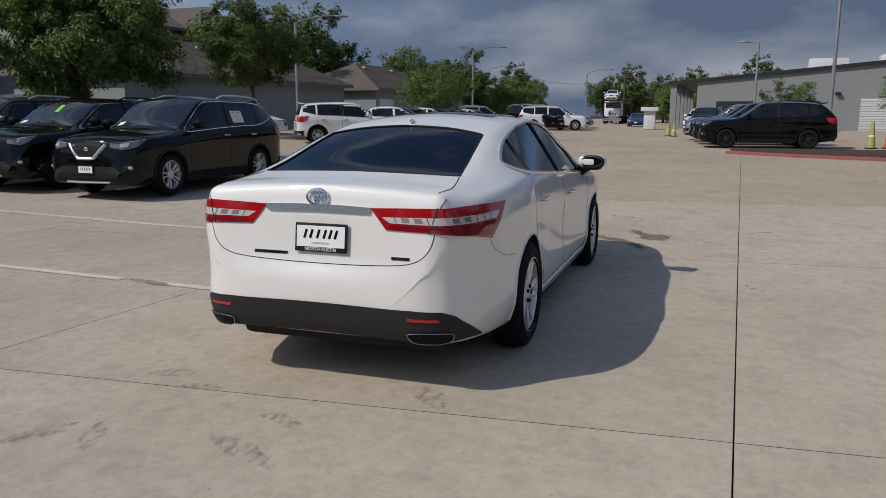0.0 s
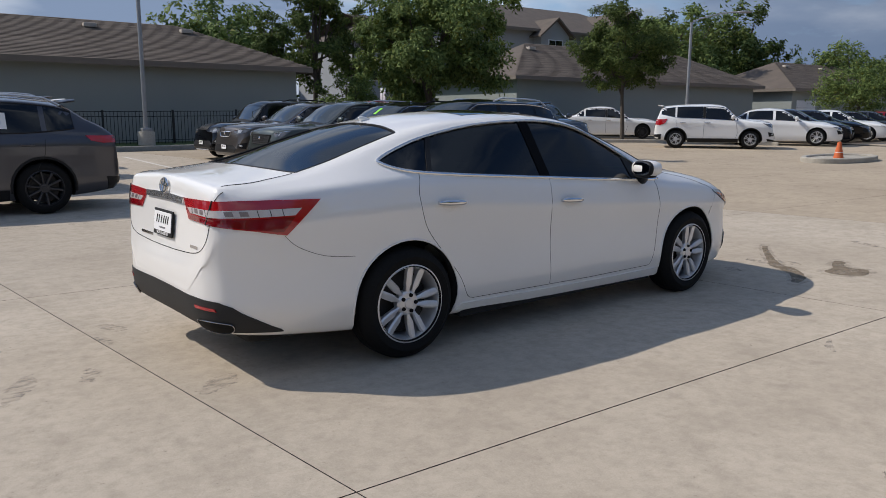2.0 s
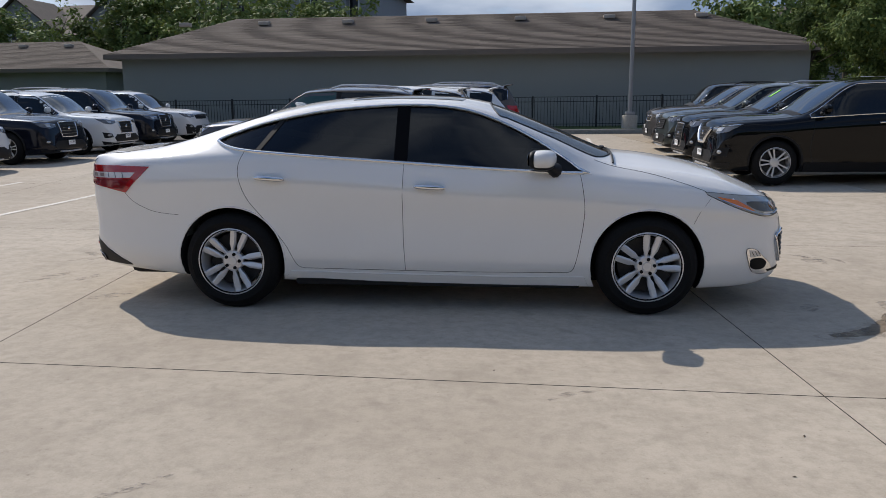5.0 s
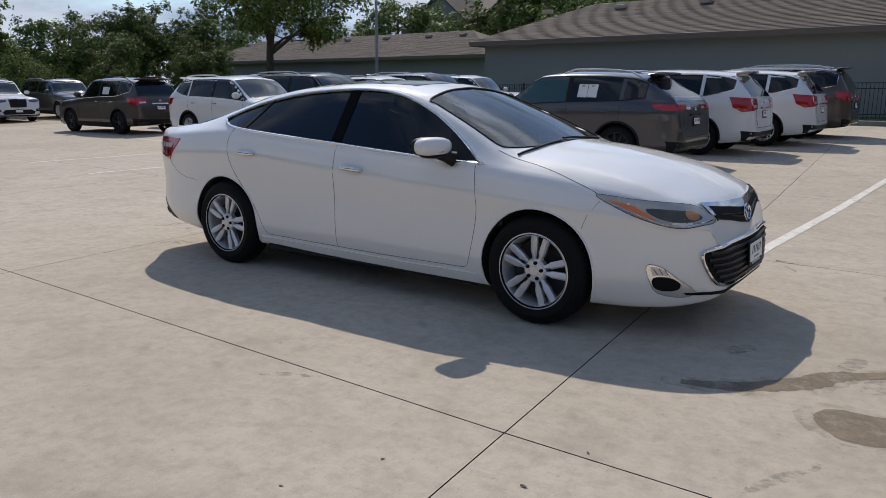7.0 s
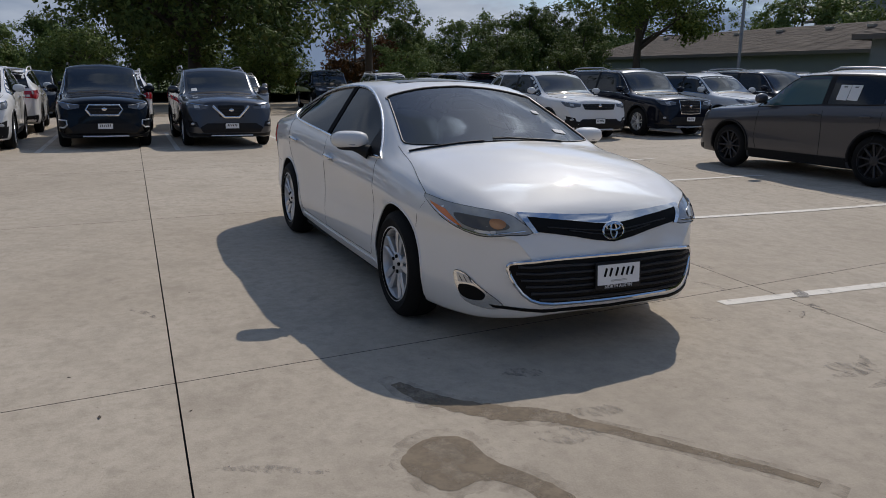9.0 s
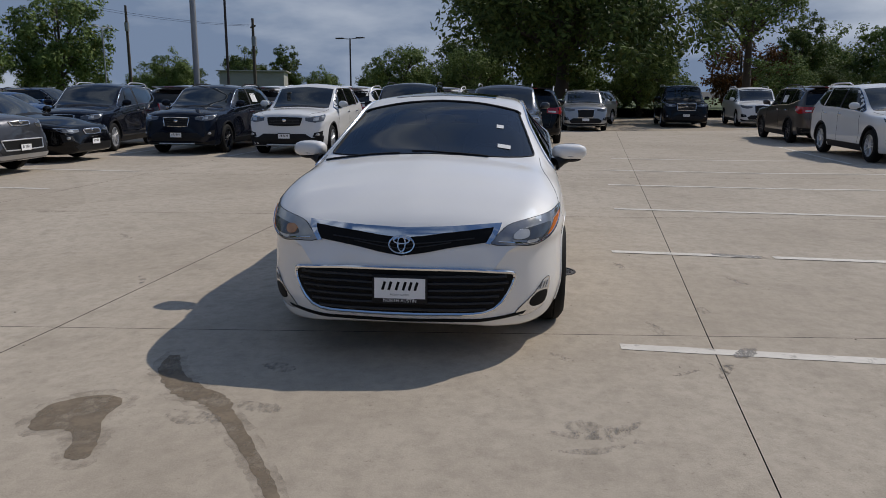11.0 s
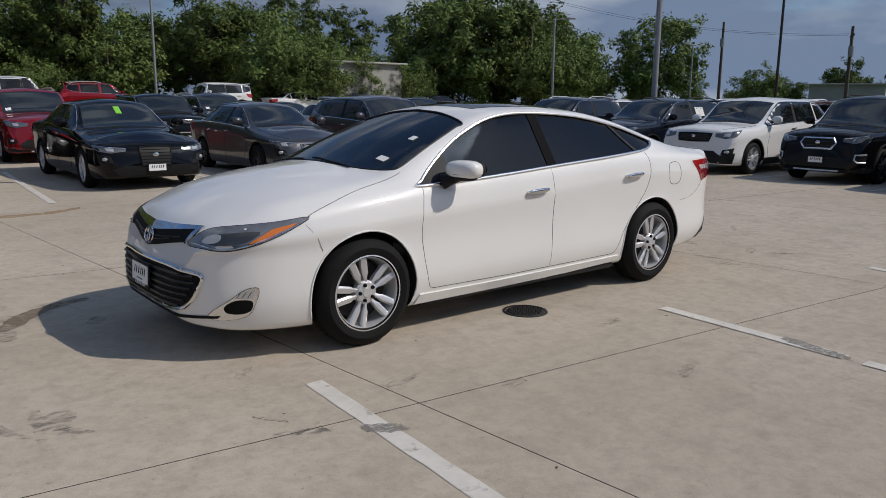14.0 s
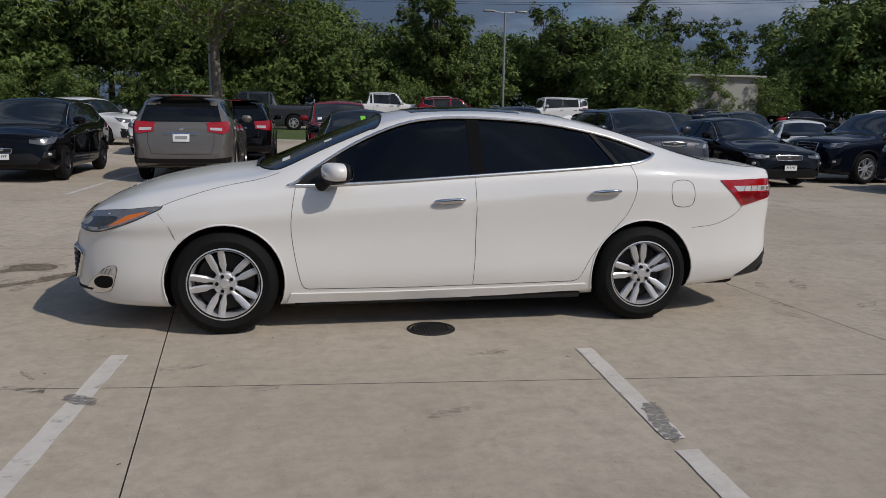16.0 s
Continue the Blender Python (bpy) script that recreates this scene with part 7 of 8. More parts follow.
# ---- poles ----
def lamp_post(x, y, top, label, material, arms=((0.9, 0),), base=0.5, radius=0.075, turn=0.0):
    """A straight steel lamp post on a concrete foot, with shoebox heads."""
    p = thing("street_lamp", label, "street lamp", at=pose(x, y, rise(x, y), 0, 0, turn))
    if base:
        part("concrete_foot", lathe([(0.0, base), (0.27, base), (0.29, base - 0.03), (0.29, -0.1)], 24), KERB, p).matrix_basis = pose(0, 0, 0, 90)
        part("base_cover", box((-0.17, -0.17, base), (0.17, 0.17, base + 0.12), 0.02), material, p)
    part("post", tube([(0, 0, base), (0, 0, base + (top - base) * 0.5), (0, 0, top)], [radius, radius * 0.92, radius * 0.8], 12), material, p)
    for length, ang in arms:
        c, s = math.cos(radians(ang)), math.sin(radians(ang))
        part("arm", tube([(0, 0, top - 0.06), (c * length, s * length, top)], 0.03, 6), material, p)
        h = part("lamp_head", box((-0.34, -0.17, -0.05), (0.34, 0.17, 0.05), 0.03), material, p)
        h.matrix_basis = pose(c * (length + 0.2), s * (length + 0.2), top + 0.02, 0, 0, ang)
    return p


lamp_post(4.85, 23.2, 8.4, "grey steel lamp post on a round concrete foot", GALV, ((0.8, -90),), 0.62)
lamp_post(-20.8, 23.9, 8.0, "grey steel lamp post by the kerb", GALV, ((0.8, -90),), 0.6)
lamp_post(-14.4, -8.5, 8.5, "grey steel lamp post between parked cars", GALV, ((0.8, 0), (0.8, 180)), 0.6, 0.085)
lamp_post(-34.8, -15.7, 8.0, "dark lamp post with two lamp heads", DARKPOLE, ((0.7, 60), (0.7, 240)), 0.6)
lamp_post(-57.0, -14.0, 5.9, "dark lamp post with two lamp heads", DARKPOLE, ((0.8, 70), (0.8, 250)), 0.4)
lamp_post(-35.5, -32.0, 6.9, "pale steel lamp post at the lot's edge", GALV, ((0.9, 150),), 0.4, 0.08)
lamp_post(-11.4, -40.3, 6.85, "pale steel lamp post with two lamp heads", GALV, ((0.8, 0), (0.8, 180)), 0.4, 0.08)
lamp_post(-58.0, -36.0, 6.4, "pale steel lamp post at the lot's edge", GALV, ((0.9, 0), (0.9, 180)), 0.4, 0.07)
lamp_post(5.6, -38.0, 7.5, "pale steel lamp post behind a tree", GALV, ((0.9, 90),), 0.4, 0.08)
lamp_post(33.0, -7.2, 9.5, "grey steel lamp post in front of the service building", GALV, ((0.8, 90),), 0.6, 0.085)
lamp_post(56.0, -5.2, 6.5, "pale steel lamp post in front of the service building", GALV, ((0.8, 90),), 0.4, 0.10)


def curved_lamp(x, y, top, reach, turn, label="galvanised street lamp with a long curved arm"):
    p = thing("street_lamp", label, "street lamp", at=pose(x, y, rise(x, y), 0, 0, turn))
    part("post", tube([(0, 0, 0), (0, 0, top * 0.6), (0, 0, top)], [0.10, 0.085, 0.07], 10), GALV, p)
    part("arm", tube(smooth_xyz([(0, 0, top - 0.1), (0.25, 0, top + 0.12), (reach * 0.6, 0, top + 0.42), (reach, 0, top + 0.5)]), 0.038, 6), GALV, p)
    part("lamp_head", ovoid((0.38, 0.15, 0.07), pose(reach + 0.25, 0, top + 0.48)), GALV, p)


def smooth_xyz(pts, n=5):
    a = smooth_line([(p[0], p[2]) for p in pts], n)
    return [(u, pts[0][1], v) for u, v in a]


curved_lamp(33.0, 20.2, 6.0, 2.4, -50)
curved_lamp(62.0, 18.5, 6.6, 2.6, -60)
curved_lamp(88.0, 12.0, 6.0, 2.6, -75)
curved_lamp(80.0, 22.0, 6.0, 2.6, -75)


def utility_pole(x, y, top, arm=0):
    p = thing("utility_pole", "weathered wooden utility pole with a crossarm", "utility pole", at=pose(x, y, rise(x, y), 0, 0, arm))
    part("post", tube([(0, 0, 0), (0, 0, top)], [0.17, 0.11], 10), WOODPOLE, p)
    part("crossarm", box((-1.1, -0.05, top - 0.8), (1.1, 0.05, top - 0.65)), WOODPOLE, p)
    part("transformer", tube([(0.3, 0, top - 2.4), (0.3, 0, top - 1.6)], 0.22, 12), GALV, p)
    return p


utility_pole(-45.0, -43.5, 11.0, 30)
utility_pole(-62.0, -24.0, 8.0, 30)
utility_pole(-66.0, -38.0, 9.0, 30)
utility_pole(105.0, 24.0, 7.6, 70)
utility_pole(108.0, 9.5, 7.2, 70)
for a, b in (((-45.0, -43.5, 10.4), (-62.0, -24.0, 7.0)), ((105.0, 24.0, 7.1), (108.0, 9.5, 6.7)), ((-45.0, -43.5, 10.2), (20.0, -52.0, 9.6))):
    a, b = Vector(a), Vector(b)
    for off in (-0.9, 0.9):
        pts = [a.lerp(b, k / 10) + Vector((off * 0.5, off * 0.5, -1.0 * (1 - (2 * k / 10 - 1) ** 2))) for k in range(11)]
        tagged(link("overhead_wire", tube(pts, 0.012, 4), INK), "thin black overhead wire between poles", "wire", "overhead wires")


def cone(x, y, h, material, label):
    c = thing("traffic_cone", label, "traffic cone", "cones", at=pose(x, y, rise(x, y) + 0.0))
    part("cone", lathe([(0.035, h), (0.05, h - 0.01), (0.15, 0.03), (0.0, 0.03)], 18), material, c).matrix_basis = pose(0, 0, 0, 90)
    part("foot", box((-0.19, -0.19, 0), (0.19, 0.19, 0.035), 0.01), INK, c)
    part("collar", lathe([(0.078, h * 0.68), (0.108, h * 0.45)], 18), PAPER, c).matrix_basis = pose(0, 0, 0, 90)


cone(18.6, 5.55, 0.55, CONEMAT, "faded orange traffic cone on the island")
cone(25.4, -7.6, 0.95, CONEYEL, "tall yellow-green traffic cone by the parked cars")
cone(25.6, -8.2, 0.90, CONEMAT, "faded orange traffic cone by the parked cars")
cone(41.0, 0.2, 0.7, CONEYEL, "tall yellow-green traffic cone by the parked cars")
cone(39.0, -0.2, 0.7, CONEYEL, "tall yellow-green traffic cone by the parked cars")
sg = thing("sign_post", "small white sign on a thin post", "sign", at=pose(12.2, 19.2, 0.3))
part("post", tube([(0, 0, 0), (0, 0, 2.1)], 0.03, 8), GALV, sg)
part("board", box((-0.02, -0.16, 1.65), (0.01, 0.16, 2.15), 0.01), WHITEWALL, sg)

# ---- trees ----
def tree(name, label, seed, height, crown_r, crown_lo, trunk_r, leaves, leaf, material, at, limbs=7, squash=1.0, spread=0.9, droop=0.0, bark=None, far=False):
    """A tapered trunk that forks into limbs and twigs, and a crown of many single leaves grouped in uneven clumps."""
    rng = random.Random(seed)
    t = thing(name, label, "tree", at=at)
    wood = bmesh.new()
    fork = crown_lo * rng.uniform(0.75, 0.95)
    lean = Vector((rng.uniform(-0.3, 0.3), rng.uniform(-0.3, 0.3), 0)) * (height / 8)
    tip = Vector((lean.x, lean.y, height * 0.86))
    trunk = [Vector((0, 0, -0.1)), Vector((lean.x * 0.1, lean.y * 0.1, fork * 0.5)), Vector((lean.x * 0.3, lean.y * 0.3, fork)), tip * 0.75 + Vector((rng.uniform(-0.2, 0.2), 0, 0)), tip]
    tube(trunk, [trunk_r * 1.25, trunk_r, trunk_r * 0.85, trunk_r * 0.4, trunk_r * 0.1], 9, bm=wood)
    clumps = []
    mid = (height + crown_lo) / 2
    half = (height - crown_lo) / 2
    for i in range(limbs):
        a = 2 * math.pi * (i + rng.uniform(-0.3, 0.3)) / limbs
        zz = rng.uniform(-0.75, 0.75)
        rr = crown_r * math.sqrt(max(0.1, 1 - zz * zz)) * rng.uniform(0.6, 1.0)
        end = Vector((math.cos(a) * rr, math.sin(a) * rr * squash, mid + zz * half))
        start = trunk[2].lerp(trunk[3], rng.uniform(0.0, 0.3 if bark else 0.7))
        bend = start.lerp(end, 0.5) + Vector((rng.uniform(-0.2, 0.2), rng.uniform(-0.2, 0.2), rng.uniform(0.0, 0.35))) * crown_r * 0.3
        tube([start, start.lerp(bend, 0.6), bend, end], [trunk_r * (0.62 if bark else 0.5), trunk_r * 0.40, trunk_r * 0.26, trunk_r * 0.06], 6, bm=wood)
        clumps.append((end, crown_r * rng.uniform(0.26, 0.42)))
        for _ in range(3):
            e2 = bend.lerp(end, rng.uniform(0.1, 1)) + Vector((rng.gauss(0, 1), rng.gauss(0, 1), rng.gauss(0, 0.8))) * crown_r * 0.28
            tube([bend, bend.lerp(e2, 0.5), e2], [trunk_r * 0.18, trunk_r * 0.12, trunk_r * 0.03], 5, bm=wood)
            clumps.append((e2, crown_r * rng.uniform(0.20, 0.34)))
    for _ in range(int(limbs * 2.2)):
        u, v, w = rng.gauss(0, 1), rng.gauss(0, 1), rng.gauss(0, 1)
        l = math.sqrt(u * u + v * v + w * w) or 1
        k = rng.uniform(0.55, 1.0)
        c = Vector((u / l * crown_r * k, v / l * crown_r * squash * k, mid + w / l * half * k))
        clumps.append((c, crown_r * rng.uniform(0.18, 0.36)))
    part("trunk", wood, bark or BARK, t)
    # each clump breaks up into uneven tufts
    tufts = []
    for c, r in clumps:
        for _ in range(5):
            o = Vector((rng.gauss(0, 1), rng.gauss(0, 1), rng.gauss(0, 0.8)))
            tufts.append((c + o.normalized() * r * rng.uniform(0.35, 0.95), r * rng.uniform(0.36, 0.62)))
    clumps = tufts
    total = sum(r ** 2 for _, r in clumps)
    heart = Vector((0, 0, mid))
    verts, faces = [], []
    for c, r in clumps:
        n = int(leaves * r * r / total)
        for _ in range(n):
            u, v, w = rng.gauss(0, 1), rng.gauss(0, 1), rng.gauss(0, 0.8)
            l = math.sqrt(u * u + v * v + w * w) or 1
            k = r * rng.random() ** 0.45
            p = c + Vector((u / l, v / l, w / l * spread)) * k
            if p.z < crown_lo * 0.7:
                continue
            face = (p - heart).normalized() * 0.55 + Vector((u / l, v / l, w / l)) * 0.5 + Vector((rng.gauss(0, 0.5), rng.gauss(0, 0.5), 0.45 + rng.gauss(0, 0.5)))
            d = Vector((rng.gauss(0, 1), rng.gauss(0, 1), rng.gauss(-0.35 - droop, 0.6)))
            s = d.cross(face).normalized()
            d = face.cross(s).normalized()
            size = leaf * rng.uniform(0.6, 1.35)
            f = d.cross(s) * size * 0.16
            b = len(verts)
            if far:
                verts += [p - s * size * 0.30, p + d * size + f, p + s * size * 0.30]
                faces.append((b, b + 1, b + 2))
                continue
            verts += [p, p + d * size * 0.5 + s * size * 0.24 + f, p + d * size, p + d * size * 0.5 - s * size * 0.24 + f]
            faces.append((b, b + 1, b + 2, b + 3))
    me = bpy.data.meshes.new("crown")
    me.from_pydata([tuple(v) for v in verts], [], faces)
    me.materials.append(material)
    cr = new("crown", me)
    cr.parent = t
    return t


def at_ground(x, y, turn=0.0, scale=1.0):
    return pose(x, y, rise(x, y), 0, 0, turn) @ Matrix.Diagonal((scale, scale, scale, 1))


def more(source, x, y, turn, scale=1.0, label=""):
    c = copy_thing(source, pose(x, y, rise(x, y), 0, 0, turn))
    c.scale = (scale, scale, scale)
    return tagged(c, label) if label else c


# island and verge trees near the lot
tree("tree", "broad bright green tree standing in a planting island", 11, 4.85, 1.95, 1.6, 0.11, 34000, 0.125, LEAF_A, at_ground(9.3, 12.6, 30), limbs=11, droop=0.5)
tree("tree", "slender dark green young oak in a kerbed bed", 23, 6.0, 1.75, 1.9, 0.085, 26000, 0.125, LEAF_C, at_ground(22.4, 16.2, 80), limbs=10)
tree("tree", "small feathery tree beside the lane", 37, 3.9, 2.4, 1.5, 0.10, 8000, 0.17, LEAF_A, at_ground(43.0, 15.4, 10), limbs=10)
slim = tree("tree", "tall slim dark tree behind the garages", 41, 8.6, 1.35, 1.6, 0.14, 9000, 0.18, LEAF_C, at_ground(14.3, 27.9, 0), limbs=12)
more(slim, 16.6, 28.2, 130, 0.80)
more(slim, 14.8, 33.0, 200, 0.8)
bush_tree = tree("tree", "small bushy tree at the lane's end", 47, 4.0, 1.9, 0.9, 0.09, 7000, 0.16, LEAF_A, at_ground(57.5, -7.5, 0), limbs=9)
more(bush_tree, 44.0, -13.5, 120, 1.05, "small bushy tree in front of the service building")
more(bush_tree, 15.2, 26.6, 40, 0.8, "small bushy tree beside the garages")
more(bush_tree, -36.0, 14.0, 40, 0.9, "light green bush at the wood's edge")
# large live oak with open limbs
oak = tree("tree", "large dark live oak with spreading limbs", 5, 9.0, 6.8, 3.2, 0.40, 26000, 0.34, LEAF_C, at_ground(-38.0, 2.5, 15), limbs=15, squash=0.95)
tree("tree", "tall open-crowned tree with bare lower limbs", 8, 8.6, 3.6, 4.8, 0.24, 8000, 0.24, LEAF_A, at_ground(-41.0, 13.4, 0), limbs=8)
tree("tree", "leaning pecan with thin light green leaves", 9, 9.0, 4.2, 3.4, 0.24, 16000, 0.23, LEAF_B, at_ground(-30.0, 25.5, 50), limbs=9)
# woods all round, the undergrowth below the oak first
wood_a = tree("tree", "dense green roadside tree", 61, 10.5, 4.6, 1.2, 0.26, 14000, 0.35, LEAF_A, at_ground(-39.5, -50.0, 0), limbs=15, far=True)
wood_b = tree("tree", "dense dark green roadside tree", 67, 12.0, 4.2, 1.6, 0.28, 14000, 0.35, LEAF_C, at_ground(-44.5, -47.5, 0), limbs=15, far=True)
wood_c = tree("tree", "rounded green roadside tree", 71, 8.2, 4.4, 0.6, 0.24, 13000, 0.33, LEAF_A, at_ground(-48.5, -45.5, 0), limbs=15, far=True)
wood_d = tree("tree", "tall ragged roadside tree", 73, 13.5, 3.6, 2.5, 0.24, 12500, 0.35, LEAF_C, at_ground(9.5, -50.0, 0), limbs=13, far=True)
rust = tree("tree", "rust-brown leafed tree at the wood's edge", 79, 5.6, 2.8, 1.0, 0.18, 7000, 0.24, LEAF_D, at_ground(-50.0, 15.5, 0), limbs=10)
kinds = [wood_a, wood_b, wood_c, wood_d]
for x, y, turn, size in ((-46.0, -3.0, 20, 0.55), (-48.0, 3.0, 120, 0.62), (-45.5, 8.0, 240, 0.50), (-49.0, -8.5, 320, 0.48)):
    more(wood_c if turn % 40 else wood_a, x, y, turn, size, "dark green undergrowth tree behind the oak")
rng = random.Random(17)
# south edge
for i, x in enumerate(range(-62, 40, 5)):
    if -41 < x < -30 and i % 2:
        continue
    more(kinds[i % 4], x + rng.uniform(-1.5, 1.5), -49 + rng.uniform(-3, 2) - (6 if x < -45 else 0), rng.uniform(0, 360), rng.uniform(0.85, 1.1) * (0.70 if -34 < x < -23 else 0.72 if -23 <= x < 0 else 0.95))
for i, x in enumerate(range(-60, 44, 12)):
    more(kinds[(i * 3 + 1) % 4], x + rng.uniform(-2, 2), -59 + rng.uniform(-3, 3), rng.uniform(0, 360), rng.uniform(1.0, 1.25) * (0.66 if -42 < x < -26 else 0.62 if -26 <= x < 0 else 0.95))
tree("tree", "large bright tree with a pale forked trunk", 83, 10.5, 5.6, 4.6, 0.27, 15000, 0.22, LEAF_B, at_ground(5.0, -35.5, 0), limbs=12, bark=PALEBARK)
for x, y, source, s in ((-3.0, -52.5, wood_a, 0.78), (-7.5, -54.0, wood_b, 0.70), (-13.5, -53.5, wood_a, 0.74), (-18.0, -54.5, wood_b, 0.64)):
    more(source, x, y, 47 * x, s)
more(wood_c, -20.5, -40.0, 40, 0.62)
more(bush_tree, -28.6, -39.0, 70, 1.0, "light green bush in front of the shed")
more(bush_tree, -24.6, -39.4, 200, 0.95, "light green bush in front of the shed")
more(wood_c, -19.6, -41.4, 290, 0.72)
more(bush_tree, -20.6, -38.6, 20, 1.25, "light green bush beside the shed")
more(bush_tree, -25.8, -40.6, 140, 0.8)
more(bush_tree, -22.6, -39.8, 260, 1.0, "light green bush in front of the shed")
more(wood_c, -45.0, -40.5, 240, 0.75)
for i in range(9):
    more(wood_c, -6 + i * 4.2 + rng.uniform(-1, 1), -46.5 + rng.uniform(-1, 1), rng.uniform(0, 360), rng.uniform(0.34, 0.46), "low green bush below the woods")
# south-west and west
for x, y, k, s in ((-64, -44, 0, 1.00), (-70, -36, 2, 0.58), (-76, -30, 1, 0.54), (-84, -24, 2, 0.50), (-92, -18, 0, 0.43), (-98, -10, 2, 0.43), (-96, -4, 0, 0.40), (-90, -30, 3, 0.54),
                   # dark-leaved kinds only: the woods' shaded side is put into leaf colour
                   (-52, 20, 3, 0.53), (-56, 10, 1, 0.55), (-58, 2, 1, 0.51), (-60, -4, 1, 0.62), (-48, 26, 1, 0.48), (-44, 31, 3, 0.51), (-54, 30, 1, 0.56), (-60, 36, 3, 0.64), (-40, 28.5, 1, 0.41), (-62, 24, 1, 0.49), (-58, -8, 1, 0.37),
                   (-38, 20.5, 1, 0.29), (-43.5, 19, 1, 0.31), (-47, 8, 1, 0.31), (-36, 24.5, 1, 0.34)):
    more(kinds[k], x, y, rng.uniform(0, 360), s)
for i in range(16):
    a = radians(168 + i * 3.4)
    r = 96 + rng.uniform(-6, 8)
    more(kinds[(2, 0, 2, 1)[i % 4]], r * math.cos(a), r * math.sin(a), rng.uniform(0, 360), rng.uniform(0.36, 0.48))
for x, y, k, s in ((-67, 27, 2, 0.82), (-66, 33, 0, 0.76), (-64, 40, 1, 0.82), (-58, 44, 2, 0.95)):
    more(kinds[k], x, y, rng.uniform(0, 360), s)
# north, behind the garages
for x, y, k, s in ((-9.0, 39.0, 2, 0.8), (-13, 40.0, 0, 0.75), (-17.0, 41.5, 2, 0.95), (-22.0, 46.5, 0, 0.9), (-27.0, 48.0, 1, 0.85), (-33.0, 48.5, 2, 0.9), (-39.0, 48.0, 0, 0.85), (-45.0, 49, 2, 0.8), (14.5, 40, 2, 0.95), (52.0, 38.0, 1, 0.85), (56.5, 37.0, 0, 0.95), (61.0, 34.0, 1, 0.95), (49.0, 33.5, 0, 0.9)):
    more(kinds[k], x, y, rng.uniform(0, 360), s)
# east, beyond the far rows
for i in range(26):
    x, y = 78 + rng.uniform(-4, 12), 44 - i * 2.3
    if y < 15:
        x += 42
    more(kinds[i % 4], x, y, rng.uniform(0, 360), rng.uniform(0.42, 0.58) + (0.2 if y < 15 else 0.0))
for x, y, k, s in ((62, 24.5, 0, 0.68), (66, 27, 2, 0.72), (70, 22, 1, 0.66), (74, 18, 2, 0.62), (118, -4, 2, 0.7), (122, -12, 0, 0.7), (100, 2, 2, 0.62), (96, -2, 0, 0.6)):
    more(kinds[k], x, y, rng.uniform(0, 360), s)

# ---- parked rows ----
def stand(x, y, heading):
    """Where a car stands: the middle between its axles."""
    return pose(x, y, rise(x, y) + 0.0, 0, 0, heading)


def nose_at(sp, x, y, heading):
    d = sp["wb"] / 2 + sp["foh"]
    return stand(x - d * math.cos(radians(heading)), y - d * math.sin(radians(heading)), heading)


def tail_at(sp, x, y, heading):
    d = sp["L"] - (sp["wb"] / 2 + sp["foh"])
    return stand(x + d * math.cos(radians(heading)), y + d * math.sin(radians(heading)), heading)


# row facing west, with its papers in the windows
sp = spec(vee=True, paper=(-1, 1), grille=(0.90, 0.66, 15), bars=3, sticker=True, rail_mat=ALLOY, lamp_in=23)
vehicle("suv", "black crossover with a chrome vee grille and papers in its windows", sp, BLACK, nose_at(sp, 3.72, 7.48, 180), "north row", "car")
sp = spec(H=1.64, grille=(0.86, 0.42, 17), bars=7, frame_mat=DULLCHROME, paper=(1,), tag=True, paired=False, spokes=9, alloy=DARKALLOY, lamp_in=28, rail_mat=TRIM, sticker=True)
vehicle("suv", "black crossover with a large dark spindle grille", sp, BLACK, nose_at(sp, 3.82, 9.85, 180), "north row", "car")
sp = spec(H=1.66, grille=(0.86, 0.66, 24), bars=4, frame_mat=TRIM, alloy=DARKALLOY, bright=False, trim=TRIM, lamp_in=30)
vehicle("suv", "green-grey crossover with a wide black grille", sp, GREENGREY, nose_at(sp, 3.86, 12.15, 180), "north row", "car")
sp = spec(L=4.45, H=1.63, grille=(0.86, 0.74, 17), bars=2, rails=False, clad=False)
vehicle("suv", "silver-grey compact crossover with a small grille", sp, BROWN, nose_at(sp, 4.0, 14.45, 180), "north row", "car")
sp = spec(BOXY, L=4.25, H=1.69, grille=(1.00, 0.84, 20), bars=6, rails=True, rail_mat=TRIM, frame=False, trim=TRIM, clad=True)
vehicle("suv", "boxy black small crossover with slotted grille", sp, BLACK, nose_at(sp, 4.4, 17.0, 180), "north row", "car")

# row across the bay heads, seen from its flank and tails
RDX = spec(L=4.76, W=1.90, H=1.66, wb=2.75, foh=0.92, rake=0.62, belt=1.08, tail_in=14, tail_out=57, tail_h=0.055, tail_z=1.04, paper=(1,), alloy=DARKALLOY, paired=False, spokes=10, slim=0.7, rim=0.25, tyre=0.365, rear_plate=0.80, trim=TRIM, bright=False, pillar=-0.02, kick=0.06, front_glass=TEALGLASS)
vehicle("suv", "dark grey crossover with papers in its rear window", RDX, GUN, stand(-3.0, 8.40, 180), "rear row", "car")
sor = vehicle("suv", "white seven-seat crossover with red tail lamps", SORENTO, WHITE, tail_at(SORENTO, -0.15, 11.5, 180), "rear row", "car")
recoloured(sor, tail_at(SORENTO, 0.45, 14.2, 180), WHITE, "white seven-seat crossover with red tail lamps", "rear row")
big = vehicle("suv", "dark brown full-size crossover with roof rails", BIG, BROWN, tail_at(BIG, 0.75, 17.0, 180), "rear row", "car")

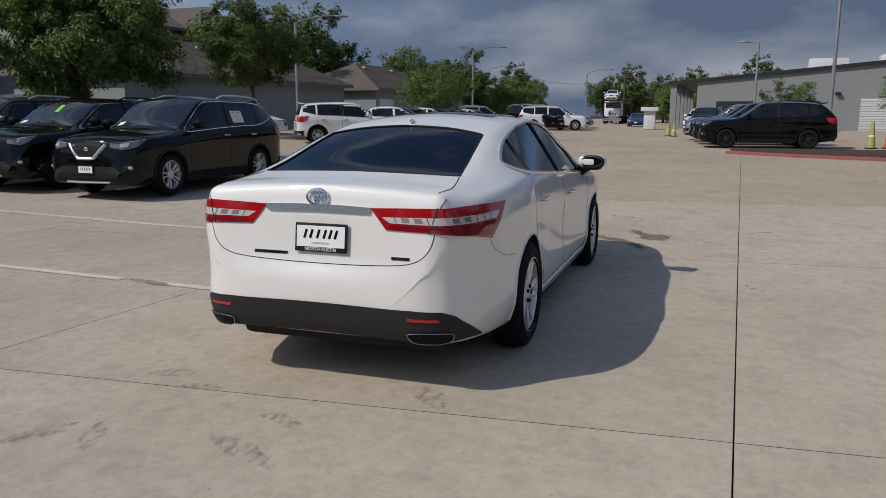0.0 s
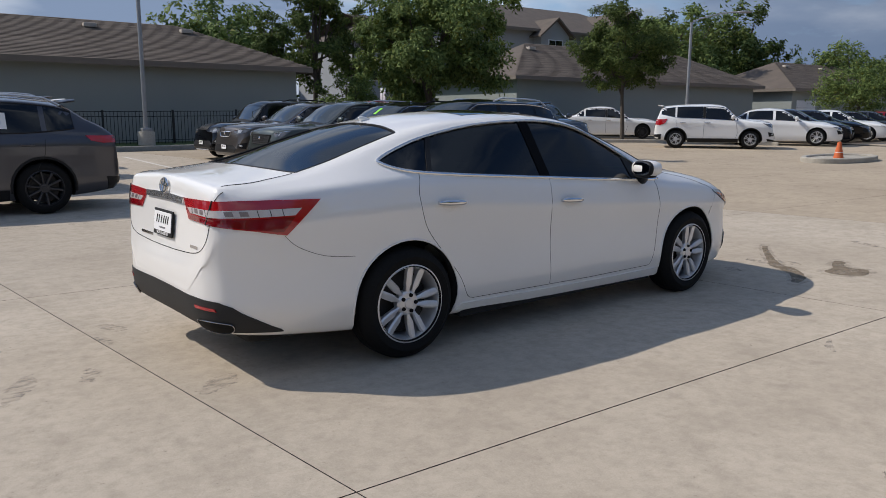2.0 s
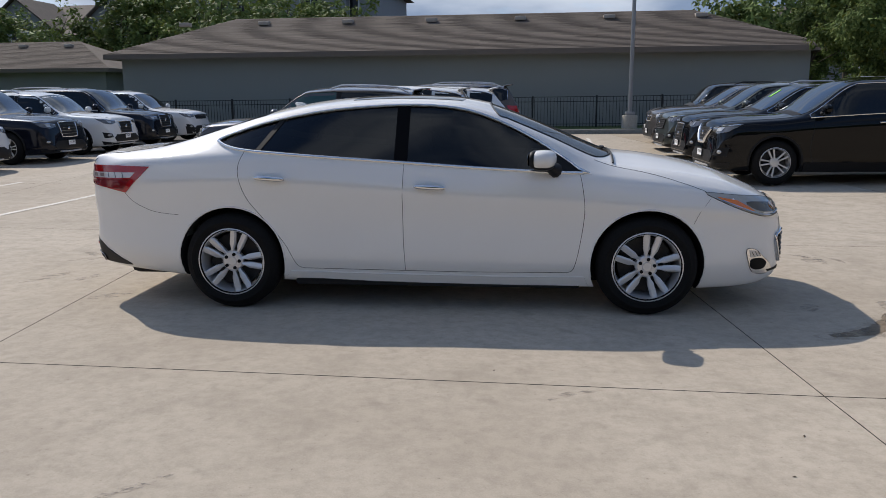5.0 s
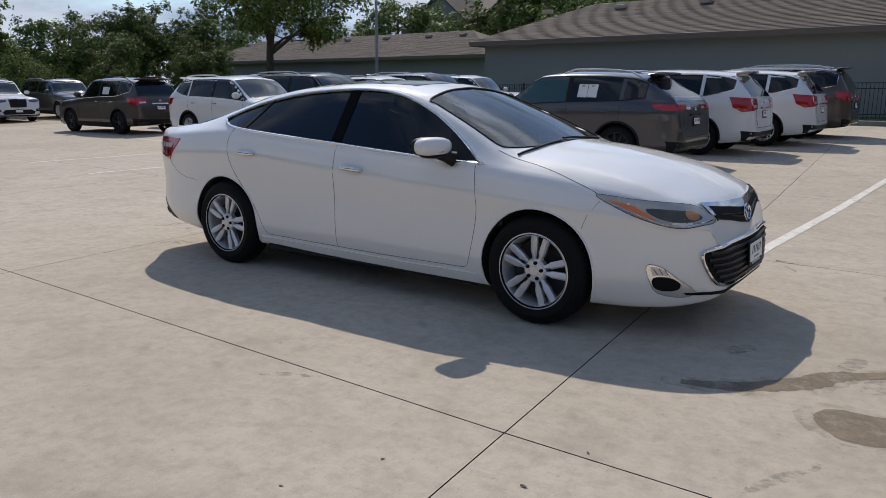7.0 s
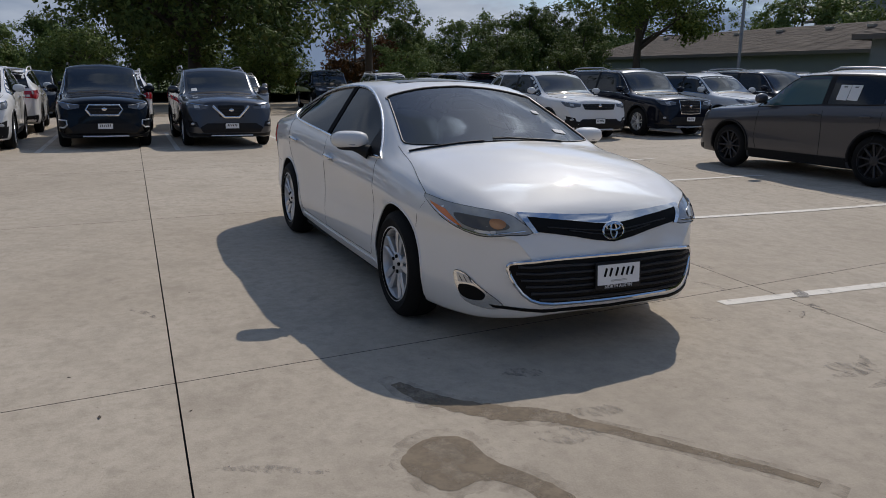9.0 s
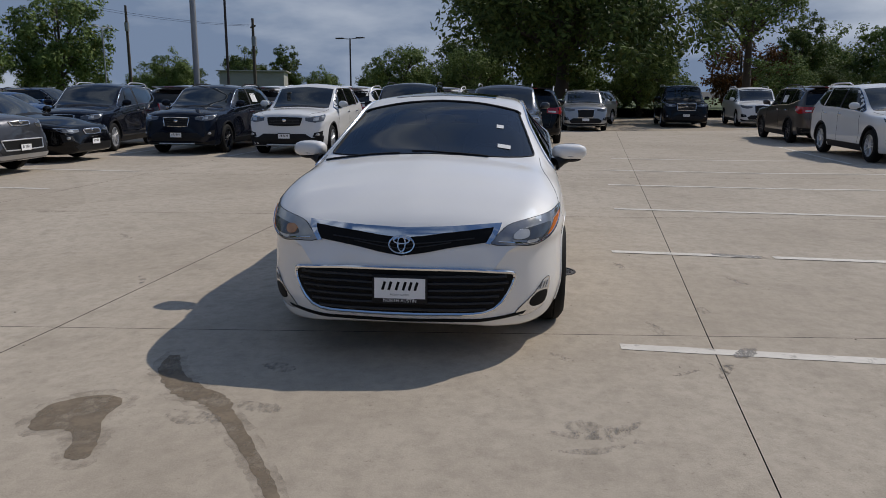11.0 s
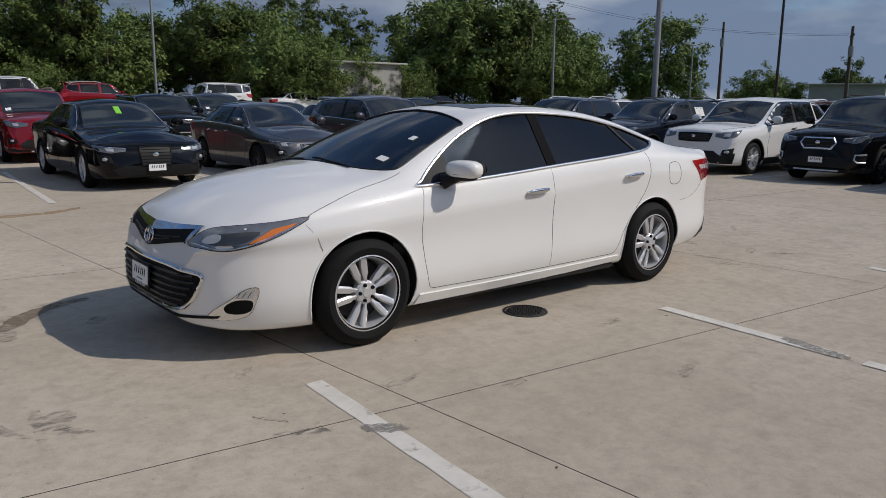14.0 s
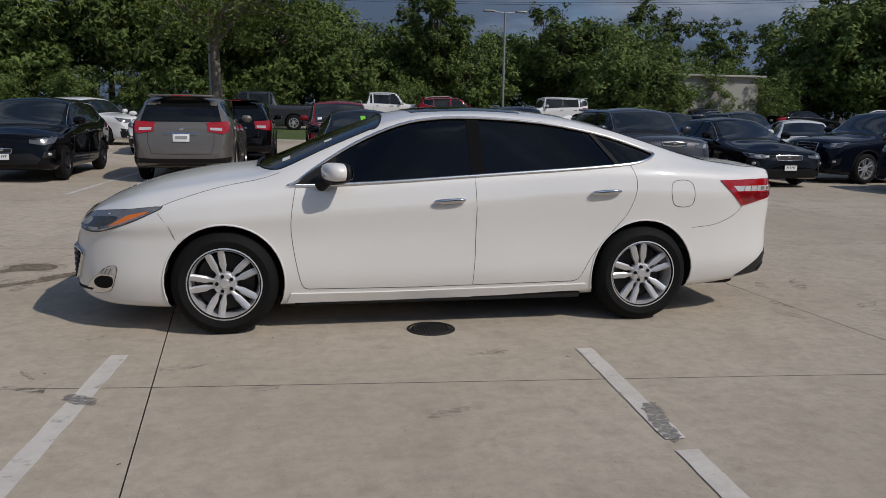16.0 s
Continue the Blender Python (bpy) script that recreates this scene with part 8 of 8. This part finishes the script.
# west row, noses to the east
sp = spec(vee=True, grille=(0.90, 0.66, 15), sticker=True, lamp_in=24)
rogue = vehicle("suv", "grey crossover with a chrome vee grille", sp, GREY, nose_at(sp, -10.85, 0.08, 0), "west row", "car")
sp = spec(L=4.62, W=1.81, H=1.73, grille=(0.89, 0.69, 18), bars=2, rail_mat=TRIM, fog_frame=True, hex=True, frame_r=0.02, paper=(1,), alloy=DARKALLOY, lamp_in=24, lamp_out=48)
forester = vehicle("suv", "black upright estate crossover with a six-sided grille", sp, BLACK, nose_at(sp, -11.2, -2.36, 0), "west row", "car")
sp = spec(SORENTO, grille=(0.90, 0.73, 22), bars=4, frame_mat=INK, rails=False, alloy=ALLOY, skirt=0.13, lamp_h=0.10, lamp_in=26, lamp_out=55)
wsor = vehicle("suv", "white crossover with a black mesh grille", sp, WHITE, nose_at(sp, -10.95, -4.95, 0), "west row", "car")
sp = spec(L=4.80, W=1.84, H=1.66, grille=(0.88, 0.68, 17), bars=3, rail_mat=TRIM, paper=(1,), alloy=DARKALLOY, spokes=5, rake=0.5)
outback = vehicle("suv", "dark blue estate with roof bars and a chrome grille", sp, NAVY, nose_at(sp, -10.9, -7.55, 0), "west row", "car")
sp = spec(L=4.72, H=1.68, grille=(0.92, 0.62, 17), bars=4, bar_mat=ALLOY, dealer=True)
santa = vehicle("suv", "dark blue crossover with a bright hexagonal grille", sp, NAVY, nose_at(sp, -10.7, -10.3, 8), "west row", "car")
# north-west row
sp = spec(L=4.81, W=1.90, H=1.70, wb=2.81, grille=(0.90, 0.76, 26), bars=2, frame=False, skirt=0.16, lamp_in=28, lamp_out=55, paired=True, spokes=5)
silver = vehicle("suv", "white crossover with a black lower bumper", sp, WHITE, nose_at(sp, -10.2, 8.95, 0), "north-west row", "car")
sp = spec(BIG, grille=(0.96, 0.62, 19), bars=4, bar_mat=CHROME, frame_mat=CHROME)
traverse = vehicle("suv", "dark grey full-size crossover with a chrome barred grille", sp, NAVY, nose_at(sp, -10.1, 11.75, 0), "north-west row", "car")
sp = spec(L=4.75, W=1.85, H=1.68, grille=(0.88, 0.56, 18), rake=0.55)
mazda = vehicle("suv", "white crossover with a shield grille", sp, WHITE, nose_at(sp, -10.1, 14.5, 0), "north-west row", "car")
recoloured(traverse, nose_at(BIG, -10.2, 17.2, 0), NAVY, "dark full-size crossover with roof rails", "north-west row")
recoloured(silver, nose_at(sp, -10.2, 19.9, 0), WHITE, "white crossover with a black lower bumper", "north-west row")
# second west row, backs to the east
recoloured(mazda, tail_at(MID_SUV, -16.0, -4.7, 180), WHITE, "white crossover seen from behind", "second west row")
recoloured(mazda, tail_at(MID_SUV, -16.2, -2.0, 180), WHITE, "white crossover seen from behind", "second west row")
recoloured(rogue, tail_at(MID_SUV, -16.2, 0.75, 180), BLACK, "black crossover seen from behind", "second west row")
recoloured(mazda, tail_at(MID_SUV, -16.0, -7.4, 180), WHITE, "white crossover with black roof bars", "second west row")
recoloured(wsor, tail_at(MID_SUV, -16.0, -10.2, 180), SILVER, "silver crossover seen from behind", "second west row")
recoloured(wsor, tail_at(MID_SUV, -16.6, -13.0, 180), WHITE, "white crossover seen from behind", "second west row")
brown = recoloured(forester, stand(-19.5, 9.45, 180), BROWN, "dark brown crossover seen from behind", "second west row")
recoloured(sor, tail_at(SORENTO, -16.3, 12.4, 180), BLACK, "black crossover seen from behind", "second west row")
recoloured(sor, tail_at(SORENTO, -16.3, 15.2, 180), WHITE, "white crossover seen from behind", "second west row")
recoloured(sor, tail_at(SORENTO, -16.3, 18.0, 180), GREY, "grey crossover seen from behind", "second west row")
# far west, noses to the east
sp = spec(HUGE, grille=(1.08, 0.78, 23), bars=4, bar_mat=CHROME, plate=0.55)
subn = vehicle("suv", "black full-size wagon with a chrome grille", sp, BLACK, nose_at(sp, -29.0, 7.7, -4), "far west row", "car")
recoloured(traverse, nose_at(BIG, -29.4, 11.1, -4), WHITE, "white full-size crossover with a chrome grille", "far west row")
recoloured(traverse, nose_at(BIG, -29.6, 14.3, -4), GREY, "grey full-size crossover with roof rails", "far west row")
recoloured(santa, nose_at(MID_SUV, -24.6, -1.7, 0), BLACK, "black crossover with a bright grille", "far west row")
recoloured(mazda, nose_at(MID_SUV, -25.2, 3.0, 0), SILVER, "silver crossover under the oak", "far west row")
recoloured(wsor, nose_at(MID_SUV, -31.0, 2.6, -25), SILVER, "silver crossover under the oak", "far west row")
recoloured(santa, nose_at(MID_SUV, -24.6, -4.6, 0), NAVY, "dark blue crossover parked in the far row", "far west row")
recoloured(wsor, nose_at(MID_SUV, -24.6, -7.5, 0), WHITE, "white crossover parked in the far row", "far west row")

# south row
sp = spec(SEDAN, L=4.92, W=1.87, H=1.46, wb=2.91, grille=(0.70, 0.40, 14), bars=5, frame_mat=INK, bar_mat=INK, tag=True, plate=0.36)
audi = vehicle("sedan", "black saloon with a large black grille and a green tag", sp, BLACK, nose_at(sp, -0.35, -7.95, 90), "south row", "car")
sp = spec(SMALL, grille=(0.66, 0.54, 20), bars=2, dealer=False, frame_mat=CHROME, alloy=DARKALLOY, spokes=5)
civic = vehicle("sedan", "dark grey small saloon with a chrome grille edge", sp, GREY, nose_at(sp, -3.45, -8.05, 90), "south row", "car")
sp = spec(BOXY, nose=1.0, hood=1.10, belt=1.05, grille=(0.93, 0.86, 15), bars=1, clad=False, fog=CLEARLENS, mouth=True, lamp=0.86)
soul = vehicle("hatchback", "grey boxy hatchback with round fog lamps", sp, GUN, nose_at(sp, -6.35, -8.2, 90), "south row", "car")
sp = spec(SEDAN, grille=(0.68, 0.58, 17), bars=2)
optima = vehicle("sedan", "black saloon with a slim bright grille", sp, BLACK, nose_at(sp, -9.1, -8.5, 90), "south row", "car")
sp = spec(L=4.67, W=1.88, H=1.70, wb=2.70, clad=True, tail_z=1.05, tail_in=25, tail_out=46, tail_h=0.12, dealer=False, rear_plate=0.86, rails=False, sticker=False)
vehicle("suv", "taupe crossover seen from behind with red tail lamps", sp, TAUPE, tail_at(sp, 3.1, -9.2, -90), "south row", "car")
sp = spec(BOXY, L=4.45, W=1.77, H=1.55, wb=2.70, belt=1.0, hood=1.02, nose=0.88, cowl=1.05, brow=0.35, rake=0.55, clad=False, grille=(0.62, 0.54, 10), lamp_h=0.09, alloy=DARKALLOY, paired=False, spokes=5)
vehicle("hatchback", "black hatchback parked beside a crossover", sp, BLACK, nose_at(sp, 6.1, -8.9, 90), "south row", "car")
# second south row
recoloured(rogue, nose_at(MID_SUV, -0.2, -14.4, 90), RED, "dark red crossover with dark windows", "second south row")
recoloured(sor, tail_at(SORENTO, 2.55, -14.5, -90), BLACK, "black crossover seen from behind", "second south row")
recoloured(soul, nose_at(BOXY, -3.5, -15.0, 90), BLACK, "black boxy hatchback with a flat roof", "second south row")
recoloured(optima, nose_at(SEDAN, -6.6, -15.2, 90), NAVY, "dark blue saloon with tinted windows", "second south row")
recoloured(optima, nose_at(SEDAN, -9.6, -15.0, 90), WHITE, "white saloon with tinted windows", "second south row")
recoloured(wsor, nose_at(SORENTO, 4.9, -17.5, 90), WHITE, "white crossover with dark windows", "second south row")
recoloured(civic, nose_at(SMALL, -12.8, -13.0, 60), WHITE, "white small saloon parked at an angle", "second south row")
# third south row along the grass
row = ((-34, optima, BLACK), (-31, civic, GREY), (-28, outback, NAVY), (-25, optima, BLUE), (-22, civic, BLACK), (-19, optima, WHITE), (-16, santa, BLACK), (-13, soul, NAVY), (-10, civic, BLACK), (-7, rogue, GREY), (-4, optima, NAVY))
for i, (x, src, col) in enumerate(row):
    recoloured(src, stand(x, -21.5 - 0.2 * (i % 3), 90 if i % 2 else 88), col, "parked car in the row beside the grass", "third south row")
sp = spec(JEEP, grille=(1.06, 0.80, 14), bars=1)
jp = vehicle("jeep", "white boxy off-roader with black fenders and a spare wheel", sp, WHITE, stand(-13.4, -37.4, 0), "street side", "car")
for x, y, h, src, col, lab in ((-19.8, -38.6, 180, optima, WHITE, "white saloon across the grass"), (-24.0, -38.2, 180, optima, NAVY, "dark saloon across the grass"), (-8.0, -38.4, 180, rogue, RED, "red crossover across the grass"), (-30.5, -38.0, 180, civic, BLACK, "black saloon across the grass"),
                               (8.5, -24.8, 150, wsor, WHITE, "white crossover beyond the row"), (-40, -24, 100, rogue, GREY, "grey crossover by the poles"), (-37, -22, 100, santa, WHITE, "white crossover by the poles"), (-34, -26.0, 60, silver, WHITE, "white crossover by the poles")):
    recoloured(src, stand(x, y, h), col, lab, "street side")
sp = spec(TRUCK, grille=(1.10, 0.80, 20), bars=3, bar_mat=CHROME)
pick = vehicle("pickup_truck", "white crew-cab pickup across the grass", sp, WHITE, stand(-4.0, -40.0, 180), "street side", "truck")
recoloured(pick, stand(3.0, -33.4, 0), GREY, "grey crew-cab pickup across the grass", "street side")
recoloured(pick, stand(13.5, -24.0, 20), WHITE, "white pickup behind the hatchback", "street side")

# north-east bays
sp = spec(SEDAN, L=5.04, W=1.90, H=1.49, wb=3.05, alloy=DARKALLOY, near=True)
chry = vehicle("sedan", "white long saloon with black wheels", sp, WHITE, stand(25.3, 19.3, -50), "visitors' bays", "car")
sp = spec(BOXY, L=4.20, grille=(0.86, 0.80, 20), clad=True, alloy=ALLOY)
vehicle("hatchback", "white boxy hatchback with silver wheels", sp, WHITE, stand(21.9, 11.7, -55), "visitors' bays", "car")
k5 = recoloured(optima, stand(26.0, 11.3, -62), WHITE, "white saloon at the head of a row", "lane row")
sp = spec(L=4.30, W=1.80, H=1.65, wb=2.56, grille=(0.86, 0.70, 17), bars=3, bar_mat=CHROME)
vehicle("suv", "slate blue small crossover with a winged chrome grille", sp, SLATE, stand(15.8, 14.9, -104), "back row", "car")
recoloured(rogue, stand(13.6, 19.0, 0), RED, "red crossover behind a tree", "back row")
recoloured(optima, stand(13.0, 21.4, 0), WHITE, "white saloon behind a tree", "back row")
recoloured(optima, stand(28.0, 21.8, -50), GREY, "grey saloon by the fence", "visitors' bays")
for i, (src, col) in enumerate(((optima, NAVY), (civic, BLACK), (k5, WHITE), (civic, BLACK), (optima, GREY), (civic, RED), (optima, WHITE), (civic, GREY), (rogue, SILVER))):
    recoloured(src, stand(28.6 + i * 2.35, 12.0 + 0.16 * i, -70), col, "parked car in the row by the lane", "lane row")
sp = spec(HUGE, grille=(1.08, 0.78, 20), wb=3.1, L=5.4)
vehicle("suv", "black full-size wagon standing across the lane", sp, BLACK, stand(52.0, 10.3, -125), "lane row", "car")
for x, y, src, col in ((51.5, 9.0, traverse, WHITE), (55.0, 9.2, mazda, WHITE), (58.5, 9.6, rogue, GREY), (62, 10.0, mazda, WHITE), (66, 10.4, optima, SILVER)):
    recoloured(src, stand(x, y, -75), col, "parked car at the lane's end", "lane row")
recoloured(optima, stand(78.0, 5.0, 180), BLUE, "blue saloon at the lane's end", "lane row")
# black crossovers before the service building
sp = spec(L=4.66, W=1.87, H=1.70, wb=2.755, alloy=DARKALLOY, trim=TRIM, bright=False, frame_mat=TRIM, rail_mat=TRIM, rake=0.46)
spo = vehicle("suv", "black crossover with black wheels", sp, BLACK, stand(24.85, -3.95, 92), "service row", "car")
for x, y, col in ((27.6, -3.7, BLACK), (30.4, -3.5, BLACK), (33.1, -3.2, SILVER)):
    recoloured(spo, stand(x, y, 92), col, "crossover in the row before the service building", "service row")
recoloured(mazda, stand(50, -1.6, 170), WHITE, "white crossover before the service building", "service row")
recoloured(rogue, stand(46, -1.9, 172), BLACK, "black crossover before the service building", "service row")
recoloured(pick, stand(34.5, -12.0, 180), WHITE, "white pickup before the service building", "service row")
recoloured(spo, nose_at(MID_SUV, 25.2, -10.4, 180), BLACK, "black crossover beside the cones", "service row")
recoloured(civic, nose_at(SMALL, 25.2, -13.2, 180), BLACK, "black saloon beside the cones", "service row")


def car_carrier(at):
    """A white lorry with cars on its two decks, seen from in front."""
    t = thing("car_carrier", "white lorry cab with a loaded two-deck car carrier", "truck", at=at)
    cab = part("cab", box((-1.2, -1.2, 1.0), (1.0, 1.2, 3.0), 0.12), WHITE, t)
    part("bonnet", box((0.9, -0.95, 0.9), (2.4, 0.95, 1.9), 0.15), WHITE, cab)
    part("grille", box((2.35, -0.5, 0.8), (2.46, 0.5, 1.75), 0.04), CHROME, cab)
    part("windscreen", box((0.96, -1.0, 2.05), (1.03, 1.0, 2.75), 0.03), SCREENGLASS, cab)
    part("bumper", box((2.3, -1.2, 0.35), (2.55, 1.2, 0.75), 0.05), CHROME, t)
    for x in (1.7, -2.5, -8.5, -9.8):
        for s in (-1, 1):
            w = part("tyre", lathe([(0.28, -0.14), (0.48, -0.15), (0.50, 0), (0.48, 0.15), (0.28, 0.14)], 24), RUBBER, t)
            w.matrix_basis = pose(x, s * 1.02, 0.5)
    part("lower_deck", box((-12, -1.25, 0.95), (-1.4, 1.25, 1.10), 0.02), DARKPOLE, t)
    part("upper_deck", box((-12, -1.25, 2.75), (1.0, 1.25, 2.90), 0.02), DARKPOLE, t)
    for x in (-12, -8.5, -5, -1.5):
        for s in (-1.2, 1.2):
            part("deck_post", box((x - 0.08, s - 0.06, 0.9), (x + 0.08, s + 0.06, 2.9)), DARKPOLE, t, smooth=0)


car_carrier(pose(100.0, 10.0, rise(100, 10), 0, 0, 182))
recoloured(optima, pose(97.0, 9.9, rise(100, 10) + 2.95, 0, 0, 182), WHITE, "white saloon on the carrier's upper deck", "carried cars")


def dumpster():
    d = thing("dumpster", "green steel dumpster inside a timber enclosure", "dumpster", at=pose(1.0, -44.5, 0.03))
    part("bin", box((-1.0, -0.8, 0.1), (1.0, 0.8, 1.6), 0.04), GREENBIN, d)
    part("lid", box((-1.05, -0.85, 1.6), (1.05, 0.85, 1.7), 0.03), INK, d)
    part("label_sheet", box((-0.35, 0.80, 0.8), (0.35, 0.815, 1.4)), PAPER, d, smooth=0)
    for x in (-2.2, 2.2):
        part("fence_panel", box((x - 0.05, -1.2, 0), (x + 0.05, 1.2, 1.9)), WOODPOLE, d, smooth=0)


dumpster()

# ---- concrete slabs, last ----
tagged(ground, category="ground")
def joint_y(j, x):
    return -2.228 + 4.092 * j + max(-0.13, min(-0.02, -0.040 - 0.050 * j)) * (x - 1)


def joint_x(i, y):
    return -2.53 + 4.56 * i + (0.42 if i > 1 else 0.0) - (0.13 if i > 1 else 0.081) * (y + 2.2)


def corner(i, j, di, dj):
    """Where two joints cross, drawn in by half the joint's width."""
    x = joint_x(i, -2.2 + 4.07 * j)
    for _ in range(3):
        y = joint_y(j, x)
        x = joint_x(i, y)
    return x + di, y + dj


for i in range(-6, 7):
    for j in range(-6, 6):
        w = lambda k: 0.0040 if k == 0 else 0.0031
        corners = [corner(i, j, 0.0031, w(j)), corner(i + 1, j, -0.0031, w(j)), corner(i + 1, j + 1, -0.0031, -w(j + 1)), corner(i, j + 1, 0.0031, -w(j + 1))]
        if max(c[1] for c in corners) > 23.4 or min(c[0] for c in corners) < -27:
            continue
        bm = bmesh.new()
        n = 4
        rows = []
        for b in range(n + 1):
            row = []
            for a in range(n + 1):
                u, v = a / n, b / n
                p = [corners[0][k] * (1 - u) * (1 - v) + corners[1][k] * u * (1 - v) + corners[2][k] * u * v + corners[3][k] * (1 - u) * v for k in (0, 1)]
                row.append(bm.verts.new((p[0], p[1], rise(*p))))
            rows.append(row)
        for r, q in zip(rows, rows[1:]):
            for a in range(n):
                bm.faces.new((r[a], r[a + 1], q[a + 1], q[a]))
        rim = rows[0] + [r[-1] for r in rows[1:]] + rows[-1][-2::-1] + [r[0] for r in rows[-2:0:-1]]
        low = [bm.verts.new(v.co - Vector((0, 0, 0.02))) for v in rim]
        for k in range(len(rim)):
            bm.faces.new((rim[k], low[k], low[(k + 1) % len(rim)], rim[(k + 1) % len(rim)])).material_index = 1
        lane = i > 1
        link("slab", bm, [LANE if lane else SLAB, JOINT], ground, smooth=0)
tagged(sheet("lane", "tan worn concrete lane past the buildings", LANE, [29.5, 40, 60, 120, 200], [-60, -30, -10, 5, 15, 25, 40], -0.005), category="lane")
tagged(sheet("lot_edge", "pale concrete beyond the bays", LANE, [-44, -30, -26.2, -10, 2, 8, 26, 29.5], [-43, -36.5, -28.5, -26.4], -0.005), category="pavement")
